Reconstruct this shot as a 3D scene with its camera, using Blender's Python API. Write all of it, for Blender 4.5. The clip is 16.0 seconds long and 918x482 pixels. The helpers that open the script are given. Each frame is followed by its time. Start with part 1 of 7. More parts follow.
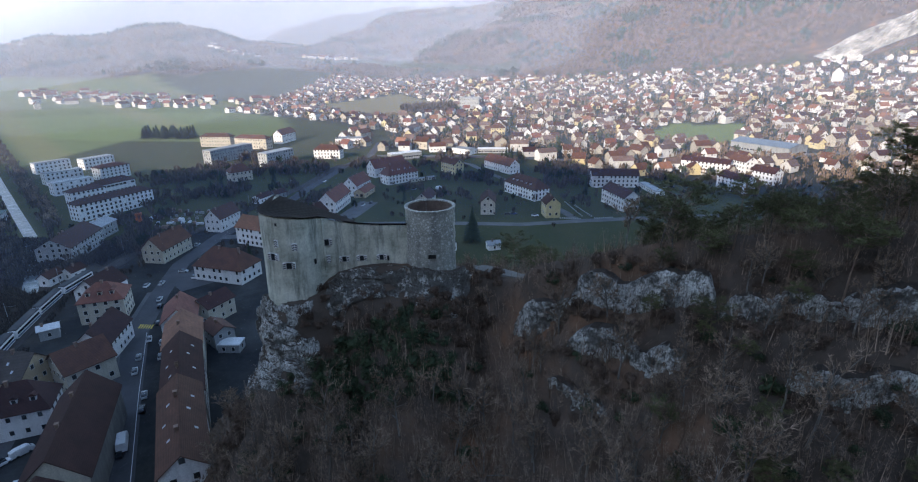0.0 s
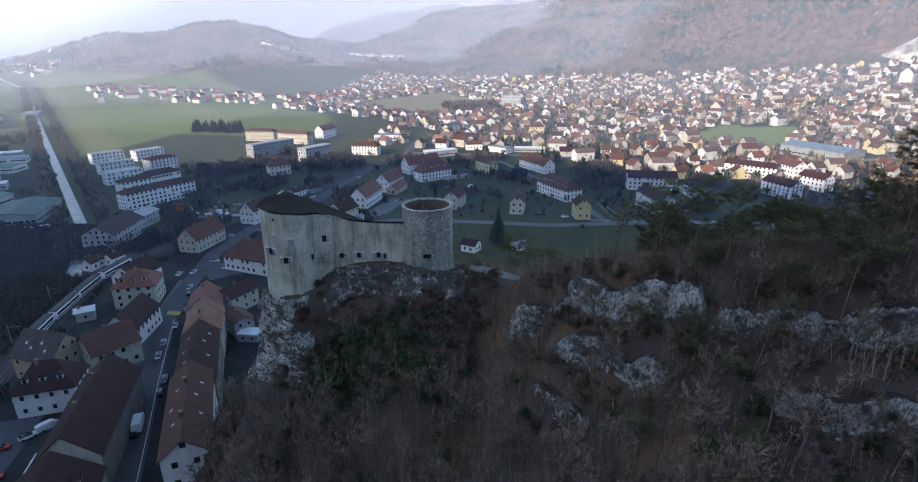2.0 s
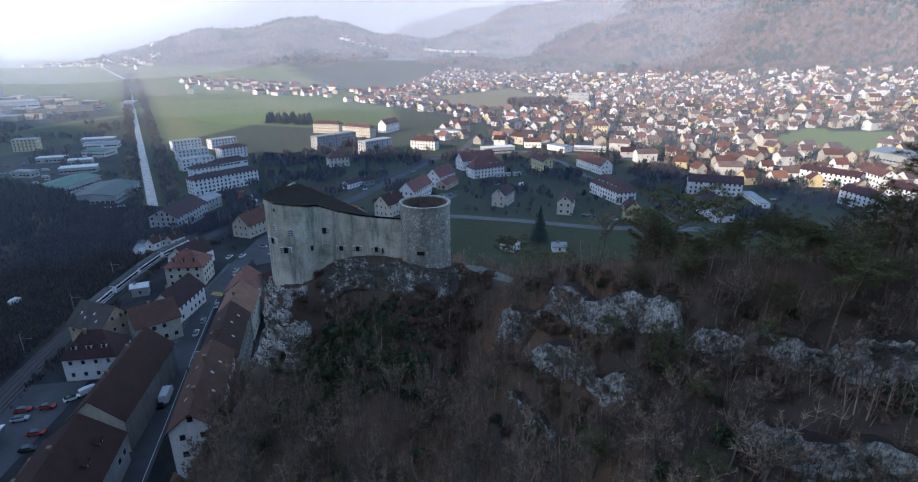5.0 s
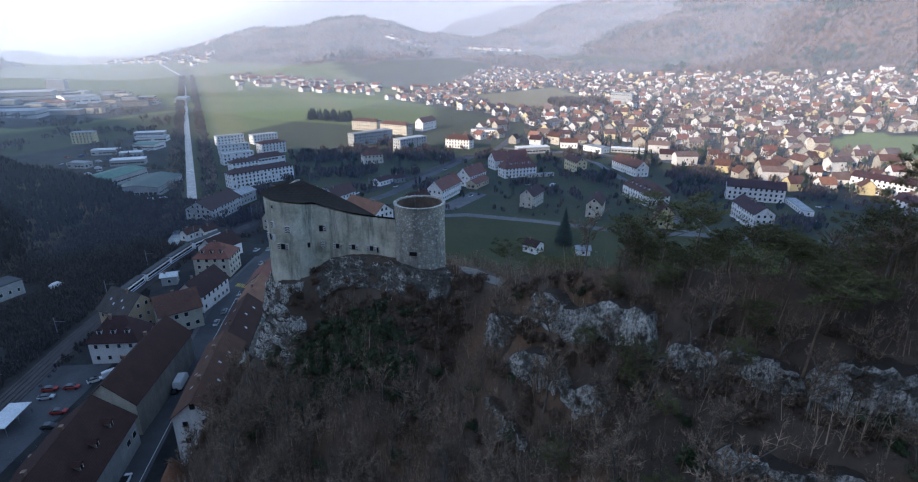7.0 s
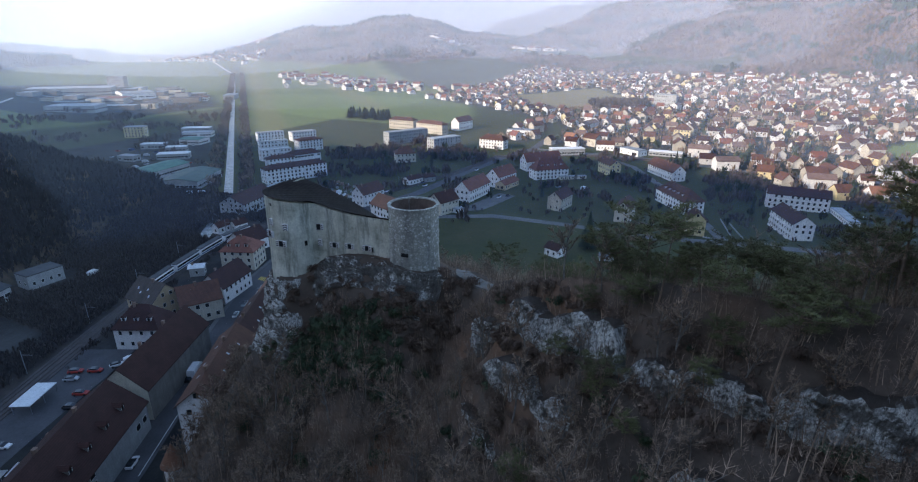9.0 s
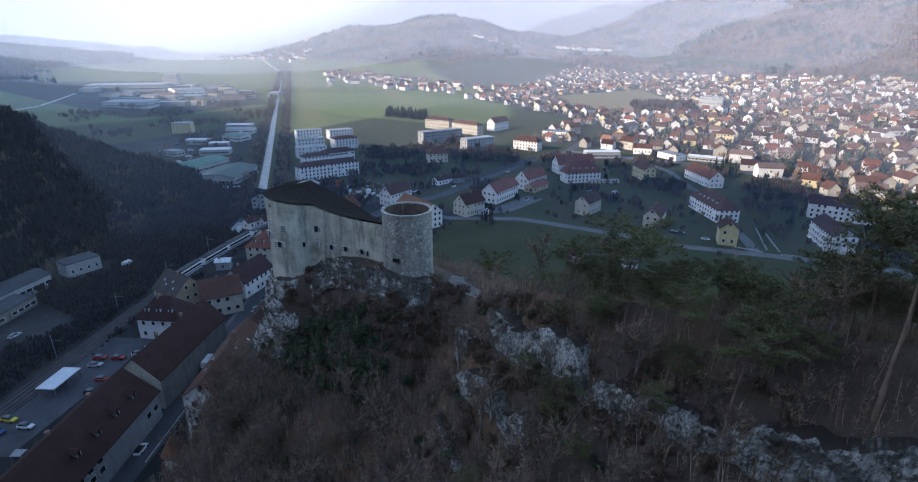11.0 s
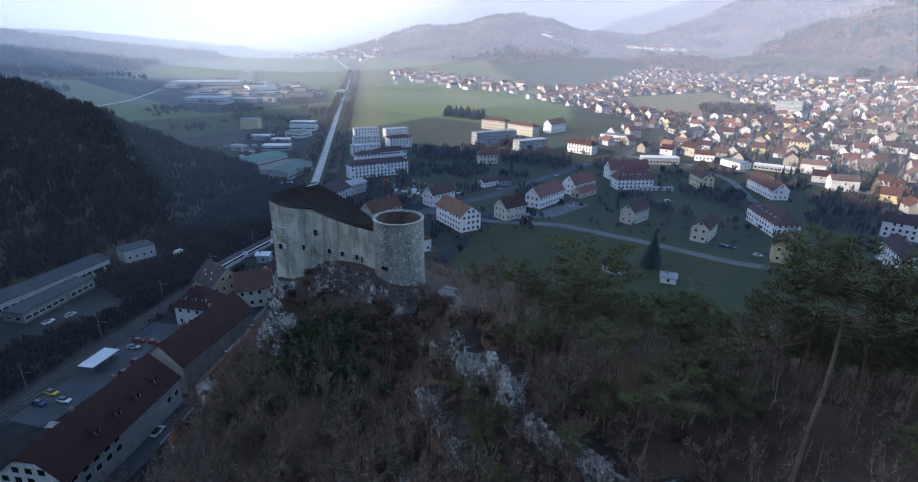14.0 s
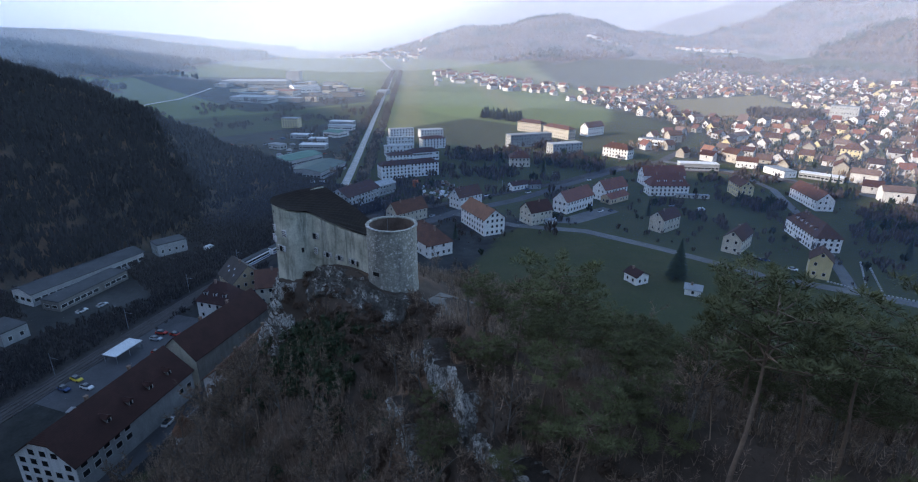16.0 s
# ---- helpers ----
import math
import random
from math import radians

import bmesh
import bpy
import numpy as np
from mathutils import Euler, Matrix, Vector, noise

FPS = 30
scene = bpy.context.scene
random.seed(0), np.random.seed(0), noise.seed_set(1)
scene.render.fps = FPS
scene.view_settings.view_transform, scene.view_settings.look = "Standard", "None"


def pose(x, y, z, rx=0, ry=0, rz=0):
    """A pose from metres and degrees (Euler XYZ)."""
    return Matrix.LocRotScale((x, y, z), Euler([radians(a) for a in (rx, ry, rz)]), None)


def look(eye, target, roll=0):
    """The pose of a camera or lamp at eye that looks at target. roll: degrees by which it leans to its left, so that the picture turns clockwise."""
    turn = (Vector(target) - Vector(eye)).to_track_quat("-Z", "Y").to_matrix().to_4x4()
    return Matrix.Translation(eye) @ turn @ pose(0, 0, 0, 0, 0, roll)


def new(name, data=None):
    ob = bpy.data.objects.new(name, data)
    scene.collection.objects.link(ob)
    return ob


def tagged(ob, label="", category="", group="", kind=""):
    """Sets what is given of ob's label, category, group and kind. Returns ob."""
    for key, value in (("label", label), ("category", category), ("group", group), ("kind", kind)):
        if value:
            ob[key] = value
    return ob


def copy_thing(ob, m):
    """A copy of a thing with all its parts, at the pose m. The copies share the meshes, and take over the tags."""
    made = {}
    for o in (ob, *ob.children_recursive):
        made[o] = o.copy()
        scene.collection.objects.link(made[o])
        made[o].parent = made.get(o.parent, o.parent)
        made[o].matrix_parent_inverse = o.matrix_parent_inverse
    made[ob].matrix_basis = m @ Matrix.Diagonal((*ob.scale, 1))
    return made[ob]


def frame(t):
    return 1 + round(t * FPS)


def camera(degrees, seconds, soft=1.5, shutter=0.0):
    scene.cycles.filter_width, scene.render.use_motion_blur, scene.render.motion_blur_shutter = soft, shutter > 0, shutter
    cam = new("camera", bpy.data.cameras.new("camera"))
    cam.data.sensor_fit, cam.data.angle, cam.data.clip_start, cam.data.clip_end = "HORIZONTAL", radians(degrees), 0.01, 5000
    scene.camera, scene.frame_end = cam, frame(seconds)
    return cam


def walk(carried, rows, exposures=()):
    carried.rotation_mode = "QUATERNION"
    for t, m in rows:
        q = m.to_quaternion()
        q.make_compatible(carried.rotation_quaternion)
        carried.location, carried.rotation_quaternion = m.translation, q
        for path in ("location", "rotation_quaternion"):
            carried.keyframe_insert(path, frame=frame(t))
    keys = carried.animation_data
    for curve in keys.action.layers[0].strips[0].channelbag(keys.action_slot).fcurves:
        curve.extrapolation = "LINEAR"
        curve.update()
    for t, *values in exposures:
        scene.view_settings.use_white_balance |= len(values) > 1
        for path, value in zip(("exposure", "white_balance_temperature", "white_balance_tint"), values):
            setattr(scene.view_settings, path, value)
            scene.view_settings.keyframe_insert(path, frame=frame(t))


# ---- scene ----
cam = camera(81.6, 16.0, soft=1.1)
PATH = [
    (0, (1.934, 0.832, 90.812), (1.802, 2.715, 90.151), -0.6),
    (0.5, (4.227, 1.317, 90.818), (4.057, 3.196, 90.156), -0.5),
    (1, (6.459, 1.846, 90.837), (6.249, 3.721, 90.174), -0.5),
    (1.5, (8.774, 2.405, 90.847), (8.523, 4.274, 90.181), -0.4),
    (2, (11.043, 2.924, 90.853), (10.752, 4.787, 90.186), -0.4),
    (2.5, (13.423, 3.48, 90.855), (13.085, 5.334, 90.187), -0.4),
    (3, (15.67, 4.096, 90.875), (15.285, 5.941, 90.205), -0.3),
    (3.5, (17.992, 4.806, 90.87), (17.56, 6.64, 90.198), -0.2),
    (4, (20.223, 5.579, 90.849), (19.755, 7.403, 90.175), -0.2),
    (6.5, (31.222, 10.406, 91.04), (30.577, 12.171, 90.356), 0.0),
    (7, (33.318, 11.509, 91.109), (32.635, 13.26, 90.425), 0.0),
    (7.5, (35.509, 12.666, 91.197), (34.785, 14.4, 90.512), 0.1),
    (8, (37.667, 13.874, 91.313), (36.904, 15.591, 90.627), 0.1),
    (8.5, (39.659, 14.965, 91.42), (38.864, 16.667, 90.734), 0.1),
    (9, (41.632, 16.163, 91.522), (40.81, 17.852, 90.836), 0.2),
    (11.5, (51.262, 23.192, 93.076), (50.273, 24.787, 92.385), 0.4),
    (12, (53.114, 24.791, 93.335), (52.091, 26.364, 92.643), 0.4),
    (12.5, (54.892, 26.435, 93.673), (53.838, 27.986, 92.98), 0.4),
    (13, (56.682, 28.114, 94.029), (55.598, 29.644, 93.334), 0.4),
    (13.5, (58.432, 29.682, 94.366), (57.318, 31.19, 93.671), 0.4),
    (14, (60.214, 31.35, 94.751), (59.066, 32.833, 94.055), 0.5),
    (14.5, (61.924, 32.996, 95.134), (60.748, 34.456, 94.439), 0.6),
    (15, (63.566, 34.731, 95.503), (62.36, 36.167, 94.808), 0.6),
    (15.5, (65.101, 36.506, 95.806), (63.867, 37.918, 95.11), 0.6),
    (16, (66.619, 38.427, 96.035), (65.356, 39.813, 95.339), 0.6),
]
walk(cam, [(t, look(eye, target, roll)) for t, eye, target, roll in PATH], [(0, 1.32, 6550, 13), (8, 1.32, 6500, 14), (16, 1.32, 6350, 15)])


# sun from behind and to the left, low over the mountain
SUN_AZ, SUN_EL = math.atan2(-0.55, -0.83), radians(21.0)
world = bpy.data.worlds.new("world")
scene.world = world
world.use_nodes = True
wn = world.node_tree.nodes
sky = wn.new("ShaderNodeTexSky")
sky.sky_type, sky.sun_disc = "NISHITA", False
sky.sun_elevation, sky.sun_rotation = SUN_EL, SUN_AZ
sky.altitude, sky.air_density, sky.dust_density, sky.ozone_density = 500, 1.2, 0.7, 2.0
wn["Background"].inputs["Strength"].default_value = 0.15
world.node_tree.links.new(sky.outputs["Color"], wn["Background"].inputs["Color"])
sun_data = bpy.data.lights.new("sun", "SUN")
sun_data.energy, sun_data.angle, sun_data.color = 2.7, radians(0.9), (1.0, 0.87, 0.7)
sun = new("sun", sun_data)
sun.matrix_world = look(Vector((math.sin(SUN_AZ) * math.cos(SUN_EL), math.cos(SUN_AZ) * math.cos(SUN_EL), math.sin(SUN_EL))) * 900, (0, 0, 0))


# ---- materials ----
def tex_coord(nt, generated=False):
    g = nt.nodes.new("ShaderNodeTexCoord" if not generated else "ShaderNodeNewGeometry")
    return g.outputs["Position" if generated else "Object"]


def noise_node(nt, vec, scale, detail=4.0, rough=0.6):
    n = nt.nodes.new("ShaderNodeTexNoise")
    n.inputs["Scale"].default_value, n.inputs["Detail"].default_value, n.inputs["Roughness"].default_value = scale, detail, rough
    nt.links.new(vec, n.inputs["Vector"])
    return n.outputs["Fac"]


def ramp_node(nt, fac, stops):
    r = nt.nodes.new("ShaderNodeValToRGB")
    e = r.color_ramp.elements
    while len(e) < len(stops):
        e.new(0.5)
    for k, (p, c) in zip(e, stops):
        k.position, k.color = p, (*c, 1.0)
    nt.links.new(fac, r.inputs["Fac"])
    return r.outputs["Color"]


def mix_node(nt, fac, a, b, mode="MIX"):
    m = nt.nodes.new("ShaderNodeMix")
    m.data_type, m.blend_type = "RGBA", mode
    for value, key in ((fac, 0), (a, 6), (b, 7)):
        if isinstance(value, (int, float)):
            m.inputs[key].default_value = value
        elif isinstance(value, tuple):
            m.inputs[key].default_value = (*value, 1.0)
        else:
            nt.links.new(value, m.inputs[key])
    return m.outputs[2]


def shader(name, rough=0.85, metal=0.0, spec=0.3):
    m = bpy.data.materials.new(name)
    m.use_nodes = True
    b = m.node_tree.nodes["Principled BSDF"]
    b.inputs["Roughness"].default_value, b.inputs["Metallic"].default_value = rough, metal
    b.inputs["Specular IOR Level"].default_value = spec
    return m, m.node_tree, b


def bump_node(nt, b, height, strength, distance):
    n = nt.nodes.new("ShaderNodeBump")
    n.inputs["Strength"].default_value, n.inputs["Distance"].default_value = strength, distance
    nt.links.new(height, n.inputs["Height"])
    nt.links.new(n.outputs["Normal"], b.inputs["Normal"])


def plain(name, dark, light, scale=1.0, fine=8.0, rough=0.85, bump=0.3, dist=0.05, vary=0.0, metal=0.0, stain=None, pieces=None):
    """Two-scale mottled surface; vary: brightness change from object to object."""
    m, nt, b = shader(name, rough, metal)
    pos = tex_coord(nt, generated=True)
    big = noise_node(nt, pos, scale)
    small = noise_node(nt, pos, fine, 5.0, 0.7)
    col = ramp_node(nt, big, [(0.3, dark), (0.7, light)])
    col = mix_node(nt, 0.35, col, ramp_node(nt, small, [(0.35, (0.35, 0.35, 0.35)), (0.7, (1.25, 1.25, 1.25))]), "MULTIPLY")
    if stain:
        mp = nt.nodes.new("ShaderNodeMapping")
        mp.inputs["Scale"].default_value = (1.0, 1.0, 0.12)
        nt.links.new(pos, mp.inputs["Vector"])
        s = noise_node(nt, mp.outputs["Vector"], stain[1], 4.0, 0.65)
        col = mix_node(nt, ramp_node(nt, s, [(0.45, (0, 0, 0)), (0.7, (stain[2],) * 3)]), col, stain[0])
    if pieces:
        g = nt.nodes.new("ShaderNodeNewGeometry")
        col = mix_node(nt, 1.0, col, ramp_node(nt, g.outputs["Random Per Island"], [(0.0, (pieces[0],) * 3), (0.7, (1.0,) * 3), (1.0, (pieces[1],) * 3)]), "MULTIPLY")
    if vary:
        info = nt.nodes.new("ShaderNodeObjectInfo")
        col = mix_node(nt, 1.0, col, ramp_node(nt, info.outputs["Random"], [(0.0, (1 - vary,) * 3), (1.0, (1 + vary * 0.4,) * 3)]), "MULTIPLY")
    nt.links.new(col, b.inputs["Base Color"])
    if bump:
        bump_node(nt, b, small, bump, dist)
    return m


def tiles(name, dark, light, vary=0.25):
    """Clay roof tiles: rows along the slope, weathered patches."""
    m, nt, b = shader(name, 0.8)
    pos = tex_coord(nt)
    w = nt.nodes.new("ShaderNodeTexWave")
    w.wave_type, w.bands_direction = "BANDS", "Z"
    w.inputs["Scale"].default_value, w.inputs["Distortion"].default_value = 1.1, 1.2
    nt.links.new(pos, w.inputs["Vector"])
    big = noise_node(nt, tex_coord(nt, generated=True), 0.25, 6.0, 0.7)
    small = noise_node(nt, tex_coord(nt, generated=True), 2.2, 4.0, 0.8)
    col = ramp_node(nt, big, [(0.3, dark), (0.7, light)])
    col = mix_node(nt, 0.5, col, ramp_node(nt, small, [(0.3, (0.45, 0.45, 0.45)), (0.7, (1.3, 1.3, 1.3))]), "MULTIPLY")
    col = mix_node(nt, 0.25, col, w.outputs["Color"], "MULTIPLY")
    info = nt.nodes.new("ShaderNodeObjectInfo")
    col = mix_node(nt, 1.0, col, ramp_node(nt, info.outputs["Random"], [(0.0, (1 - vary,) * 3), (1.0, (1 + vary * 0.5,) * 3)]), "MULTIPLY")
    nt.links.new(col, b.inputs["Base Color"])
    bump_node(nt, b, w.outputs["Fac"], 0.5, 0.08)
    return m


WHITE = plain("white_render", (0.82, 0.81, 0.79), (0.9, 0.89, 0.87), 0.3, 3.0, 0.9, 0.15, 0.02, 0.18, stain=((0.42, 0.4, 0.37), 0.6, 0.35))
PALEBLUE = plain("cool_white_render", (0.72, 0.74, 0.76), (0.82, 0.84, 0.86), 0.3, 3.0, 0.9, 0.15, 0.02, 0.15, stain=((0.4, 0.42, 0.44), 0.6, 0.35))
CREAM = plain("cream_render", (0.55, 0.5, 0.4), (0.68, 0.63, 0.52), 0.3, 3.0, 0.9, 0.15, 0.02, 0.2, stain=((0.3, 0.27, 0.22), 0.6, 0.4))
TAN = plain("tan_render", (0.5, 0.38, 0.24), (0.6, 0.48, 0.32), 0.3, 3.0, 0.9, 0.15, 0.02, 0.1, stain=((0.28, 0.22, 0.15), 0.6, 0.4))
LEMON = plain("yellow_render", (0.6, 0.5, 0.26), (0.68, 0.58, 0.34), 0.3, 3.0, 0.9, 0.15, 0.02, 0.12, stain=((0.35, 0.3, 0.18), 0.6, 0.3))
# darker than the grey render; used on long house walls and halls
GREY_DARK = plain("dark_grey_render", (0.17, 0.16, 0.145), (0.27, 0.255, 0.23), 0.3, 3.0, 0.9, 0.15, 0.02, 0.1, stain=((0.1, 0.095, 0.085), 0.6, 0.5))
GREY = plain("grey_render", (0.3, 0.31, 0.31), (0.42, 0.43, 0.43), 0.3, 3.0, 0.9, 0.15, 0.02, 0.2, stain=((0.2, 0.2, 0.2), 0.6, 0.4))
TILE_DARK = tiles("dark_roof_tiles", (0.042, 0.017, 0.014), (0.078, 0.031, 0.024))
TILE_BROWN = tiles("brown_roof_tiles", (0.085, 0.04, 0.027), (0.155, 0.07, 0.044))
TILE_GREY = tiles("weathered_grey_roof_tiles", (0.055, 0.045, 0.038), (0.105, 0.084, 0.07))
TILE_RED = tiles("red_roof_tiles", (0.15, 0.062, 0.045), (0.26, 0.1, 0.068))
TILE_ORANGE = tiles("orange_roof_tiles", (0.2, 0.095, 0.058), (0.33, 0.155, 0.09))
SHEET_GREY = plain("grey_roof_sheet", (0.25, 0.27, 0.28), (0.36, 0.38, 0.4), 0.2, 2.0, 0.6, 0.1, 0.02, 0.25)
SHEET_DARK = plain("dark_roof_sheet", (0.04, 0.043, 0.048), (0.075, 0.078, 0.084), 0.2, 2.0, 0.7, 0.1, 0.02, 0.2)
# town renders: darker copies whose colour is lowered to offset the full sun
TOWN_WHITE = plain("town_white_render", (0.6, 0.59, 0.57), (0.78, 0.77, 0.75), 0.1, 2.0, 0.9, 0.15, 0.02, 0.3, stain=((0.35, 0.33, 0.3), 0.6, 0.35))
TOWN_CREAM = plain("town_cream_render", (0.44, 0.4, 0.33), (0.58, 0.54, 0.45), 0.1, 2.0, 0.9, 0.15, 0.02, 0.3, stain=((0.3, 0.27, 0.22), 0.6, 0.4))
TOWN_ROOF = tiles("faded_roof_tiles", (0.13, 0.085, 0.07), (0.22, 0.15, 0.125), 0.35)
SHEET_PALE = plain("pale_roof_sheet", (0.6, 0.62, 0.63), (0.72, 0.74, 0.75), 0.3, 2.0, 0.6, 0.1, 0.02)
SHEET_BLUE = plain("blue_grey_roof_sheet", (0.14, 0.17, 0.2), (0.22, 0.25, 0.29), 0.2, 2.0, 0.5, 0.1, 0.02, 0.15)
SHEET_GREEN = plain("green_roof_sheet", (0.055, 0.15, 0.12), (0.09, 0.21, 0.165), 0.2, 2.0, 0.6, 0.1, 0.02, 0.1)
SHEET_GREEN2 = plain("dull_green_roof_sheet", (0.045, 0.085, 0.075), (0.07, 0.12, 0.105), 0.2, 2.0, 0.6, 0.1, 0.02, 0.1)
GLASS, _nt, _b = shader("window_glass", 0.08, 0.0, 0.6)
_b.inputs["Base Color"].default_value = (0.02, 0.023, 0.028, 1)
WOOD_DARK = plain("dark_wood", (0.05, 0.035, 0.025), (0.1, 0.07, 0.05), 1.0, 6.0, 0.8)
ASPHALT = plain("asphalt", (0.05, 0.05, 0.053), (0.085, 0.085, 0.09), 0.12, 1.5, 0.8, 0.15, 0.02)
PAVING = plain("pale_paving", (0.1, 0.1, 0.1), (0.16, 0.16, 0.155), 0.15, 1.5, 0.9, 0.15, 0.02)
GRAVEL = plain("track_gravel", (0.055, 0.048, 0.045), (0.095, 0.084, 0.078), 0.2, 2.5, 0.95, 0.4, 0.08)
PATH_GRAVEL = plain("pale_path_gravel", (0.15, 0.14, 0.125), (0.24, 0.225, 0.2), 0.3, 2.5, 0.95, 0.4, 0.08)
TRACK_PALE = plain("pale_field_track", (0.4, 0.39, 0.36), (0.52, 0.51, 0.48), 0.3, 2.5, 0.95, 0.3, 0.05)
LINE_WHITE = plain("road_paint", (0.55, 0.55, 0.53), (0.75, 0.75, 0.72), 0.4, 3.0, 0.8, 0.1, 0.01)
LINE_YELLOW = plain("yellow_road_paint", (0.55, 0.38, 0.05), (0.65, 0.48, 0.1), 0.4, 3.0, 0.8, 0.1, 0.01)
CONCRETE = plain("concrete", (0.26, 0.26, 0.25), (0.38, 0.37, 0.36), 0.25, 2.0, 0.9, 0.2, 0.03, stain=((0.16, 0.16, 0.15), 0.5, 0.4))
RUSTY = plain("rusty_steel", (0.05, 0.042, 0.038), (0.09, 0.075, 0.066), 0.5, 4.0, 0.6, 0.1, 0.01, metal=0.3)
STEEL = plain("dull_steel", (0.25, 0.26, 0.27), (0.36, 0.37, 0.38), 0.5, 4.0, 0.5, 0.1, 0.01, metal=0.6)
BARK = plain("bark", (0.13, 0.115, 0.1), (0.27, 0.245, 0.215), 1.2, 9.0, 0.95, 0.5, 0.03, 0.25)
PINE_BARK = plain("pine_bark", (0.17, 0.12, 0.09), (0.3, 0.2, 0.14), 0.6, 7.0, 0.95, 0.5, 0.03, 0.2)
TWIG = plain("bare_twigs", (0.25, 0.175, 0.125), (0.4, 0.285, 0.205), 0.15, 3.0, 0.95, 0.0, 0.0, 0.35, pieces=(0.35, 1.75))
NEEDLES = plain("pine_needles", (0.09, 0.09, 0.036), (0.165, 0.16, 0.066), 0.5, 4.0, 0.8, 0.0, 0.0, 0.35)
SPRUCE = plain("spruce_needles", (0.018, 0.032, 0.02), (0.04, 0.06, 0.034), 0.5, 4.0, 0.85, 0.0, 0.0, 0.3)
BROWN_LEAF = plain("brown_shrub_twigs", (0.11, 0.075, 0.055), (0.2, 0.135, 0.1), 0.5, 4.0, 0.95, 0.0, 0.0, 0.35)
# twigs of the railway bank, with the bank's shade put into their colour
SCRUB = plain("shade_darkened_scrub", (0.046, 0.039, 0.037), (0.082, 0.068, 0.063), 0.1, 3.0, 0.95, 0.0, 0.0, 0.0, pieces=(0.4, 1.6))
IVY = plain("ivy_leaves", (0.034, 0.056, 0.026), (0.07, 0.1, 0.046), 0.5, 4.0, 0.6, 0.0, 0.0, 0.35)


def rock_material(name="limestone", patch_from=0.48):
    """Bedded limestone: pale faces, dark joints, rusty and dark patches, litter on the ledges."""
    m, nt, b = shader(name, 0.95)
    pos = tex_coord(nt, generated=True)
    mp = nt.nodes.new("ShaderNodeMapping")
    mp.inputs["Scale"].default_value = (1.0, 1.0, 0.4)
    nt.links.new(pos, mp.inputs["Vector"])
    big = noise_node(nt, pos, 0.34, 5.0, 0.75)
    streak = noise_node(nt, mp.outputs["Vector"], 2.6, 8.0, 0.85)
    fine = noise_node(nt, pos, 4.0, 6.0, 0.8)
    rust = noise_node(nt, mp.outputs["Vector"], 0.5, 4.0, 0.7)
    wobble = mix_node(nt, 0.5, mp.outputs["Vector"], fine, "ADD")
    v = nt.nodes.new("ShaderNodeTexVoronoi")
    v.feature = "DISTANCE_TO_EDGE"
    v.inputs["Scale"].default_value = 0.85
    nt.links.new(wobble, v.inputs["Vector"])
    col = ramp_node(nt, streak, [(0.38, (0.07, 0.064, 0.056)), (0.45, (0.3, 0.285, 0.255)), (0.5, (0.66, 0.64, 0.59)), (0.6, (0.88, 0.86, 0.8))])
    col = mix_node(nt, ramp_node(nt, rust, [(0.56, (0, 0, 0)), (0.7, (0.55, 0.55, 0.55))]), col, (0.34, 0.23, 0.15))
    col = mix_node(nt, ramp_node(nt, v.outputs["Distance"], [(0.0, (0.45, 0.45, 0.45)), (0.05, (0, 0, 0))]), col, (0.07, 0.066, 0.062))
    col = mix_node(nt, ramp_node(nt, big, [(patch_from, (0, 0, 0)), (patch_from + 0.1, (0.88, 0.88, 0.88))]), col, (0.09, 0.083, 0.072))
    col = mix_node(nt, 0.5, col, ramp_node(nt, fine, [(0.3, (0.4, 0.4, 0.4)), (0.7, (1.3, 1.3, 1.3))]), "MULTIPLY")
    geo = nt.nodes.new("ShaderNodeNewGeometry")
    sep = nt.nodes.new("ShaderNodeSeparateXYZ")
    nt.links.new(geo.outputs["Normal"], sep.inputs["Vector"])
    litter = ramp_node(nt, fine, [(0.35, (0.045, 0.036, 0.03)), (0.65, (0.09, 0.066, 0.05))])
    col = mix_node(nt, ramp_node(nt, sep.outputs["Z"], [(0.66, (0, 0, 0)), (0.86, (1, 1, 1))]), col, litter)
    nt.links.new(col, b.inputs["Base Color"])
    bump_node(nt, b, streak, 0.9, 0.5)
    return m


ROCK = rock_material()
# second, darker limestone: the same rock with wider dark patches
ROCK_PATCHED = rock_material("dark_patched_limestone", 0.39)


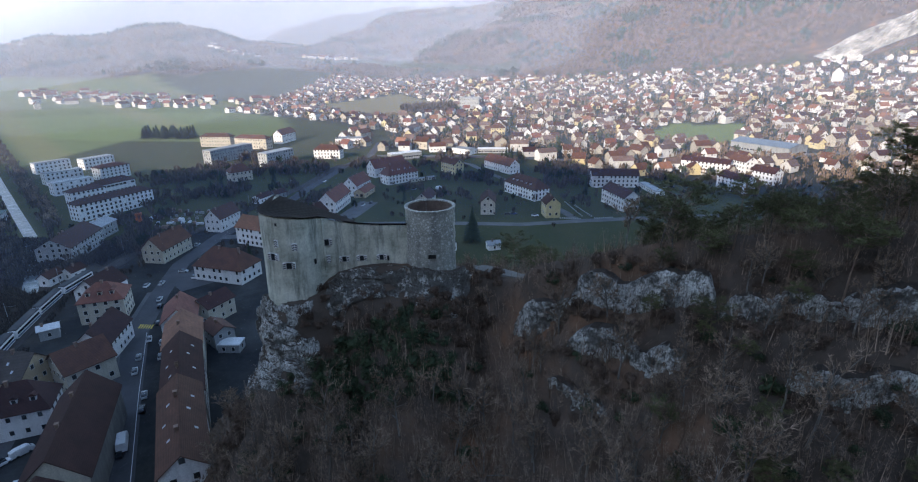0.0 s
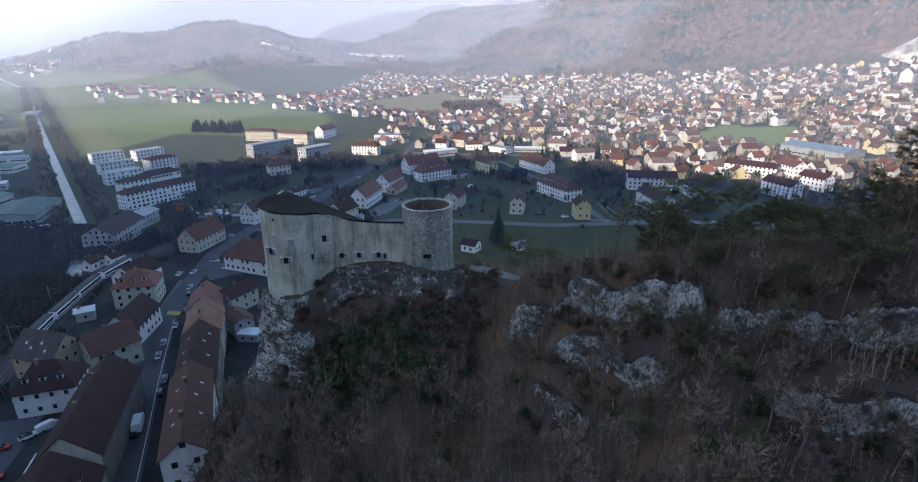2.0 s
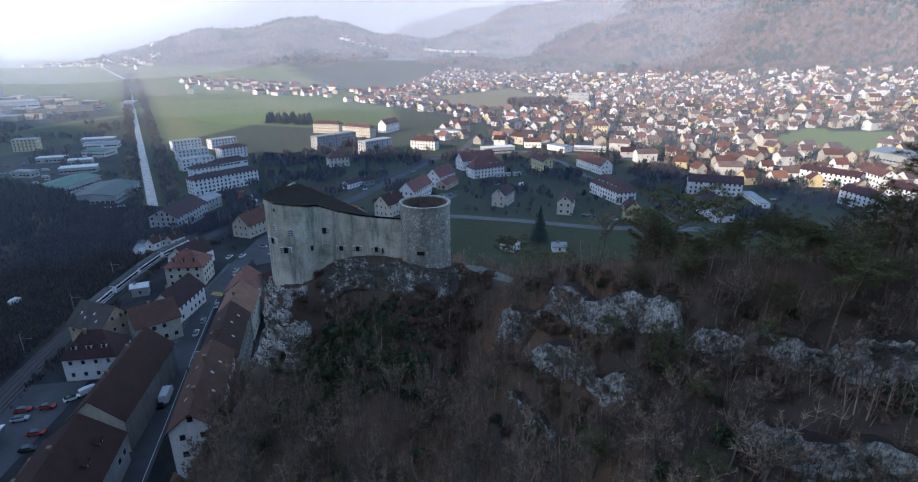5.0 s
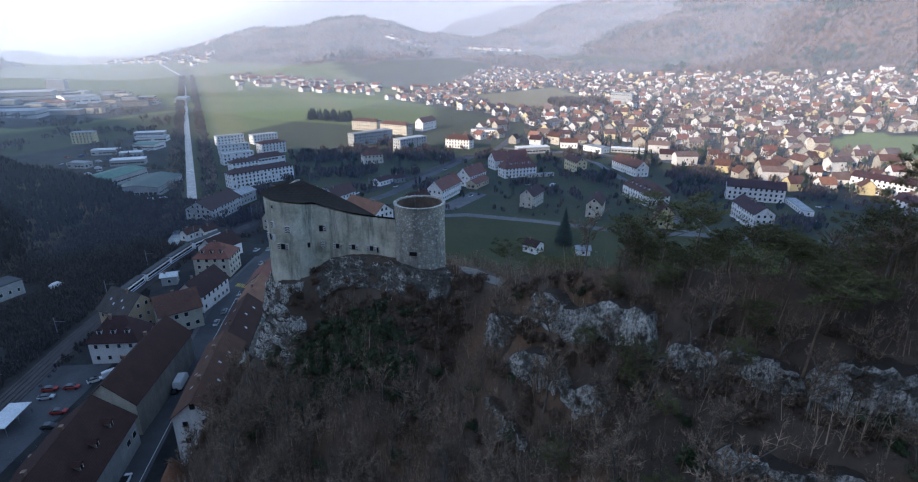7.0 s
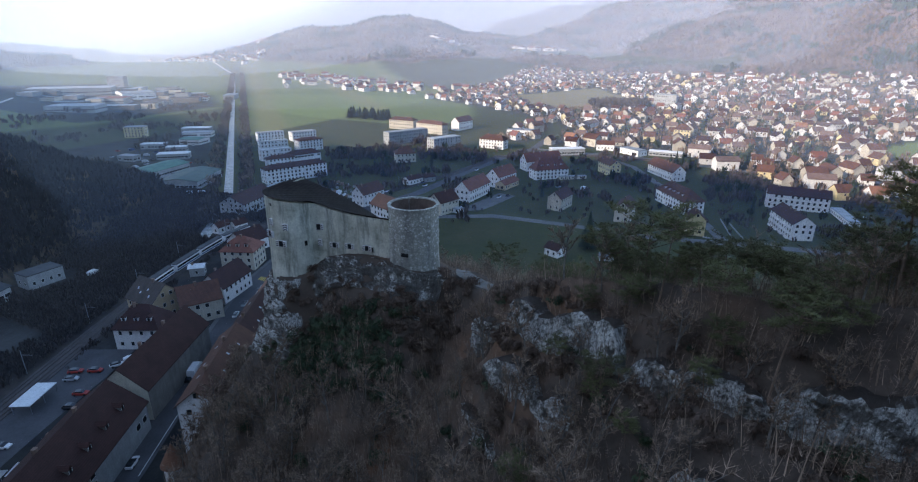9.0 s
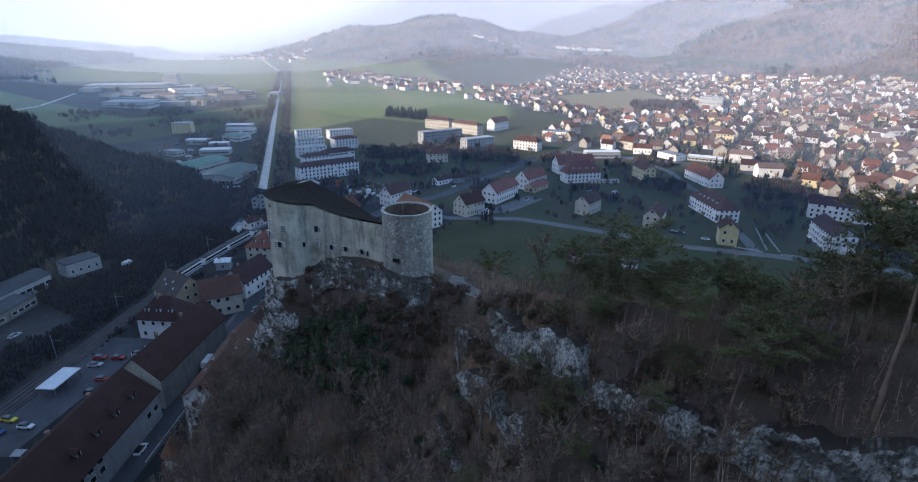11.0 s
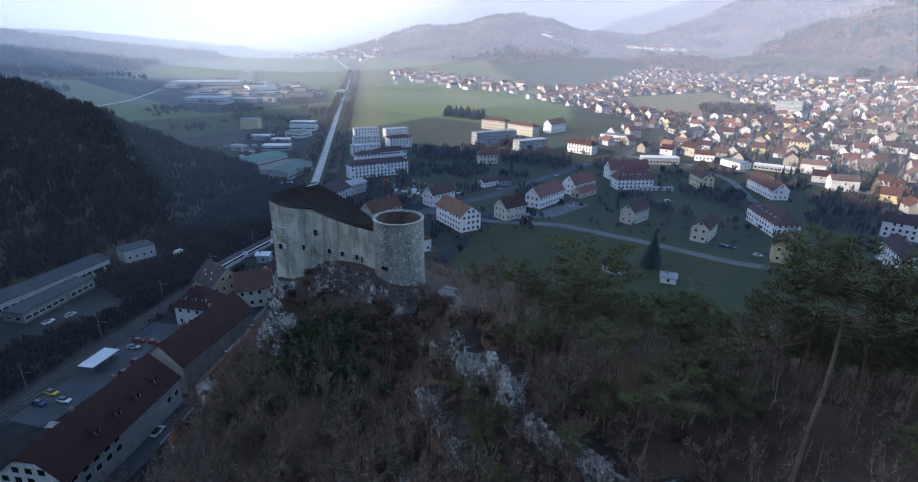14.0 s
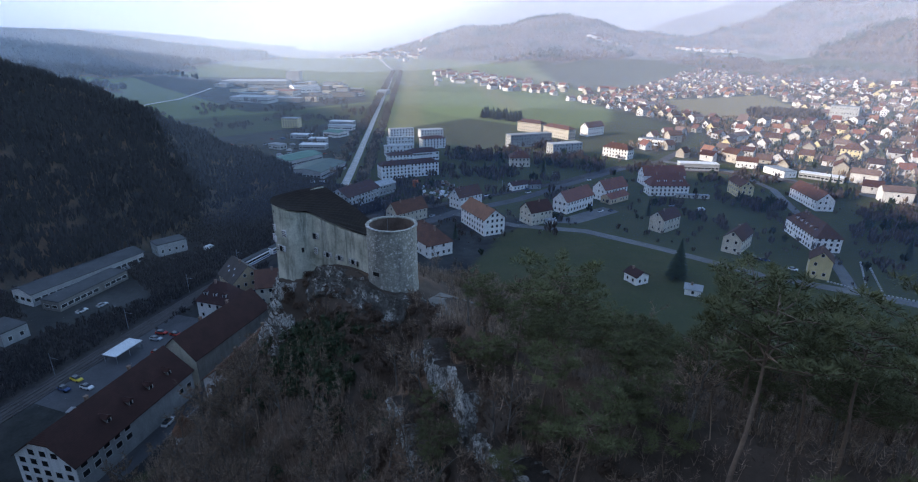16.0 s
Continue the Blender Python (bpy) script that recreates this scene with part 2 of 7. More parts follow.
def ground_material():
    """Land cover by the sheet's own attributes: wood floor, built-up ground, sown green."""
    m, nt, b = shader("land", 0.95, 0.0, 0.1)
    pos = tex_coord(nt, generated=True)
    big, mid, fine = noise_node(nt, pos, 0.006, 5.0, 0.6), noise_node(nt, pos, 0.05, 5.0, 0.65), noise_node(nt, pos, 0.9, 5.0, 0.75)

    def attr(key):
        a = nt.nodes.new("ShaderNodeAttribute")
        a.attribute_name = key
        return a.outputs["Fac"]

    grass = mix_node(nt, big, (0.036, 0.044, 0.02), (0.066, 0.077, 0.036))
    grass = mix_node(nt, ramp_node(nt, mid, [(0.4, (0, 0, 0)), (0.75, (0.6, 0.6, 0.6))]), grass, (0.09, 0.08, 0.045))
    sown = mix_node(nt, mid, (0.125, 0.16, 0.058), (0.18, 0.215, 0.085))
    floor = ramp_node(nt, mid, [(0.3, (0.07, 0.056, 0.046)), (0.5, (0.105, 0.079, 0.062)), (0.62, (0.17, 0.105, 0.07)), (0.76, (0.27, 0.125, 0.066))])
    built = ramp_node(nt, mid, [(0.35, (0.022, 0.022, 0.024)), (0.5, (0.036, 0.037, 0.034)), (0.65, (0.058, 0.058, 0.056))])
    field = mix_node(nt, mid, (0.2, 0.16, 0.08), (0.26, 0.22, 0.11))
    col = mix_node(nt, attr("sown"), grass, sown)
    col = mix_node(nt, attr("straw"), col, field)
    col = mix_node(nt, attr("built"), col, built)
    col = mix_node(nt, attr("wood"), col, floor)
    col = mix_node(nt, 0.45, col, ramp_node(nt, fine, [(0.3, (0.5, 0.5, 0.5)), (0.7, (1.3, 1.3, 1.3))]), "MULTIPLY")
    nt.links.new(col, b.inputs["Base Color"])
    bump_node(nt, b, fine, 0.5, 0.4)
    return m


LAND = ground_material()


def castle_material(name, stones):
    m, nt, b = shader(name, 0.95)
    pos = tex_coord(nt, generated=True)
    mp = nt.nodes.new("ShaderNodeMapping")
    mp.inputs["Scale"].default_value = (1.0, 1.0, 0.15)
    nt.links.new(pos, mp.inputs["Vector"])
    big, fine = noise_node(nt, pos, 0.22, 5.0, 0.65), noise_node(nt, pos, 2.5, 6.0, 0.75)
    run = noise_node(nt, mp.outputs["Vector"], 0.55, 5.0, 0.7)
    base = ramp_node(nt, big, [(0.3, (0.26, 0.26, 0.2)), (0.42, (0.5, 0.49, 0.39)), (0.56, (0.66, 0.645, 0.53)), (0.72, (0.8, 0.78, 0.67))])
    base = mix_node(nt, ramp_node(nt, run, [(0.48, (0, 0, 0)), (0.66, (0.8, 0.8, 0.8))]), base, (0.16, 0.16, 0.135))
    if stones:
        v = nt.nodes.new("ShaderNodeTexVoronoi")
        v.inputs["Scale"].default_value = 2.3
        nt.links.new(pos, v.inputs["Vector"])
        shade = nt.nodes.new("ShaderNodeSeparateColor")
        nt.links.new(v.outputs["Color"], shade.inputs["Color"])
        base = mix_node(nt, 0.5, base, ramp_node(nt, shade.outputs["Red"], [(0.0, (0.14, 0.138, 0.13)), (0.55, (0.3, 0.295, 0.28)), (0.86, (0.4, 0.39, 0.38)), (0.92, (0.75, 0.74, 0.72))]))
        base = mix_node(nt, ramp_node(nt, v.outputs["Distance"], [(0.3, (0, 0, 0)), (0.5, (0.5, 0.5, 0.5))]), base, (0.2, 0.19, 0.17))
    col = mix_node(nt, 0.45, base, ramp_node(nt, fine, [(0.3, (0.5, 0.5, 0.5)), (0.7, (1.3, 1.3, 1.3))]), "MULTIPLY")
    nt.links.new(col, b.inputs["Base Color"])
    bump_node(nt, b, fine, 0.6, 0.12)
    return m


CASTLE_PLASTER = castle_material("weathered_castle_plaster", False)
CASTLE_STONE = castle_material("castle_rubble_stone", True)


# ---- helpers for meshes ----
def part(name, bm, material, parent=None, label=""):
    """Link a bmesh as one mesh object under a thing or part."""
    me = bpy.data.meshes.new(name)
    bm.to_mesh(me)
    bm.free()
    for mt in material if isinstance(material, (list, tuple)) else [material]:
        me.materials.append(mt)
    ob = new(name, me)
    ob.parent = parent
    return tagged(ob, label)


def raw(name, verts, faces, material, parent=None, label="", smooth=False):
    me = bpy.data.meshes.new(name)
    me.from_pydata(verts, [], faces)
    if smooth:
        me.polygons.foreach_set("use_smooth", [True] * len(me.polygons))
    for mt in material if isinstance(material, (list, tuple)) else [material]:
        me.materials.append(mt)
    ob = new(name, me)
    ob.parent = parent
    return tagged(ob, label)


def box(bm, x0, y0, z0, x1, y1, z1, m=None, mat=0):
    vs = [bm.verts.new((x, y, z)) for z in (z0, z1) for x, y in ((x0, y0), (x1, y0), (x1, y1), (x0, y1))]
    if m is not None:
        for v in vs:
            v.co = m @ v.co
    fs = [bm.faces.new([vs[i] for i in q]) for q in ((3, 2, 1, 0), (4, 5, 6, 7), (0, 1, 5, 4), (1, 2, 6, 5), (2, 3, 7, 6), (3, 0, 4, 7))]
    for f in fs:
        f.material_index = mat
    return fs


def thing(name, x, y, z, yaw=0.0, label="", category="", group="", kind=""):
    ob = new(name)
    ob.empty_display_size = 0.5
    ob.matrix_world = pose(x, y, z, 0, 0, yaw)
    return tagged(ob, label, category, group, kind)


# ---- land ----
STREET_Z = -4.0
CREST = [(-45, 99.5, 45), (-43.6, 96.4, 45.2), (-38, 93.6, 45.5), (-33, 95.6, 46), (-30, 98.6, 49.8), (-22, 100.6, 50.6), (-15.5, 100.4, 51.0), (-11, 98.2, 51.0), (-5.5, 100.5, 50.0), (-1, 102, 48.2), (8, 99, 47), (20, 90, 54), (40, 80, 63), (62, 78, 67), (100, 74, 80), (190, 40, 118), (330, -80, 190)]


def lerp_table(v, table):
    xs, ys = zip(*table)
    return np.interp(v, xs, ys)


def wave(x, y, s, seed=0.0):
    """Smooth uneven field in -1..1 from a few crossed sines."""
    x, y = np.asarray(x) / s + seed * 3.7, np.asarray(y) / s - seed * 2.3
    return (np.sin(x * 1.7 + 1.3 * np.sin(y * 1.1)) + np.sin(y * 2.1 + 1.7 * np.sin(x * 0.9 + 1.0)) + 0.5 * np.sin(3.9 * x + 2.2 * y) + 0.5 * np.sin(4.7 * y - 3.1 * x)) / 3.0


def crest_near(x, y):
    """Distance to the castle ridge's crest, its height there, and whether the point lies on the camera's side."""
    best = np.full(np.shape(x), 1e9)
    zc, side, along = np.zeros(np.shape(x)), np.zeros(np.shape(x)), np.zeros(np.shape(x))
    run = 0.0
    for (ax, ay, az), (bx, by, bz) in zip(CREST, CREST[1:]):
        dx, dy = bx - ax, by - ay
        ln = math.hypot(dx, dy)
        k = np.clip(((x - ax) * dx + (y - ay) * dy) / ln ** 2, 0, 1)
        d = np.hypot(x - ax - k * dx, y - ay - k * dy)
        hit = d < best
        best = np.where(hit, d, best)
        zc = np.where(hit, az + k * (bz - az), zc)
        side = np.where(hit, (dx * (y - ay) - dy * (x - ax)) / ln, side)
        along = np.where(hit, run + k * ln, along)
        run += ln
    return best, zc, side, along


CLIFFS = [
    ([(6, 94.5), (12, 89), (17, 85.2), (23, 82), (29, 78), (35, 74.4)], 6.2, 3.0, "grey limestone cliff band under the ridge"),
    ([(14, 80.5), (20, 77.5), (25, 74.5), (31, 71)], 5.6, 4.0, "broken limestone wall on the wooded slope"),
    ([(35, 74), (41, 72), (46, 70.8), (51, 70.3)], 4.2, 5.0, "pale limestone outcrop below the pines"),
    ([(50, 70.8), (54, 69.6), (59, 68.4), (66, 67.8), (76, 66)], 7.0, 6.0, "bright bedded limestone cliff under the pines"),
    ([(42, 66), (48, 63.6), (54, 62), (60, 60.6), (69, 59)], 5.6, 9.0, "pale bedded limestone ledge on the slope"),
    ([(10, 80), (15, 75), (20, 72)], 3.6, 12.0, "low limestone step on the wooded slope"),
]


def cliff_step(x, y):
    """How far the land stands up behind each cliff, running out into the slope above it."""
    up = np.zeros(np.shape(x))
    for line, tall, _, _ in CLIFFS:
        best, behind, end = np.full(np.shape(x), 1e9), np.zeros(np.shape(x)), np.zeros(np.shape(x))
        for i, ((ax, ay), (bx, by)) in enumerate(zip(line, line[1:])):
            dx, dy = bx - ax, by - ay
            ln = math.hypot(dx, dy)
            k = ((x - ax) * dx + (y - ay) * dy) / ln ** 2
            kc = np.clip(k, 0, 1)
            d = np.hypot(x - ax - kc * dx, y - ay - kc * dy)
            hit = d < best
            best = np.where(hit, d, best)
            behind = np.where(hit, (dx * (y - ay) - dy * (x - ax)) / ln, behind)
            past = np.where(i == 0, np.maximum(0, -k), 0) + np.where(i == len(line) - 2, np.maximum(0, k - 1), 0)
            end = np.where(hit, past * ln, end)
        up = np.maximum(up, 0.9 * tall * np.clip((behind - 0.9) / 1.7, 0, 1) * np.clip((11 - behind) / 8, 0, 1) * np.clip(1 - end / 2.5, 0, 1))
    return up


def height(x, y):
    x, y = np.asarray(x, float), np.asarray(y, float)
    d = np.hypot(x, y)
    q = 0.68 * (x + 256) + 0.73 * (y - 267)
    a = -0.73 * (x + 256) + 0.68 * (y - 267)
    z = STREET_Z + 0.0135 * np.maximum(0, d - 450)
    # north side: the town's slope, then wooded hills
    z = z + lerp_table(q, [(0, 0), (450, 0), (600, 4), (800, 14), (1000, 36), (1100, 52), (1300, 130), (1500, 190), (1800, 260), (2600, 380), (5000, 420)])
    z = z + 160 * np.exp(-(((x + 1250) / 580) ** 2 + ((y - 1900) / 430) ** 2)) * (1 + 0.15 * wave(x, y, 160))
    z = z + 90 * np.exp(-(((x + 2300) / 700) ** 2 + ((y - 3100) / 500) ** 2))
    far = np.clip((q - 1050) / 500, 0, 1)
    z = z + far * (30 * wave(x, y, 260) + 14 * wave(x, y, 110, 2.0))
    z = z + 120 * np.exp(-(((x - 900) / 420) ** 2 + ((y - 1500) / 300) ** 2))
    # spur left of the railway
    cy = np.array(y)
    xc, hc = lerp_table(cy, [(-400, -460), (-100, -420), (90, -385), (200, -345), (270, -330)]), lerp_table(cy, [(-400, 250), (-100, 160), (90, 92), (150, 62), (215, 24), (265, 0)])
    wd = lerp_table(cy, [(-400, 260), (-100, 240), (90, 185), (200, 85), (270, 40)])
    spur = hc * np.clip(1 - np.abs(x - xc) / wd, 0, 1) ** 0.9
    z = np.maximum(z, STREET_Z + spur * (1 + 0.06 * wave(x, y, 40)))
    # far southern slope: fields, then woods
    s = np.maximum(0, -q - 150)
    z = z + np.where(x < -420, lerp_table(s, [(0, 0), (250, 14), (600, 48), (1000, 95), (2500, 120)]), 0) * np.clip((-420 - x) / 300, 0, 1)
    # the mountain behind, which keeps the near valley in shade
    yc = lerp_table(x, [(-2500, -250), (-1180, -330), (-365, -430), (600, -470), (2500, -500)])
    mount = lerp_table(x, [(-2500, 390), (-1180, 432), (-365, 428), (240, 420), (700, 450), (2500, 500)]) * np.clip(1 - np.abs(y - yc) / 330, 0, 1) ** 0.85
    z = np.maximum(z, mount - 20)
    # castle ridge
    dist, zc, side, along = crest_near(x, y)
    rough = 1.6 * wave(x, y, 9) + 0.8 * wave(x, y, 3.5, 1.0)
    west = dist + 1.1 * np.maximum(0, -44 - x)
    keep = np.clip((-27.0 - x) / 4.0, 0, 1)
    crag = lerp_table(west, [(0, 0), (0.8, 0.6), (2.6, 8), (4.2, 14), (9, 19), (14, 23), (30, 36), (60, 60), (140, 115)])
    bank = lerp_table(west, [(0, 0), (0.9, 0.6), (2.4, 4.8), (5, 8.2), (9, 12), (14, 17.5), (30, 30), (60, 55), (140, 110)])
    front = zc - (keep * crag + (1 - keep) * bank) + rough * np.clip(dist / 4.0, 0.2, 1)
    back = zc - lerp_table(dist, [(0, 0), (8, 2.0), (20, 8), (60, 28), (115, 58), (200, 100), (400, 190)]) + 0.6 * rough
    nose = zc - lerp_table(dist, [(0, 0), (1.2, 1), (3.2, 22), (7, 30), (14, 34), (20, 37.5), (24, 46), (30, 62), (40, 90)]) + rough * 0.5
    ridge = np.where(side < 0, front, back) + np.where((np.abs(x - 41) < 45) & (np.abs(y - 78) < 32), cliff_step(x, y), 0)
    ridge = np.where(along <= 0.5, nose, ridge)
    return np.maximum(z, ridge)


def ground_z(x, y):
    return float(height(np.array([float(x)]), np.array([float(y)]))[0])


def graded(spans):
    out = []
    for a, b, step in spans:
        n = max(1, round((b - a) / step))
        out += [a + (b - a) * i / n for i in range(n)]
    return np.array(out + [spans[-1][1]])


def inside(x, y, poly):
    r = np.zeros(np.shape(x), bool)
    for (ax, ay), (bx, by) in zip(poly, poly[1:] + poly[:1]):
        cross = ((ay > y) != (by > y)) & (x < (bx - ax) * (y - ay) / ((by - ay) if by != ay else 1e-9) + ax)
        r ^= cross
    return r


SPORTS = [(167, 621), (218, 697), (310, 685), (242, 555)]
MEADOW_HILL = [(-330, 1000), (-200, 1150), (-110, 1000), (-90, 830), (-230, 850)]
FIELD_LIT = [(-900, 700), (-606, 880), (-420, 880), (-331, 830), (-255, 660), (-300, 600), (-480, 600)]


def near_line(X, Y, pts):
    best = np.full(X.shape, 1e9)
    for (ax, ay), (bx, by) in zip(pts, pts[1:]):
        k = np.clip(((X - ax) * (bx - ax) + (Y - ay) * (by - ay)) / ((bx - ax) ** 2 + (by - ay) ** 2), 0, 1)
        best = np.minimum(best, np.hypot(X - ax - k * (bx - ax), Y - ay - k * (by - ay)))
    return best


def in_town(x, y):
    q = 0.68 * (x + 256) + 0.73 * (y - 267)
    a = -0.73 * (x + 256) + 0.68 * (y - 267)
    near = (x > -175) & (x < 330) & (y > 550 - 0.1 * np.clip(x, 0, 300)) & (near_line(x, y, [(-128, 540), (-128, 600), (-150, 700)]) > 9)
    return ((q > np.where(a > 420, 270, 395 - 0.1 * np.abs(a - 100))) | near) & (q < 1085 - 0.3 * np.maximum(a, 0) + 0.4 * np.maximum(-a, 0)) & (a > -900) & (a < 560 + 1.0 * (q - 330)) & ~inside(x, y, SPORTS) & ~inside(x, y, MEADOW_HILL) & ~inside(x, y, FIELD_LIT)


CASTLE_PATH = [(-2, 122), (-4, 112), (-1, 106), (4, 103), (10, 104), (16, 110)]
HILL_MEADOW = [(-620, 1800), (-340, 1750), (-170, 1590), (10, 1450)]


def cover(x, y, z):
    q = 0.68 * (x + 256) + 0.73 * (y - 267)
    dist, zc, side, along = crest_near(x, y)
    n = wave(x, y, 120, 3.0) * 0.6 + wave(x, y, 45, 1.0) * 0.4
    wood = (dist < 105 + 12 * n) & (z > STREET_Z + 2.5)
    wood |= (x > -640) & (x < -180) & (y < 275) & (z > STREET_Z + 1.5)
    a = -0.73 * (x + 256) + 0.68 * (y - 267)
    wood |= (q > 1105 - 0.3 * np.maximum(a, 0) + 0.4 * np.maximum(-a, 0) + 60 * n) & (y > 1000)
    wood |= (np.hypot((x + 1250) / 700, (y - 1900) / 600) < 0.95 + 0.15 * n) & (z > 45)
    wood |= (q < -480 + 110 * n) & (x < -600)
    wood |= (x > -290) & (x < -118 - 0.42 * np.clip(y - 60, 0, 140)) & (y < 262) & ~((x > -192) & (x < -158) & (y < 100) & (y > 60))
    wood |= (y < -40)
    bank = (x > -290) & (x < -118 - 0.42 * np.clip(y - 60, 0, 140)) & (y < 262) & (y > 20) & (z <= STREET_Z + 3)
    meadow = (near_line(x, y, HILL_MEADOW) < 62 + 45 * n) | (np.hypot((x + 880) / 200, (y - 1270) / 95) < 1.0 + 0.25 * n)
    wood &= ~meadow
    built = in_town(x, y) * 0.75
    near = (y < 300 + 0.25 * (x + 100)) & (x < -60 - 0.4 * np.clip(y - 150, 0, 110)) & (x > -118 - 0.42 * np.clip(y - 60, 0, 140)) & (z < 2)
    near |= (x > -192) & (x < -158) & (y < 100) & (y > 60) & (z < 3)
    indus = (x > -520) & (x < -265) & (y > 215) & (y < 215 + 0.9 * (-265 - x) + 40) & (z < 5) & (q < -18)
    fact = (x > -1150) & (x < -680) & (y > 400) & (y < 740) & (q < -30)
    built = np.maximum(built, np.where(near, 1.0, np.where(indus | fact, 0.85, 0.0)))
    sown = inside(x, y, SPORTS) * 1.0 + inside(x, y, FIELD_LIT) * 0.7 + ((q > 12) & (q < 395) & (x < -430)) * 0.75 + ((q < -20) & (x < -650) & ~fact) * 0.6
    straw = inside(x, y, MEADOW_HILL) * 0.7 + ((q > 12) & (q < 395) & (x < -430) & (np.sin(q / 26.0) > 0.72)) * 0.4
    # railway bank: dark built-up colour laid in to deepen its shade
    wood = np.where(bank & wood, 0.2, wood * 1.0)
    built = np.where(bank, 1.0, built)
    return wood, built, np.clip(sown, 0, 1), np.clip(straw, 0, 1)


def build_ground():
    xs = graded([(-4600, -2400, 200), (-2400, -1300, 60), (-1300, -640, 22), (-640, -260, 9), (-260, -120, 5), (-120, 95, 1.8), (95, 320, 7), (320, 900, 25), (900, 4600, 150)])
    ys = graded([(-1500, -300, 100), (-300, -20, 20), (-20, 45, 5), (45, 135, 1.6), (135, 240, 4), (240, 640, 8), (640, 1300, 18), (1300, 2600, 40), (2600, 4800, 160)])
    X, Y = np.meshgrid(xs, ys)
    Z = height(X, Y)
    me = bpy.data.meshes.new("ground")
    nx, ny = len(xs), len(ys)
    idx = np.arange(nx * ny).reshape(ny, nx)
    quads = np.stack([idx[:-1, :-1], idx[:-1, 1:], idx[1:, 1:], idx[1:, :-1]], -1).reshape(-1, 4)
    co = np.stack([X, Y, Z], -1).reshape(-1, 3)
    me.vertices.add(len(co))
    me.vertices.foreach_set("co", co.ravel())
    me.loops.add(quads.size)
    me.loops.foreach_set("vertex_index", quads.ravel())
    me.polygons.add(len(quads))
    me.polygons.foreach_set("loop_start", np.arange(0, quads.size, 4))
    me.polygons.foreach_set("use_smooth", np.ones(len(quads), bool))
    me.update(calc_edges=True)
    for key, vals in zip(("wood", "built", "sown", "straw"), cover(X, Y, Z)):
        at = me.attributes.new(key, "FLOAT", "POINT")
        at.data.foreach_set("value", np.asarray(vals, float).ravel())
    me.materials.append(LAND)
    return tagged(new("ground", me), "valley floor of meadows and gardens rising to wooded hills", "ground", kind="structure")


build_ground()


def ribbon(name, pts, width, lift, material, label, category, kind="structure", thick=0.0, flat=None):
    """A strip along a line of points, laid on the land, with its own edge thickness."""
    vs, fs = [], []
    fine = []
    for (ax, ay), (bx, by) in zip(pts, pts[1:]):
        n = max(1, int(math.hypot(bx - ax, by - ay) / 6))
        fine += [(ax + (bx - ax) * i / n, ay + (by - ay) * i / n) for i in range(n)]
    fine.append(pts[-1])
    for i, (x, y) in enumerate(fine):
        p, r = fine[max(0, i - 1)], fine[min(len(fine) - 1, i + 1)]
        dx, dy = r[0] - p[0], r[1] - p[1]
        ln = math.hypot(dx, dy) or 1
        nx, ny = -dy / ln * width / 2, dx / ln * width / 2
        za = flat if flat is not None else max(ground_z(x + nx, y + ny), ground_z(x, y), ground_z(x - nx, y - ny))
        for s, dz in ((1, -0.4), (1, lift), (-1, lift), (-1, -0.4)):
            vs.append((x + s * nx, y + s * ny, za + dz))
        if i:
            b = 4 * i
            fs += [(b - 4 + k, b - 3 + k, b + 1 + k, b + k) for k in range(3)]
    return tagged(raw(name, vs, fs, material), label, category, kind=kind)


# ---- castle ----
def castle_front():
    """The front wall's outline, from the back-left corner round the rounded keep and along the curtain to the tower."""
    pts = [(-45.6, 110.6), (-44.9, 104.0)]
    for k in range(11):
        a = radians(188 + k * 15.5)
        pts.append((-38.4 + 6.0 * math.cos(a), 99.6 + 5.9 * math.sin(a)))
    return pts + [(-31.6, 98.6), (-28.4, 99.7), (-24.5, 100.5), (-21.4, 101.0), (-15.4, 101.7)]


TOP = [(-46, 62.6), (-41, 62.5), (-36, 62.1), (-32.3, 61.2), (-30, 60.2), (-26, 59.3), (-21, 58.9), (-14, 58.8)]


def castle_top(x):
    return float(lerp_table(np.array([x]), TOP)[0])


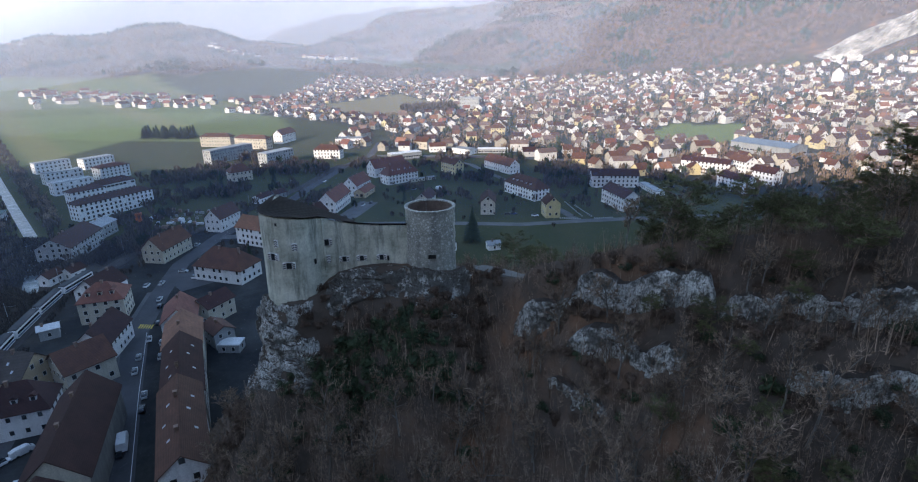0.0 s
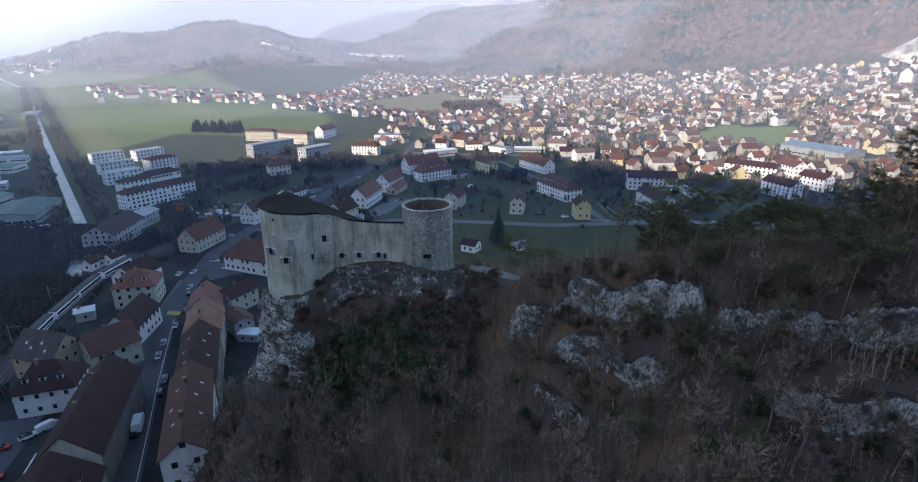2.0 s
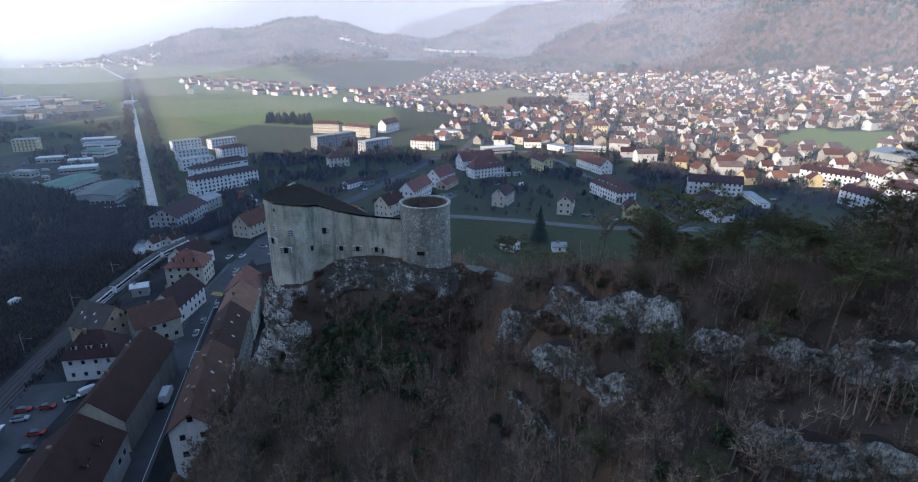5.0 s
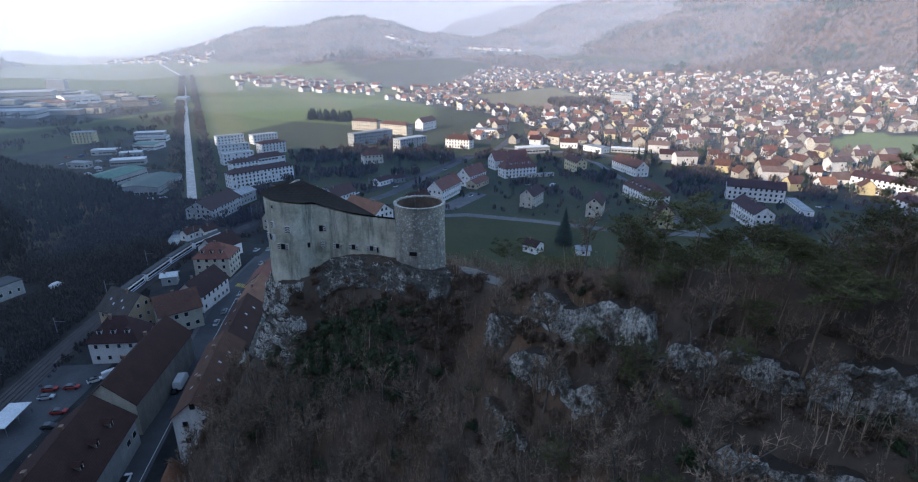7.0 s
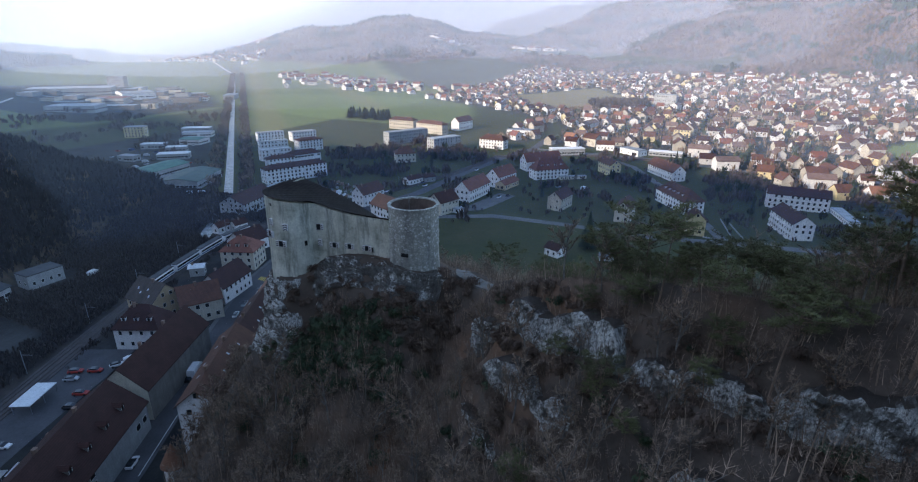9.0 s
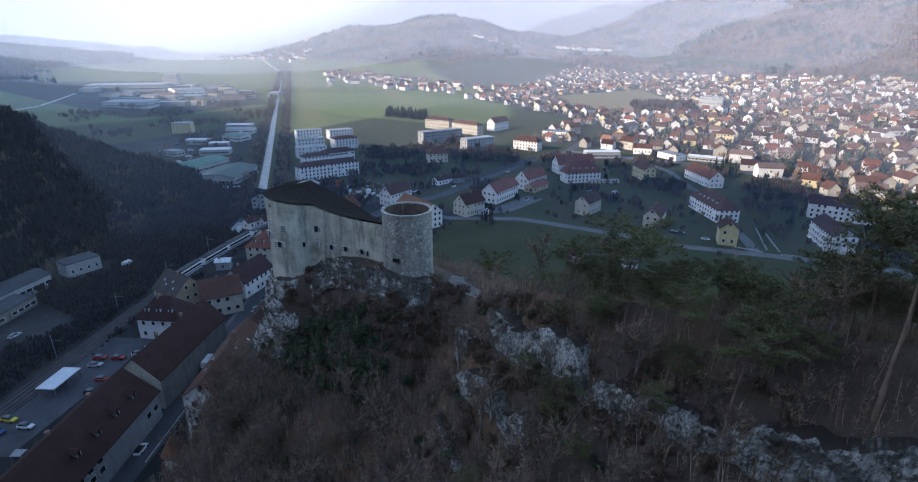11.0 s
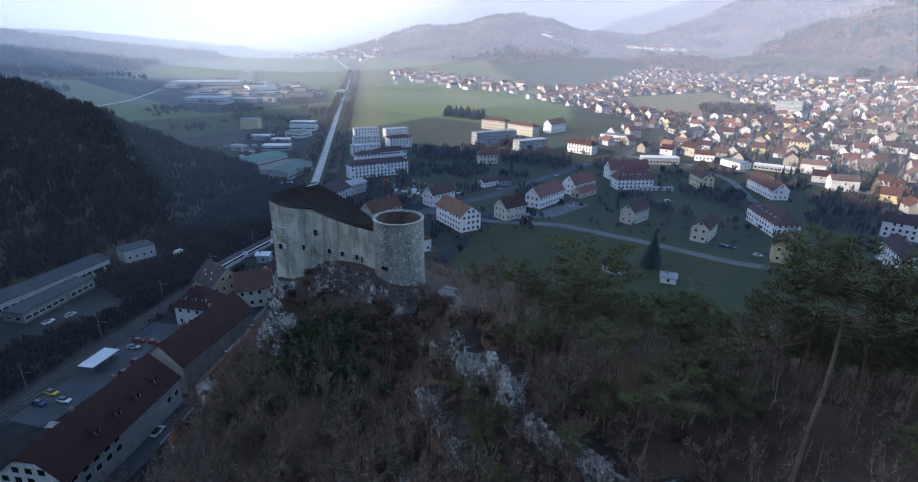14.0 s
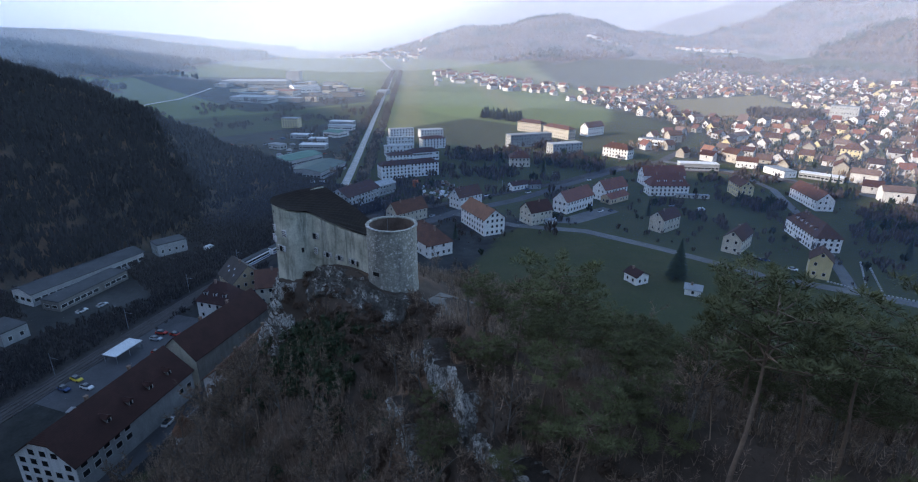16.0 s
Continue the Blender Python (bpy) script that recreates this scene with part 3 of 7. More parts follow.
def build_castle():
    castle = thing("castle_ruin", -30, 103, 44, 0, "grey plastered castle ruin with a rounded keep on a limestone cliff", "castle")
    inv = castle.matrix_world.inverted()
    front = castle_front()
    back = [(-15.5, 112.5, 49.7), (-29, 114.0, 53.2), (-38, 113.2, 57.0), (-46.0, 110.9, 61.4)]

    def loc(p):
        return inv @ Vector(p)

    # outer walls: thick band following the outline
    bm = bmesh.new()
    ring = [(x, y, castle_top(x)) for x, y in front] + back
    n = len(ring)
    rows = []
    for i, (x, y, zw) in enumerate(ring):
        p, r = ring[i - 1], ring[(i + 1) % n]
        dx, dy = r[0] - p[0], r[1] - p[1]
        ln = math.hypot(dx, dy)
        ix, iy = -dy / ln * 0.55, dx / ln * 0.55
        zt = zw - 0.2 + 0.12 * noise.noise((x, y, 0.0))
        zb = 39.0 if x < -31 else 44.0
        zs = [zb + (zt - zb) * f for f in (0, 0.3, 0.55, 0.8, 1.0)]
        rows.append([bm.verts.new(loc((x - ix * (0.35 * max(0, 52 - z) / 10), y - iy * (0.35 * max(0, 52 - z) / 10), z))) for z in zs]
                    + [bm.verts.new(loc((x + ix, y + iy, zt))), bm.verts.new(loc((x + ix, y + iy, zt - 1.6)))])
    for i in range(n):
        a, b = rows[i], rows[(i + 1) % n]
        for k in range(6):
            bm.faces.new((a[k], b[k], b[k + 1], a[k + 1]))
    part("wall", bm, CASTLE_PLASTER, castle)
    # roof of dark tiles, sloping down to the round tower
    bm = bmesh.new()
    # eaves follow the front wall, the far edge falls away behind it
    eave = front[1:]
    n = len(eave) - 1
    run = [0.0]
    for p, r in zip(eave, eave[1:]):
        run.append(run[-1] + math.hypot(r[0] - p[0], r[1] - p[1]))
    lo, hi = [], []
    for i, (x, y) in enumerate(eave):
        p, r = eave[max(0, i - 1)], eave[min(n, i + 1)]
        ln = math.hypot(r[0] - p[0], r[1] - p[1])
        ox, oy = (r[1] - p[1]) / ln * 0.3, -(r[0] - p[0]) / ln * 0.3
        k = run[i] / run[-1]
        lo.append(bm.verts.new(loc((x + ox, y + oy, castle_top(x) + 0.3))))
        hi.append(bm.verts.new(loc((-46.2 + k * 30.6, 111.2 + 2.4 * math.sin(k * 3.0), 62.4 - 12.2 * k))))
    for i in range(n):
        bm.faces.new((lo[i], lo[i + 1], hi[i + 1], hi[i]))
    bmesh.ops.solidify(bm, geom=bm.faces[:], thickness=0.25)
    part("roof", bm, CASTLE_ROOF, castle, "dark mossy tiled roof sloping to the tower")
    # round tower
    bm = bmesh.new()
    seg = 48
    prof = [(5.35, 42.0), (5.2, 48.0), (5.05, 52.0), (5.0, 58.0), (5.0, 61.9), (5.16, 61.98), (5.16, 62.3), (4.55, 62.3), (4.5, 62.05)]
    rings = []
    for r, z in prof:
        rings.append([bm.verts.new(loc((-11.1 + r * math.cos(t * math.tau / seg), 103.7 + r * math.sin(t * math.tau / seg), z + 0.05 * noise.noise((t * 0.7, z, 3.0))))) for t in range(seg)])
    for a, b in zip(rings, rings[1:]):
        for t in range(seg):
            bm.faces.new((a[t], a[(t + 1) % seg], b[(t + 1) % seg], b[t]))
    part("tower", bm, CASTLE_STONE, castle, "round rubble-stone tower, open at the top")
    bm = bmesh.new()
    rings = [[bm.verts.new(loc((-11.1 + r * math.cos(t * math.tau / seg), 103.7 + r * math.sin(t * math.tau / seg), z))) for t in range(seg)] for r, z in ((4.52, 62.08), (4.5, 61.0), (4.45, 57.2), (0.01, 57.0))]
    for p, r in zip(rings, rings[1:]):
        for t in range(seg):
            bm.faces.new((p[t], p[(t + 1) % seg], r[(t + 1) % seg], r[t]))
    part("inner_wall", bm, TOWER_INSIDE, castle, "brown weathered inside of the round tower")
    # loose light stones that show in the tower's masonry
    rng = random.Random(4)
    vs, fs = [], []
    for _ in range(240):
        a, z = rng.uniform(0, math.tau), rng.triangular(50.5, 61.2, 59.0)
        w, h = rng.uniform(0.06, 0.18), rng.uniform(0.05, 0.11)
        base = Vector((math.cos(a), math.sin(a), 0))
        t = Vector((-math.sin(a), math.cos(a), 0))
        c = Vector((-11.1, 103.7, z)) + base * (5.02 + 0.18 * max(0, (52 - z) / 4))
        k = len(vs)
        for sx, sz, o in ((-1, -1, -0.05), (1, -1, -0.05), (1, 1, -0.05), (-1, 1, -0.05), (-0.7, -0.6, 0.06), (0.7, -0.7, 0.06), (0.6, 0.7, 0.06), (-0.6, 0.6, 0.06)):
            vs.append(loc(c + t * sx * w + Vector((0, 0, sz * h)) + base * o))
        fs += [(k + 4, k + 5, k + 6, k + 7), (k, k + 1, k + 5, k + 4), (k + 1, k + 2, k + 6, k + 5), (k + 2, k + 3, k + 7, k + 6), (k + 3, k, k + 4, k + 7)]
    tagged(raw("rubble_stonework", vs, fs, BLOCK_PALE, castle, "pale limestone blocks in the masonry"), kind="stuff")

    # windows with chevron shutters
    def opening(x, y, z, face, w, h, left=True, right=True, slit=False, closed=False):
        m = Matrix.Translation(loc((x, y, z))) @ Matrix.Rotation(radians(face), 4, "Z")
        bm = bmesh.new()
        if slit:
            box(bm, -w / 2 - 0.08, -0.1, -h / 2 - 0.08, w / 2 + 0.08, 0.3, h / 2 + 0.08, m)
            part("slit_frame", bm, CASTLE_STONE, castle)
            bm = bmesh.new()
            # solid block in place of a hole; its inner darkness is painted
            box(bm, -w / 2, -0.13, -h / 2, w / 2, 0.3, h / 2, m)
            part("slit", bm, DARK_VOID, castle)
            return
        f = 0.1
        sw = 0.62 * w

        def shutter(x0, wide, tall, deep, flip):
            sh = bmesh.new()
            box(sh, x0 - wide / 2, -deep, -tall / 2, x0 + wide / 2, 0.25, tall / 2, m)
            panel = part("shutter", sh, SHUTTER_WHITE, castle, "white shutter with black chevrons")
            steps = 3
            for i in range(steps):
                zc = -tall / 2 + (i + 0.5) * tall / steps
                st = bmesh.new()
                up, th = tall / steps * 0.45, tall / steps * 0.24
                prof = [(-wide / 2 + 0.02, flip * up / 2), (wide / 2 - 0.02, -flip * up / 2)]
                lo = [st.verts.new(m @ Vector((x0 + px, -deep - 0.012, zc + pz - th))) for px, pz in prof]
                hi = [st.verts.new(m @ Vector((x0 + px, -deep - 0.012, zc + pz + th))) for px, pz in prof]
                st.faces.new((lo[0], lo[1], hi[1], hi[0]))
                bmesh.ops.solidify(st, geom=st.faces[:], thickness=0.02)
                part("chevron", st, SHUTTER_BLACK, panel)

        if closed:
            for s in (-1, 1):
                shutter(s * w / 4, w / 2 - 0.02, h, 0.3, s)
            return
        for q in ((-w / 2 - f, -h / 2 - f, w / 2 + f, -h / 2), (-w / 2 - f, h / 2, w / 2 + f, h / 2 + f), (-w / 2 - f, -h / 2, -w / 2, h / 2), (w / 2, -h / 2, w / 2 + f, h / 2)):
            box(bm, q[0], -0.2, q[1], q[2], 0.2, q[3], m)
        bmesh.ops.remove_doubles(bm, verts=bm.verts[:], dist=0.001)
        win = part("window", bm, PALE_STONE, castle)
        bm = bmesh.new()
        box(bm, -w / 2, -0.14, -h / 2, w / 2, 0.1, h / 2, m)
        part("pane", bm, GLASS, win)
        for on, s in ((left, -1), (right, 1)):
            if on:
                shutter(s * (w / 2 + f + sw / 2), sw, h, 0.3, s)

    def keep_opening(turn, z, w, h, left=True, right=True, slit=False, closed=False):
        a = radians(turn)
        opening(-38.4 + 6.0 * math.cos(a), 99.6 + 5.95 * math.sin(a), z, turn + 90, w, h, left, right, slit, closed)

    keep_opening(-81, 52.7, 0.95, 1.25)
    keep_opening(-110, 54.4, 0.95, 1.35)
    keep_opening(-68, 56.4, 1.0, 1.45, closed=True)
    keep_opening(-100, 57.2, 0.7, 1.4, closed=True)
    keep_opening(-31.5, 52.6, 0.5, 1.0, slit=True)
    keep_opening(-97, 61.0, 0.3, 0.5, slit=True)
    opening(-31.3, 98.55, 55.9, 22, 0.8, 1.25, False, True)
    opening(-31.2, 98.55, 52.4, 22, 0.75, 1.5, closed=True)
    opening(-28.3, 99.58, 52.0, 14, 0.8, 1.05)
    opening(-24.9, 100.3, 52.0, 11, 0.8, 1.05)
    opening(-20.95, 100.95, 52.0, 8, 0.8, 1.05)
    opening(-19.6, 101.05, 51.8, 6, 0.35, 1.0, slit=True)
    opening(-10.3, 98.68, 53.1, 9, 1.5, 0.8, slit=True)
    # buttress strips left by the old building phases
    for x, y, f, z0, z1 in ((-22.9, 100.62, 9, 51, 58.6), (-31.75, 98.3, 40, 50, 61.0)):
        bm = bmesh.new()
        box(bm, -0.22, -0.1, z0, 0.22, 0.3, z1, Matrix.Translation(loc((x, y, 0))) @ Matrix.Rotation(radians(f), 4, "Z"))
        part("pilaster", bm, CASTLE_PLASTER, castle)
    bm = bmesh.new()
    bmesh.ops.create_cone(bm, segments=8, radius1=0.05, radius2=0.03, depth=6.5, cap_ends=True, matrix=Matrix.Translation(loc((-11.8, 103.2, 60.8))))
    part("flag_pole", bm, STEEL, castle)


CASTLE_ROOF = tiles("mossy_castle_roof", (0.028, 0.02, 0.017), (0.06, 0.042, 0.033), 0.0)
TOWER_INSIDE = plain("brown_inner_masonry", (0.1, 0.072, 0.058), (0.2, 0.145, 0.12), 0.5, 3.0, 0.95, 0.4, 0.08)
PALE_STONE = plain("pale_dressed_stone", (0.4, 0.39, 0.36), (0.54, 0.53, 0.5), 0.6, 4.0, 0.9, 0.2, 0.02)
BLOCK_PALE = plain("pale_limestone_block", (0.42, 0.41, 0.39), (0.66, 0.65, 0.62), 0.8, 4.0, 0.9, 0.2, 0.02)
# near-black colour that stands in for the shade inside openings
DARK_VOID = plain("painted_opening_dark", (0.012, 0.012, 0.012), (0.02, 0.02, 0.02), 1.0, 4.0, 0.95, 0.0)
SHUTTER_WHITE = plain("white_shutter_paint", (0.76, 0.75, 0.73), (0.84, 0.83, 0.81), 1.0, 6.0, 0.7, 0.05, 0.01)
SHUTTER_BLACK = plain("black_shutter_paint", (0.03, 0.03, 0.03), (0.05, 0.05, 0.05), 1.0, 6.0, 0.7, 0.05, 0.01)
build_castle()


# ---- rock faces ----
QUARRY = plain("bright_limestone", (0.1, 0.09, 0.08), (0.72, 0.7, 0.66), 0.045, 0.25, 0.95, 0.5, 1.0)

def rock_face(line, d0, d1, bulge, bias, seed, label, nu=150, nv=54):
    """A craggy outcrop: follows the slope below a line, pushed out along its front by fractal relief; bias buries its rim."""
    ln = [0.0]
    for (ax, ay), (bx, by) in zip(line, line[1:]):
        ln.append(ln[-1] + math.hypot(bx - ax, by - ay))
    lx, ly = [p[0] for p in line], [p[1] for p in line]
    us = np.linspace(0, ln[-1], nu)
    px, py = np.interp(us, ln, lx), np.interp(us, ln, ly)
    tx, ty = np.gradient(px), np.gradient(py)
    tl = np.hypot(tx, ty)
    nx, ny = ty / tl, -tx / tl
    ds = np.linspace(d0, d1, nv)
    X = px[:, None] + nx[:, None] * ds[None]
    Y = py[:, None] + ny[:, None] * ds[None]
    Z = height(X, Y)
    vs, fs = [], []
    for i in range(nu):
        eu = min(i, nu - 1 - i) / (nu * 0.12)
        for j in range(nv):
            x, y, z = X[i, j], Y[i, j], Z[i, j]
            edge = min(1.0, eu, min(j, nv - 1 - j) / (nv * 0.1))
            f = noise.fractal((x * 0.22 + seed, y * 0.22, z * 0.3), 0.9, 2.1, 6) + 0.35 * math.floor(3 * noise.noise((x * 0.1, y * 0.1 + seed, z * 0.45)))
            o = bulge * (f * 0.55 + 0.25) * edge + bias - (1 - edge) * 1.2
            vs.append((x + nx[i] * o * 0.8, y + ny[i] * o * 0.8, z + o * 0.6))
    for i in range(nu - 1):
        for j in range(nv - 1):
            a = i * nv + j
            fs.append((a, a + 1, a + nv + 1, a + nv))
    return tagged(raw("rock_face", vs, fs, ROCK), label, "rock", kind="structure")


rock_face([(-46.0, 112), (-46.2, 104), (-45.6, 99), (-43.9, 96.0), (-41, 94.2), (-38, 93.2), (-35.6, 93.7), (-33.2, 95.2)], 0.0, 7, 2.1, 0.5, 1.0, "pale limestone crag that carries the castle keep", 170, 90)
rock_face([(-34.0, 94.8), (-31.2, 97.6), (-27, 99.4), (-20, 100.7), (-15.5, 100.3), (-13.5, 98.6), (-10, 97.8), (-6, 99.4), (-3, 101)], 0.0, 4.6, 1.9, 0.15, 2.0, "craggy dark-patched limestone band below the curtain wall", 190, 60).data.materials[0] = ROCK_PATCHED


rock_face([(-15.0, 99.6), (-13.2, 98.3), (-10.4, 97.6), (-7.4, 98.4), (-5.4, 100.2), (-4.6, 103.0), (-4.8, 106)], -0.6, 2.6, 1.5, 0.55, 5.0, "broken dark-patched limestone ledge round the foot of the tower", 110, 40).data.materials[0] = ROCK_PATCHED


def cliff_band(line, tall, seed, label):
    """A bedded limestone step in the slope: a fluted upright face, broken top edge, ledge running back into the hill."""
    ln = [0.0]
    for (ax, ay), (bx, by) in zip(line, line[1:]):
        ln.append(ln[-1] + math.hypot(bx - ax, by - ay))
    nu, nv, nc = int(ln[-1] / 0.22), 30, 8
    us = np.linspace(0, ln[-1], nu)
    px, py = np.interp(us, ln, [p[0] for p in line]), np.interp(us, ln, [p[1] for p in line])
    tx, ty = np.gradient(px), np.gradient(py)
    tl = np.hypot(tx, ty)
    nx, ny = ty / tl, -tx / tl
    base = height(px, py)
    vs, fs = [], []
    for i in range(nu):
        u = us[i]
        ends = min(1.0, u / 4.0, (ln[-1] - u) / 4.0)
        rise = tall * ends ** 0.5 * min(1.05, max(0.65, 0.92 + 0.5 * noise.noise((u * 0.13, seed, 0.0))))
        jag = 0.6 * noise.noise((u * 0.7, seed, 2.0)) + 0.12 * noise.noise((u * 2.1, seed, 4.0))
        lean = 1.6 * noise.noise((u * 0.12, seed, 9.0))
        for j in range(nv + nc):
            k = min(1.0, j / (nv - 1))
            z = base[i] - 2.4 + k * (2.4 + rise) + jag * k * k
            bed = math.floor(z / 1.1 + 0.6 * noise.noise((u * 0.08, z * 0.1, seed)))
            o = 0.55 * noise.noise((u * 0.9, z * 0.18, seed)) + 0.5 * noise.noise((u * 0.3, bed * 3.1, seed)) + 0.34 * noise.fractal((u * 1.3, z * 1.3, seed), 0.8, 2.1, 4) + lean - 0.2 * k
            if j >= nv:
                c = (j - nv + 1) / nc
                o -= c * (1.2 + 0.7 * max(rise, 0))
                z += 0.15 * c - jag * min(1.0, c * 2.5) - 1.4 * c * c
            vs.append((px[i] + nx[i] * o, py[i] + ny[i] * o, z))
    n = nv + nc
    for i in range(nu - 1):
        for j in range(n - 1):
            a = i * n + j
            fs.append((a, a + n, a + n + 1, a + 1))
    return tagged(raw("cliff_band", vs, fs, ROCK), label, "rock", kind="structure")


for line, tall, seed, label in CLIFFS:
    cliff_band(line, tall, seed, label)
rock_face([(572, 1035), (640, 1062), (700, 1072), (775, 1085)], -18, 45, 20, 7.0, 7.0, "bright limestone cliffs on the sunlit hillside", 150, 70).data.materials[0] = QUARRY


# ---- houses ----
def window_mesh(w, h, deep=0.09):
    """One moulded window: a proud frame stepping back to a dark pane."""
    bm = bmesh.new()
    f = 0.1
    loops = [(w / 2 + f, -f, h + f, 0.04), (w / 2 + f, -f, h + f, -0.08), (w / 2, 0.0, h, -0.08), (w / 2, 0.0, h, -0.035)]
    rows = [[bm.verts.new(p) for p in ((-x, y, lo), (x, y, lo), (x, y, hi), (-x, y, hi))] for x, lo, hi, y in loops]
    for a, b in zip(rows, rows[1:]):
        for i in range(4):
            bm.faces.new((a[i], a[(i + 1) % 4], b[(i + 1) % 4], b[i]))
    bm.faces.new(rows[-1]).material_index = 1
    me = bpy.data.meshes.new("window")
    bm.to_mesh(me)
    bm.free()
    for mt in (FRAME_WHITE, GLASS):
        me.materials.append(mt)
    return me


FRAME_WHITE = plain("window_frame_paint", (0.6, 0.6, 0.58), (0.72, 0.72, 0.7), 1.0, 6.0, 0.6, 0.0)
CHIMNEY = plain("chimney_brick", (0.2, 0.14, 0.11), (0.3, 0.2, 0.15), 1.0, 6.0, 0.9)
WIN = {False: window_mesh(1.2, 1.5), True: window_mesh(1.0, 1.35)}
BAND = window_mesh(2.4, 1.3)
BIG = window_mesh(1.75, 1.6)


def body_mesh(L, W, he, hr, roof):
    """Walls from below the ground to the eaves, with gable triangles."""
    bm = bmesh.new()
    l, w = L / 2, W / 2
    c = [(-l, -w), (l, -w), (l, w), (-l, w)]
    lo = [bm.verts.new((x, y, -2.5)) for x, y in c]
    hi = [bm.verts.new((x, y, he)) for x, y in c]
    for i in range(4):
        j = (i + 1) % 4
        if roof == "half" and i == 1:
            cut = [bm.verts.new((l, v * w * 0.3, he + hr * 0.68)) for v in (1, -1)]
            bm.faces.new((lo[i], lo[j], hi[j], cut[0], cut[1], hi[i]))
        elif roof in ("gable", "half") and i in (1, 3):
            top = bm.verts.new((l if i == 1 else -l, 0, he + hr - 0.02))
            bm.faces.new((lo[i], lo[j], hi[j], top, hi[i]))
        else:
            bm.faces.new((lo[i], lo[j], hi[j], hi[i]))
    return bm


def roof_mesh(L, W, he, hr, roof):
    bm = bmesh.new()
    o, t = 0.55, 0.22
    l, w = L / 2 + o, W / 2 + o
    if roof == "flat":
        box(bm, -L / 2 - 0.12, -W / 2 - 0.12, he, L / 2 + 0.12, W / 2 + 0.12, he + 0.35)
        box(bm, -L / 2 + 0.3, -W / 2 + 0.3, he + 0.354, L / 2 - 0.3, W / 2 - 0.3, he + 0.42)
        return bm
    drop = hr / (W / 2) * o
    if roof == "half":
        ze, zr, zk, k, rl = he - drop, he + hr, he + hr * 0.68, W * 0.16, l - 2.6
        top = [(-l, -w, ze), (l, -w, ze), (l, w, ze), (-l, w, ze), (-l, 0, zr), (rl, 0, zr), (l, -k, zk), (l, k, zk)]
        a = [bm.verts.new((x, y, z + t)) for x, y, z in top]
        b = [bm.verts.new((x, y, z)) for x, y, z in top]
        for q in ((0, 1, 6, 5, 4), (2, 3, 4, 5, 7), (6, 7, 5)):
            bm.faces.new([a[i] for i in q])
            bm.faces.new([b[i] for i in reversed(q)])
        for i, j in ((0, 1), (1, 6), (6, 7), (7, 2), (2, 3), (3, 4), (4, 0)):
            bm.faces.new((b[i], b[j], a[j], a[i]))
        return bm
    ze, zr = he - drop, he + hr
    rl = l if roof == "gable" else max(0.3, l - w * 0.9)
    top = [(-l, -w, ze), (l, -w, ze), (l, w, ze), (-l, w, ze), (-rl, 0, zr), (rl, 0, zr)]
    a = [bm.verts.new((x, y, z + t)) for x, y, z in top]
    b = [bm.verts.new((x, y, z)) for x, y, z in top]
    for q in ((0, 1, 5, 4), (2, 3, 4, 5)):
        bm.faces.new([a[i] for i in q])
        bm.faces.new([b[i] for i in reversed(q)])
    if roof == "hip":
        for q in ((1, 2, 5), (3, 0, 4)):
            bm.faces.new([a[i] for i in q])
            bm.faces.new([b[i] for i in reversed(q)])
        rim = [(0, 1), (1, 2), (2, 3), (3, 0)]
    else:
        rim = [(0, 1), (2, 3), (1, 5), (5, 2), (3, 4), (4, 0)]
    for i, j in rim:
        bm.faces.new((b[i], b[j], a[j], a[i]))
    return bm


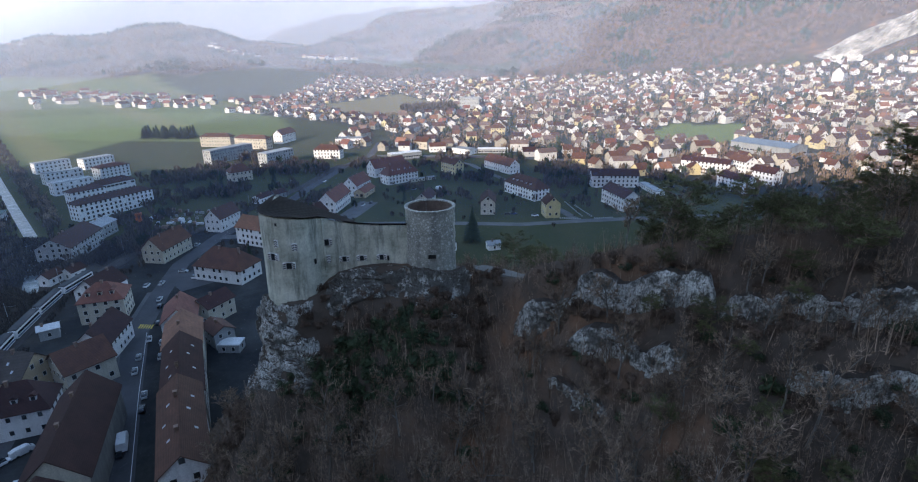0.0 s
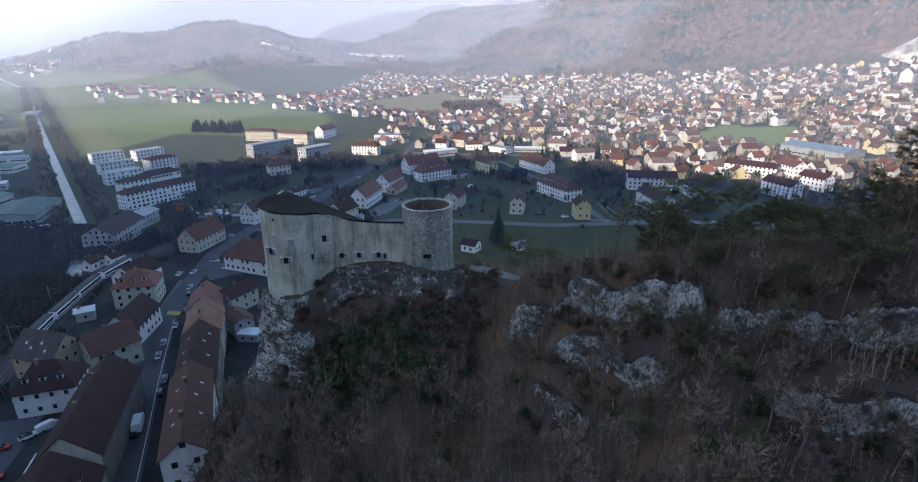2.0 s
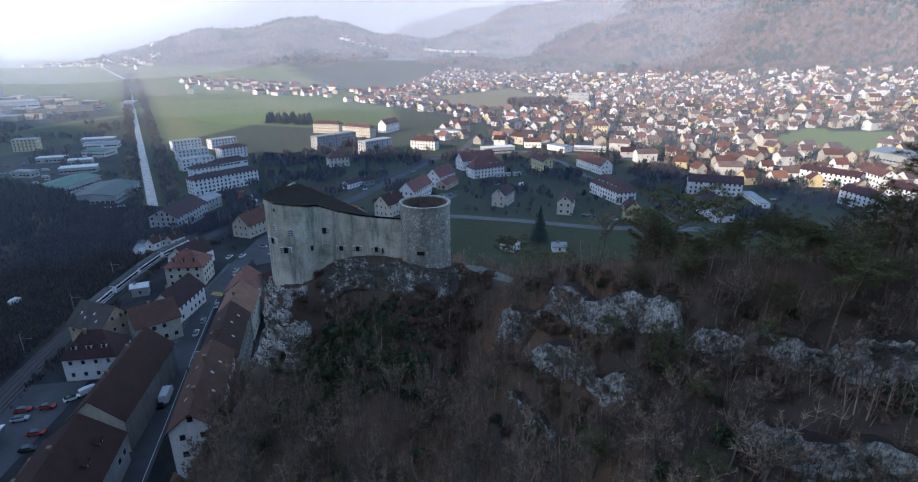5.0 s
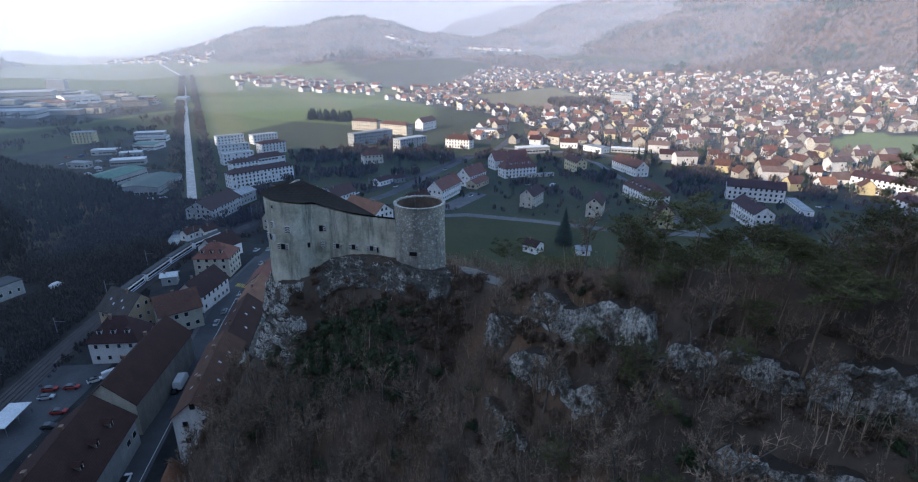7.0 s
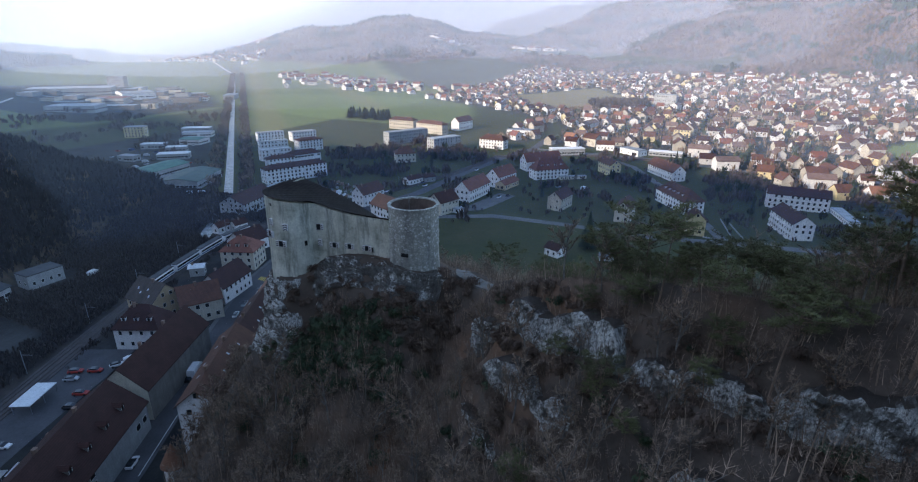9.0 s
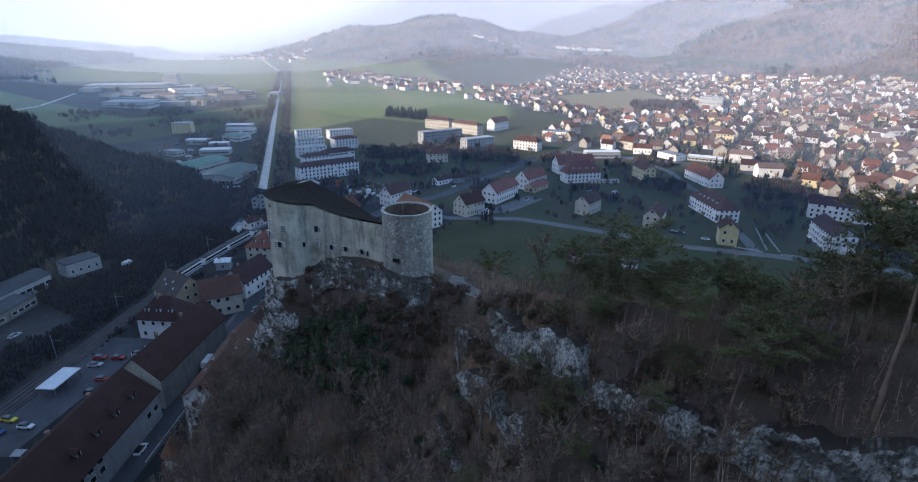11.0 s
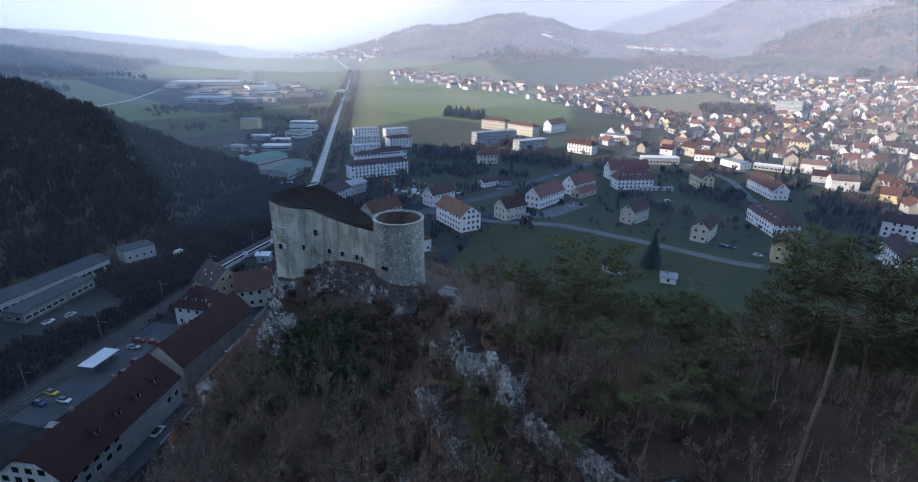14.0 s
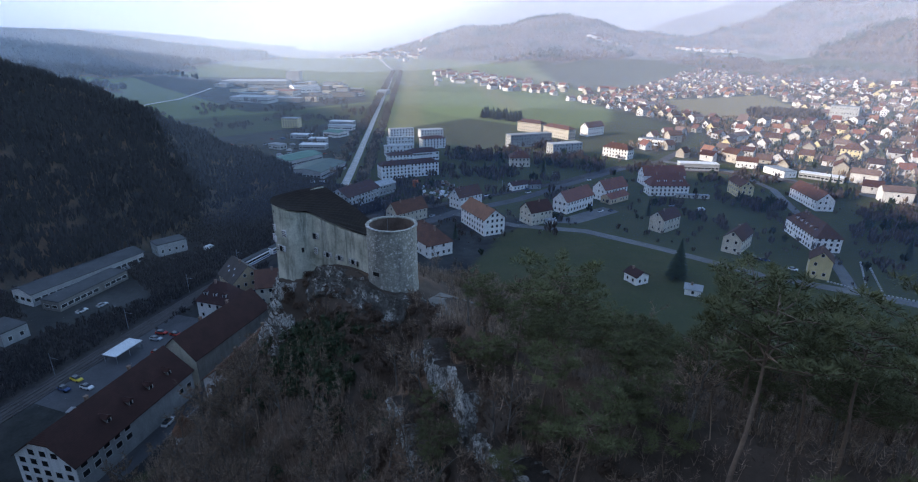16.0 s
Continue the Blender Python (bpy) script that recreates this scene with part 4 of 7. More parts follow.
def house(x, y, yaw, L, W, he, hr, roof, wall, tile, storeys, label, windows=True, z=None, balconies=False, bare=(), big=False, gable=None, blank=None):
    """blank(side, storey, along): True where a side has no window."""
    z = ground_z(x, y) if z is None else z
    rng = random.Random(int(x * 7 + y * 13))
    category = "block of flats" if "flats" in label else "hall" if "hall" in label else "shed" if ("shed" in label or "hut" in label) else "house"
    name = category.replace(" ", "_")
    ob = thing(name, x, y, z, yaw, label, category)
    part("wall", body_mesh(L, W, he, hr, roof), wall, ob)
    part("roof", roof_mesh(L, W, he, hr, roof), tile, ob)
    if gable:
        bm = bmesh.new()
        tops = ((W * 0.15, he + hr * 0.67), (-W * 0.15, he + hr * 0.67)) if roof == "half" else ((0, he + hr - 0.05),)
        rim = ((-W / 2, -2.4), (W / 2, -2.4), (W / 2, he), *tops, (-W / 2, he))
        vs = [[bm.verts.new((L / 2 + dx, v, zz)) for v, zz in rim] for dx in (-0.1, 0.03)]
        bm.faces.new(vs[1])
        for i in range(len(rim)):
            j = (i + 1) % len(rim)
            bm.faces.new((vs[0][i], vs[0][j], vs[1][j], vs[1][i]))
        part("gable_wall", bm, gable, ob)
    if windows:
        me = BAND if category == "hall" else WIN[storeys < 3 and rng.random() < 0.6]
        step = 2.75 if category == "hall" else 2.9
        if big:
            me, step = BIG, 3.0
        sh = he / storeys
        for yaw2, ln, off in ((0, L, W / 2), (180, L, W / 2), (90, W, L / 2), (270, W, L / 2)):
            out = radians(yaw + yaw2 - 90)
            if yaw2 in bare:
                continue
            fx, fy = x + math.cos(out) * off, y + math.sin(out) * off
            if max(math.cos(out) * (cx - fx) + math.sin(out) * (cy - fy) for cx, cy in ((2, 1), (34, 17), (67, 38))) < 0:
                continue
            n = max(1, int((ln - 1.2) / step))
            levels = storeys + (1 if roof in ("gable", "half") and yaw2 in (90, 270) and hr > 3.4 else 0)
            for s in range(levels):
                m = n if s < storeys else max(1, n - 2)
                for k in range(m):
                    u = (k - (m - 1) / 2) * (ln - 1.0) / max(n, 1)
                    if rng.random() < 0.06 or (blank and blank(yaw2, s, u)):
                        continue
                    w = new("window", me)
                    w.parent = ob
                    zz = s * sh + (0.45 * sh - 0.3 if storeys > 1 or s else 0.3 * he)
                    w.matrix_basis = Matrix.Rotation(radians(yaw2), 4, "Z") @ Matrix.Translation((u, -off, zz))
        if roof != "flat" and category != "hall":
            for _ in range(1 + (L > 20)):
                bm = bmesh.new()
                u = rng.uniform(-0.32, 0.32) * L
                box(bm, u - 0.4, -0.9, he + hr * 0.5, u + 0.4, -0.2, he + hr + 0.9)
                box(bm, u - 0.5, -1.0, he + hr + 0.902, u + 0.5, -0.1, he + hr + 1.02)
                part("chimney", bm, CHIMNEY, ob)
    if balconies:
        sh = he / storeys
        for s in range(storeys):
            for k in range(int(L / 7)):
                bm = bmesh.new()
                u = -L / 2 + 3.6 + k * 7.0
                zz = s * sh + 0.1
                box(bm, u - 1.6, -W / 2 - 1.3, zz, u + 1.6, -W / 2 - 0.02, zz + 0.15)
                box(bm, u - 1.6, -W / 2 - 1.3, zz + 0.152, u + 1.6, -W / 2 - 1.22, zz + 1.0)
                part("balcony", bm, wall, ob)
    return ob


def dormers(ob, W, he, hr, us, side=-1, wall=None, tile=None):
    """Gabled dormers on one slope."""
    for u in us:
        bm = bmesh.new()
        y0 = side * W * 0.36
        z0 = he + hr * 0.28
        box(bm, u - 0.8, min(y0, side * 0.4), z0, u + 0.8, max(y0, side * 0.4), z0 + 1.5)
        d = part("dormer", bm, wall or WHITE, ob)
        bm = bmesh.new()
        a = [bm.verts.new(p) for p in ((u - 1.05, y0 + side * 0.25, z0 + 1.4), (u + 1.05, y0 + side * 0.25, z0 + 1.4), (u, y0 + side * 0.25, z0 + 2.2), (u - 1.05, side * 0.2, z0 + 1.4), (u + 1.05, side * 0.2, z0 + 1.4), (u, side * 0.2, z0 + 2.2))]
        for q in ((0, 1, 2), (5, 4, 3), (0, 2, 5, 3), (1, 4, 5, 2), (0, 3, 4, 1)):
            bm.faces.new([a[i] for i in q])
        part("dormer_roof", bm, tile or TILE_DARK, d)
        w = new("dormer_window", WIN[True])
        w.parent = d
        w.matrix_basis = Matrix.Rotation(0 if side < 0 else math.pi, 4, "Z") @ Matrix.Translation((u if side < 0 else -u, -abs(y0), z0 + 0.08)) @ Matrix.Diagonal((0.9, 1, 0.85, 1))


def rooflights(ob, W, he, hr, spots, side=-1):
    """Flush rooflights: one pale glossy panel each on one slope, the sky's glint painted in."""
    slope = math.atan2(hr, W / 2)
    for u, k in spots:
        m = Matrix.Translation((u, side * W / 2 * (1 - k), he + hr * k + 0.26)) @ Matrix.Rotation(slope * (1 if side < 0 else -1), 4, "X")
        bm = bmesh.new()
        box(bm, -0.32, -0.45, 0, 0.32, 0.45, 0.08, m)
        part("rooflight", bm, SHEET_GLINT, ob)


# pale base colour stands in for sky reflected in the rooflight glass
SHEET_GLINT = plain("rooflight_glint_paint", (0.5, 0.53, 0.56), (0.62, 0.65, 0.68), 0.5, 3.0, 0.15, 0.0)


# ---- the near town ----
ob = house(-80.0, 63.2, -60, 39.4, 17.2, 8.3, 6.8, "half", GREY, TILE_DARK, 3, "long terraced house with a dark brown tiled roof beside the street", big=True, gable=WHITE, blank=lambda side, storey, along: side == 180 and (storey == 0 or (along > -3 and not (storey == 1 and along > 13))))
dormers(ob, 17.2, 8.3, 6.8, (-14, -7, 0, 7), 1, GREY_DARK)
ob = house(-98.6, 100.2, -64, 36.0, 13.4, 9.9, 6.2, "gable", GREY_DARK, TILE_DARK, 2, "tall terraced house with a dark roof and bare cream gable wall", bare=(90, 180), gable=CREAM)
bm = bmesh.new()
# dark disc on the wall; the round hole's shade is its colour
bmesh.ops.create_cone(bm, segments=14, radius1=0.45, radius2=0.45, depth=0.16, cap_ends=True, matrix=Matrix.Translation((18.0, -1.2, 8.2)) @ Matrix.Rotation(radians(90), 4, "Y"))
part("round_window", bm, DARK_VOID, ob)
ob = house(-124.5, 113.5, 26, 15.0, 11.0, 8.0, 6, "hip", WHITE, TILE_DARK, 2, "white house with dormers in a dark mansard roof")
dormers(ob, 11.0, 8.0, 6, (-4.2, 0, 4.2))
ob = house(-139.4, 128.4, -4, 15.0, 13.2, 8.0, 6, "gable", TAN, TILE_GREY, 2, "tan gabled house with rooflights in a grey-brown roof")
rooflights(ob, 13.2, 8.0, 6, ((-4, 0.5), (-1.5, 0.35), (1.5, 0.55), (4, 0.3)))
rooflights(ob, 13.2, 8.0, 6, ((-4, 0.5), (-1.5, 0.35), (2, 0.55)), 1)
ob = house(-124.3, 135.0, 60, 13.7, 13.0, 8.0, 5, "gable", CREAM, TILE_BROWN, 2, "terraced house with a patched red-brown tiled roof")
house(-130.5, 152.6, -76, 18.7, 11.0, 7.0, 5, "gable", WHITE, TILE_DARK, 2, "white street house with a dark red-brown tiled roof")
ob = house(-148.1, 178.3, 23, 15.2, 13.0, 9.0, 5, "hip", CREAM, TILE_RED, 3, "large cream house with a red hipped tiled roof")
dormers(ob, 13.0, 9.0, 5, (-4, 0, 4), -1, CREAM, TILE_RED)
house(-161.4, 193.6, 88, 15.1, 12.0, 6.0, 5, "gable", WHITE, TILE_DARK, 2, "white gabled house with a dark tiled roof")
house(-163.0, 243.5, 86, 22.8, 11.0, 7.0, 5.5, "gable", CREAM, TILE_BROWN, 2, "cream gabled house with a brown tiled roof")
house(-215.2, 244.6, -77, 32.1, 16.0, 8.0, 4.5, "gable", GREY, TILE_DARK, 3, "grey rendered mill building with a brown roof")
house(-221.5, 272.5, -85, 16.3, 12.0, 7.0, 2, "gable", GREY, SHEET_GREY, 2, "grey workshop with a pale sheet roof")
ob = house(-69.5, 98.1, -58.5, 32.7, 9.6, 13.8, 3.9, "gable", WHITE, TILE_BROWN, 3, "narrow terraced house with a red-brown tiled roof below the cliff")
rooflights(ob, 9.6, 13.8, 3.9, ((-8, 0.4), (-2, 0.6), (5, 0.35)), 1)
rooflights(ob, 9.6, 13.8, 3.9, ((-6, 0.5), (1, 0.3), (8, 0.5)))
ob = house(-85.0, 124.5, -60, 28.0, 10.0, 12.8, 4.4, "gable", GREY_DARK, TILE_DARK, 3, "terraced house with a dark brown tiled roof below the cliff")
rooflights(ob, 10.0, 12.8, 4.4, ((-8, 0.4), (-2, 0.6), (5, 0.35)), 1)
rooflights(ob, 10.0, 12.8, 4.4, ((-6, 0.5), (1, 0.3), (8, 0.5)))
house(-98.5, 147.5, -62, 18.0, 11.0, 10.5, 4.5, "gable", CREAM, TILE_ORANGE, 2, "small terraced house with a faded orange tiled roof")
house(-110.5, 166.0, -64, 16.0, 11.0, 8.5, 4.5, "gable", WHITE, TILE_RED, 2, "terraced house with a bright red tiled roof")
house(-119.0, 218.1, -13, 25.1, 14.0, 7.0, 7, "hip", WHITE, TILE_BROWN, 2, "broad white inn with a steep brown tiled roof")
house(-124.9, 267.2, -28, 16.1, 11.0, 8.0, 4, "gable", WHITE, TILE_ORANGE, 2, "white house with an orange tiled roof")
house(-246.5, 321.0, 66, 48.0, 11.0, 10.6, 2.5, "hip", PALEBLUE, TILE_DARK, 4, "long white block of flats with a low dark hipped roof")
house(-284.0, 345.0, 62, 22.0, 10.0, 9.0, 2, "hip", PALEBLUE, TILE_DARK, 3, "white block of flats with a brown roof")
house(-313.9, 370.2, 60, 26.7, 9.0, 9.0, 0, "flat", PALEBLUE, SHEET_GREY, 3, "flat-roofed white terrace of flats")
house(-345.8, 400.5, 60, 26.6, 9.0, 9.0, 0, "flat", PALEBLUE, SHEET_GREY, 3, "flat-roofed white terrace of flats")
house(-385.6, 437.0, 60, 27.1, 9.0, 9.0, 0, "flat", PALEBLUE, SHEET_GREY, 3, "flat-roofed white terrace of flats")
house(-316.7, 417.7, 66, 24.0, 12.0, 10.0, 2, "hip", PALEBLUE, TILE_DARK, 4, "white block of flats with stepped balconies")
house(-358.8, 456.6, 64, 26.0, 11.0, 9.0, 0, "flat", PALEBLUE, SHEET_GREY, 3, "flat-roofed white terrace with stepped balconies")
house(-283.0, 371.3, 68, 28.4, 11.0, 8.0, 3, "hip", PALEBLUE, TILE_DARK, 2, "low white hall with a dark hipped roof")
house(-254.1, 496.2, 65, 48.2, 11.0, 12.0, 0, "flat", GREY, SHEET_GREY, 4, "grey block of flats with rows of balconies")
house(-200.1, 478.6, 66, 33.0, 11.0, 12.0, 0, "flat", GREY, SHEET_GREY, 4, "grey block of flats with rows of balconies")
house(-205.7, 414.7, 44, 17.2, 11.0, 8.0, 5, "hip", CREAM, TILE_BROWN, 2, "cream villa with a hipped brown roof")
house(-302.2, 569.4, -1, 34.0, 11.0, 11.0, 3, "hip", CREAM, TILE_BROWN, 3, "sunlit cream block of flats")
house(-257.4, 559.0, -11, 38.3, 11.0, 11.0, 3, "hip", CREAM, TILE_BROWN, 3, "sunlit cream block of flats")
house(-238.5, 599.3, 80, 28.5, 11.0, 10.0, 5, "gable", WHITE, TILE_RED, 2, "white house with a red tiled roof")
house(-159.8, 508.0, -4, 26.1, 11.0, 9.0, 4, "hip", WHITE, TILE_BROWN, 3, "white house with a hipped brown roof")
house(-160.1, 592.7, 6, 32.6, 14.0, 6.0, 0, "flat", WHITE, SHEET_BLUE, 1, "low hall with a flat blue-grey roof")
house(-157.5, 290.6, 83, 19.5, 10.0, 8.0, 5, "gable", WHITE, TILE_BROWN, 2, "white gabled house with a brown tiled roof")
house(-120.6, 263.7, -21, 28.3, 13.0, 9.5, 5, "gable", WHITE, TILE_ORANGE, 3, "white house with a bright orange tiled roof")
house(-104.8, 294.9, 74, 16.0, 11.0, 8.0, 5, "gable", CREAM, TILE_DARK, 2, "cream gabled house with a dark roof")
house(-103.2, 334.8, 86, 29.2, 11.0, 8.0, 5.5, "gable", WHITE, TILE_RED, 2, "white gabled house with a red tiled roof")
house(-98.9, 376.2, 78, 23.4, 11.0, 8.0, 5.5, "gable", WHITE, TILE_RED, 2, "white gabled house with a red tiled roof")
house(-91.8, 369.9, 82, 20.3, 8.0, 4.0, 2.5, "gable", TAN, TILE_RED, 1, "low barn with a rusty red roof")
ob = house(-73.9, 412.6, 43, 27.7, 12.0, 8.0, 7, "hip", WHITE, TILE_RED, 3, "white country house with a broad half-hipped red roof")
dormers(ob, 12.0, 8.0, 7, (-8, -3, 3, 8), -1, WHITE, TILE_RED)
house(-89.4, 440.5, 47, 32.3, 12.0, 8.0, 6, "gable", WHITE, TILE_RED, 2, "white house with a long red tiled roof")
house(-34.4, 447.5, -51, 20.5, 9.0, 9.0, 3.5, "gable", LEMON, TILE_BROWN, 3, "pale yellow block with a brown gabled roof")
house(7.6, 457.9, -53, 35.6, 11.0, 7.0, 5, "gable", WHITE, TILE_BROWN, 2, "long white house with a brown tiled roof")
house(-43.1, 335.9, 81, 17.4, 9.0, 8.0, 4, "gable", CREAM, TILE_DARK, 2, "pale cream gabled house with a dark roof")
house(-2.3, 331.4, -90, 19.7, 9.0, 8.0, 4, "gable", CREAM, TILE_DARK, 2, "pale cream gabled house with a dark roof")
ob = house(24.2, 371.8, -55, 34.5, 13.0, 8.0, 6, "hip", WHITE, TILE_BROWN, 3, "white half-timbered country house with a hipped brown roof")
dormers(ob, 13.0, 8.0, 6, (-10, -5, 0, 5, 10), -1, WHITE, TILE_BROWN)
house(36.6, 321.0, -79, 11.0, 8.9, 9.0, 4, "gable", LEMON, TILE_DARK, 2, "yellow gabled house with a dark roof")
house(91.4, 402.1, 0, 34.1, 11.0, 9.0, 4, "gable", WHITE, TILE_DARK, 3, "long white block of flats with balconies and a dark roof", balconies=True)
house(84.0, 345.6, -72, 28.5, 11.0, 9.0, 4, "gable", WHITE, TILE_DARK, 3, "white block of flats with balconies and a dark roof", balconies=True)
house(174.9, 445.9, -35, 37.3, 11.0, 10.5, 3, "gable", WHITE, TILE_DARK, 4, "white block of flats with balconies and a brown roof", balconies=True)
house(206.4, 452.2, -73, 20.2, 12.0, 10.0, 4, "gable", WHITE, TILE_BROWN, 3, "white sunlit block of flats by the road")
house(176.5, 392.0, -62, 23.6, 11.0, 9.0, 3.5, "gable", PALEBLUE, TILE_DARK, 4, "white block of flats with balconies", balconies=True)
house(208.2, 414.4, -59, 19.0, 11.0, 9.0, 3.5, "gable", PALEBLUE, TILE_DARK, 3, "white block of flats with a dark roof")
house(259.1, 523.4, -56, 56.3, 30.0, 9.0, 3, "gable", GREY, SHEET_BLUE, 1, "large sunlit hall with a blue-grey roof")
house(115.1, 386.2, -81, 30.6, 6.0, 3.0, 0, "flat", WHITE, SHEET_GREY, 1, "row of low garages with a flat roof")
house(175.3, 320.1, -56, 8.2, 8.0, 5.0, 0, "flat", WHITE, SHEET_GREY, 1, "small white pavilion beside the lane")
house(-22.1, 254.8, -22, 7.8, 7.0, 4.0, 2, "gable", WHITE, TILE_DARK, 1, "small white shed on the meadow")
house(1.5, 259.6, 17, 6.5, 5.0, 3.0, 1.5, "gable", WHITE, SHEET_GREY, 1, "small white hut on the meadow")
house(-102.2, 297.8, -2, 17.3, 5.0, 2.5, 0, "flat", WHITE, SHEET_GREY, 1, "white flat-roofed container hut by the road")
house(-352.7, 284.8, -78, 40.0, 23.0, 6.0, 2, "gable", GREY, SHEET_GREEN, 1, "industrial hall with a green sheet roof")
house(-305.4, 275.7, -63, 42.0, 28.1, 6.0, 2, "gable", GREY, SHEET_GREEN2, 1, "industrial hall with a dull green sheet roof")
house(-525.9, 384.6, 36, 20.2, 12.0, 11.0, 0, "flat", LEMON, SHEET_GREY, 4, "pale yellow block of flats")
house(-440.5, 388.6, 15, 22.1, 18.0, 5.0, 1, "gable", WHITE, SHEET_GREEN, 1, "white workshop hall on the yard")
house(-472.3, 419.6, 36, 29.5, 14.0, 5.0, 1, "gable", WHITE, SHEET_GREY, 1, "white workshop hall with a pale roof")
house(-776.4, 468.4, 37, 62.8, 40.0, 8.0, 0, "flat", GREY, SHEET_GREY, 1, "long grey factory hall")
house(-843.1, 563.6, 37, 42.9, 40.0, 8.0, 0, "flat", GREY, TILE_RED, 1, "factory hall with reddish roof")
house(-890.5, 633.1, 67, 49.8, 60.0, 10.0, 2, "gable", WHITE, SHEET_GREY, 1, "pale factory hall on the plain")
house(-994.0, 588.7, 49, 126.6, 60.0, 10.0, 0, "flat", GREY, SHEET_GREY, 1, "wide factory hall with a flat roof")
house(-1092.5, 734.3, 39, 30.5, 25.0, 20.0, 0, "flat", GREY, SHEET_GREY, 4, "tall grey factory tower")
house(-200.0, 85.5, -69, 50.1, 12.0, 5.0, 1.8, "gable", GREY, SHEET_DARK, 1, "long factory hall with a band of windows and white gable", gable=WHITE)
house(-184.6, 82.6, -62, 32.5, 9.0, 4.0, 0, "flat", GREY_DARK, SHEET_DARK, 1, "low grey factory hall")
house(-163.5, 52.0, -67, 8.7, 12.0, 5.0, 0, "flat", GREY, SHEET_DARK, 1, "grey workshop with large windows")
house(-209.8, 124.9, -90, 13.9, 9.0, 6.0, 0, "flat", GREY, SHEET_DARK, 1, "grey shed on the wooded bank")

house(-158.6, 348.8, 75, 14.0, 7.0, 4.0, 2, "gable", WHITE, TILE_DARK, 1, "small white shed beside the railway")
house(-151.9, 359.6, 58, 9.3, 7.0, 4.0, 2, "gable", GREY, TILE_DARK, 1, "small grey shed beside the railway")
house(-29.4, 535.6, -35, 22.4, 12.0, 5.0, 0, "flat", WHITE, SHEET_GREY, 1, "low white station shed in the sun")
house(-0.6, 540.3, 0, 30.6, 9.0, 4.0, 0, "flat", GREY, SHEET_PALE, 1, "long platform hall with a bright roof")
house(-85.2, 506.6, 35, 31.8, 10.0, 6.0, 0, "flat", GREY, SHEET_PALE, 1, "long pale goods hall by the tracks")
house(-57.6, 545.6, 14, 16.4, 9.0, 6.0, 3, "gable", WHITE, TILE_BROWN, 1, "small white house beside the tracks")
house(-41.4, 904.2, -3, 31.8, 14.0, 18.0, 0, "flat", GREY, SHEET_BLUE, 3, "wide blue-glazed block of flats in the town")
house(4.4, 640.4, -0, 16.4, 12.0, 11.0, 5, "hip", LEMON, TILE_BROWN, 3, "yellow villa with a hipped roof in the town")
house(-190.0, 214.0, 82, 7.5, 5.0, 4.0, 2, "gable", WHITE, TILE_DARK, 1, "small white shed near the river")
house(-195.4, 207.1, -89, 8.6, 5.0, 4.0, 2, "gable", WHITE, TILE_DARK, 1, "small white shed near the river")
house(-157.7, 160.8, 40, 6.0, 5.0, 4.0, 1, "gable", GREY, SHEET_PALE, 1, "small shed with a pale sheet roof")
house(-87.5, 155.6, 3, 7.4, 5.0, 2.8, 0, "flat", GREY, SHEET_PALE, 1, "grey shed with a pale flat roof under the cliff")
house(-94.0, 160.3, -39, 9.9, 7.0, 6.0, 2, "gable", GREY, TILE_BROWN, 2, "small grey house under the cliff")
house(-105.4, 178.8, 70, 12.6, 9.0, 7.0, 3, "gable", CREAM, TILE_DARK, 2, "cream house with a dark roof under the cliff")
house(-56.0, 416.2, 35, 21.9, 3.0, 2.2, 0, "flat", CREAM, SHEET_GREY, 1, "long low garden shed")

house(-95.8, 68.2, -58, 6.5, 5.0, 3.2, 1.2, "gable", GREY, TILE_DARK, 1, "low shed with a dark roof behind the long house")
house(-99.6, 74.6, -58, 6.0, 4.5, 2.8, 1.0, "gable", WHITE, TILE_BROWN, 1, "small white shed with a brown roof behind the long house")
house(-102.6, 80.2, -60, 5.0, 4.0, 3.0, 0, "flat", GREY, SHEET_DARK, 1, "flat-roofed shed between house and yard")

# works on the plain: low halls in rows
rng = random.Random(31)
for i in range(28):
    a, b = i % 4, i // 4
    x, y = -760 - 74 * a + rng.uniform(-12, 12), 480 + 38 * b - 26 * a + 40 * a + rng.uniform(-8, 8)
    house(x, y, 38 + rng.choice((0, 90)), rng.uniform(22, 48), rng.uniform(14, 24), rng.uniform(5, 8), 0, "flat", (GREY, GREY_DARK, CREAM)[i % 3], (SHEET_GREY, SHEET_BLUE, TILE_GREY, SHEET_DARK, TILE_RED)[rng.randrange(5)], 1, "low factory hall with a flat sheet roof on the plain", windows=i % 5 == 0)
for x, y, yaw, L, W in ((-395, 330, 40, 26, 12), (-420, 352, 40, 18, 10), (-452, 352, 36, 22, 10), (-500, 440, 36, 30, 14), (-420, 305, 12, 16, 9)):
    house(x, y, yaw, L, W, 4.6, 0, "flat", (GREY, GREY_DARK)[int(L) % 2], (SHEET_PALE, SHEET_GREY)[int(W) % 2], 1, "low workshop hall with a pale flat roof on the yard")


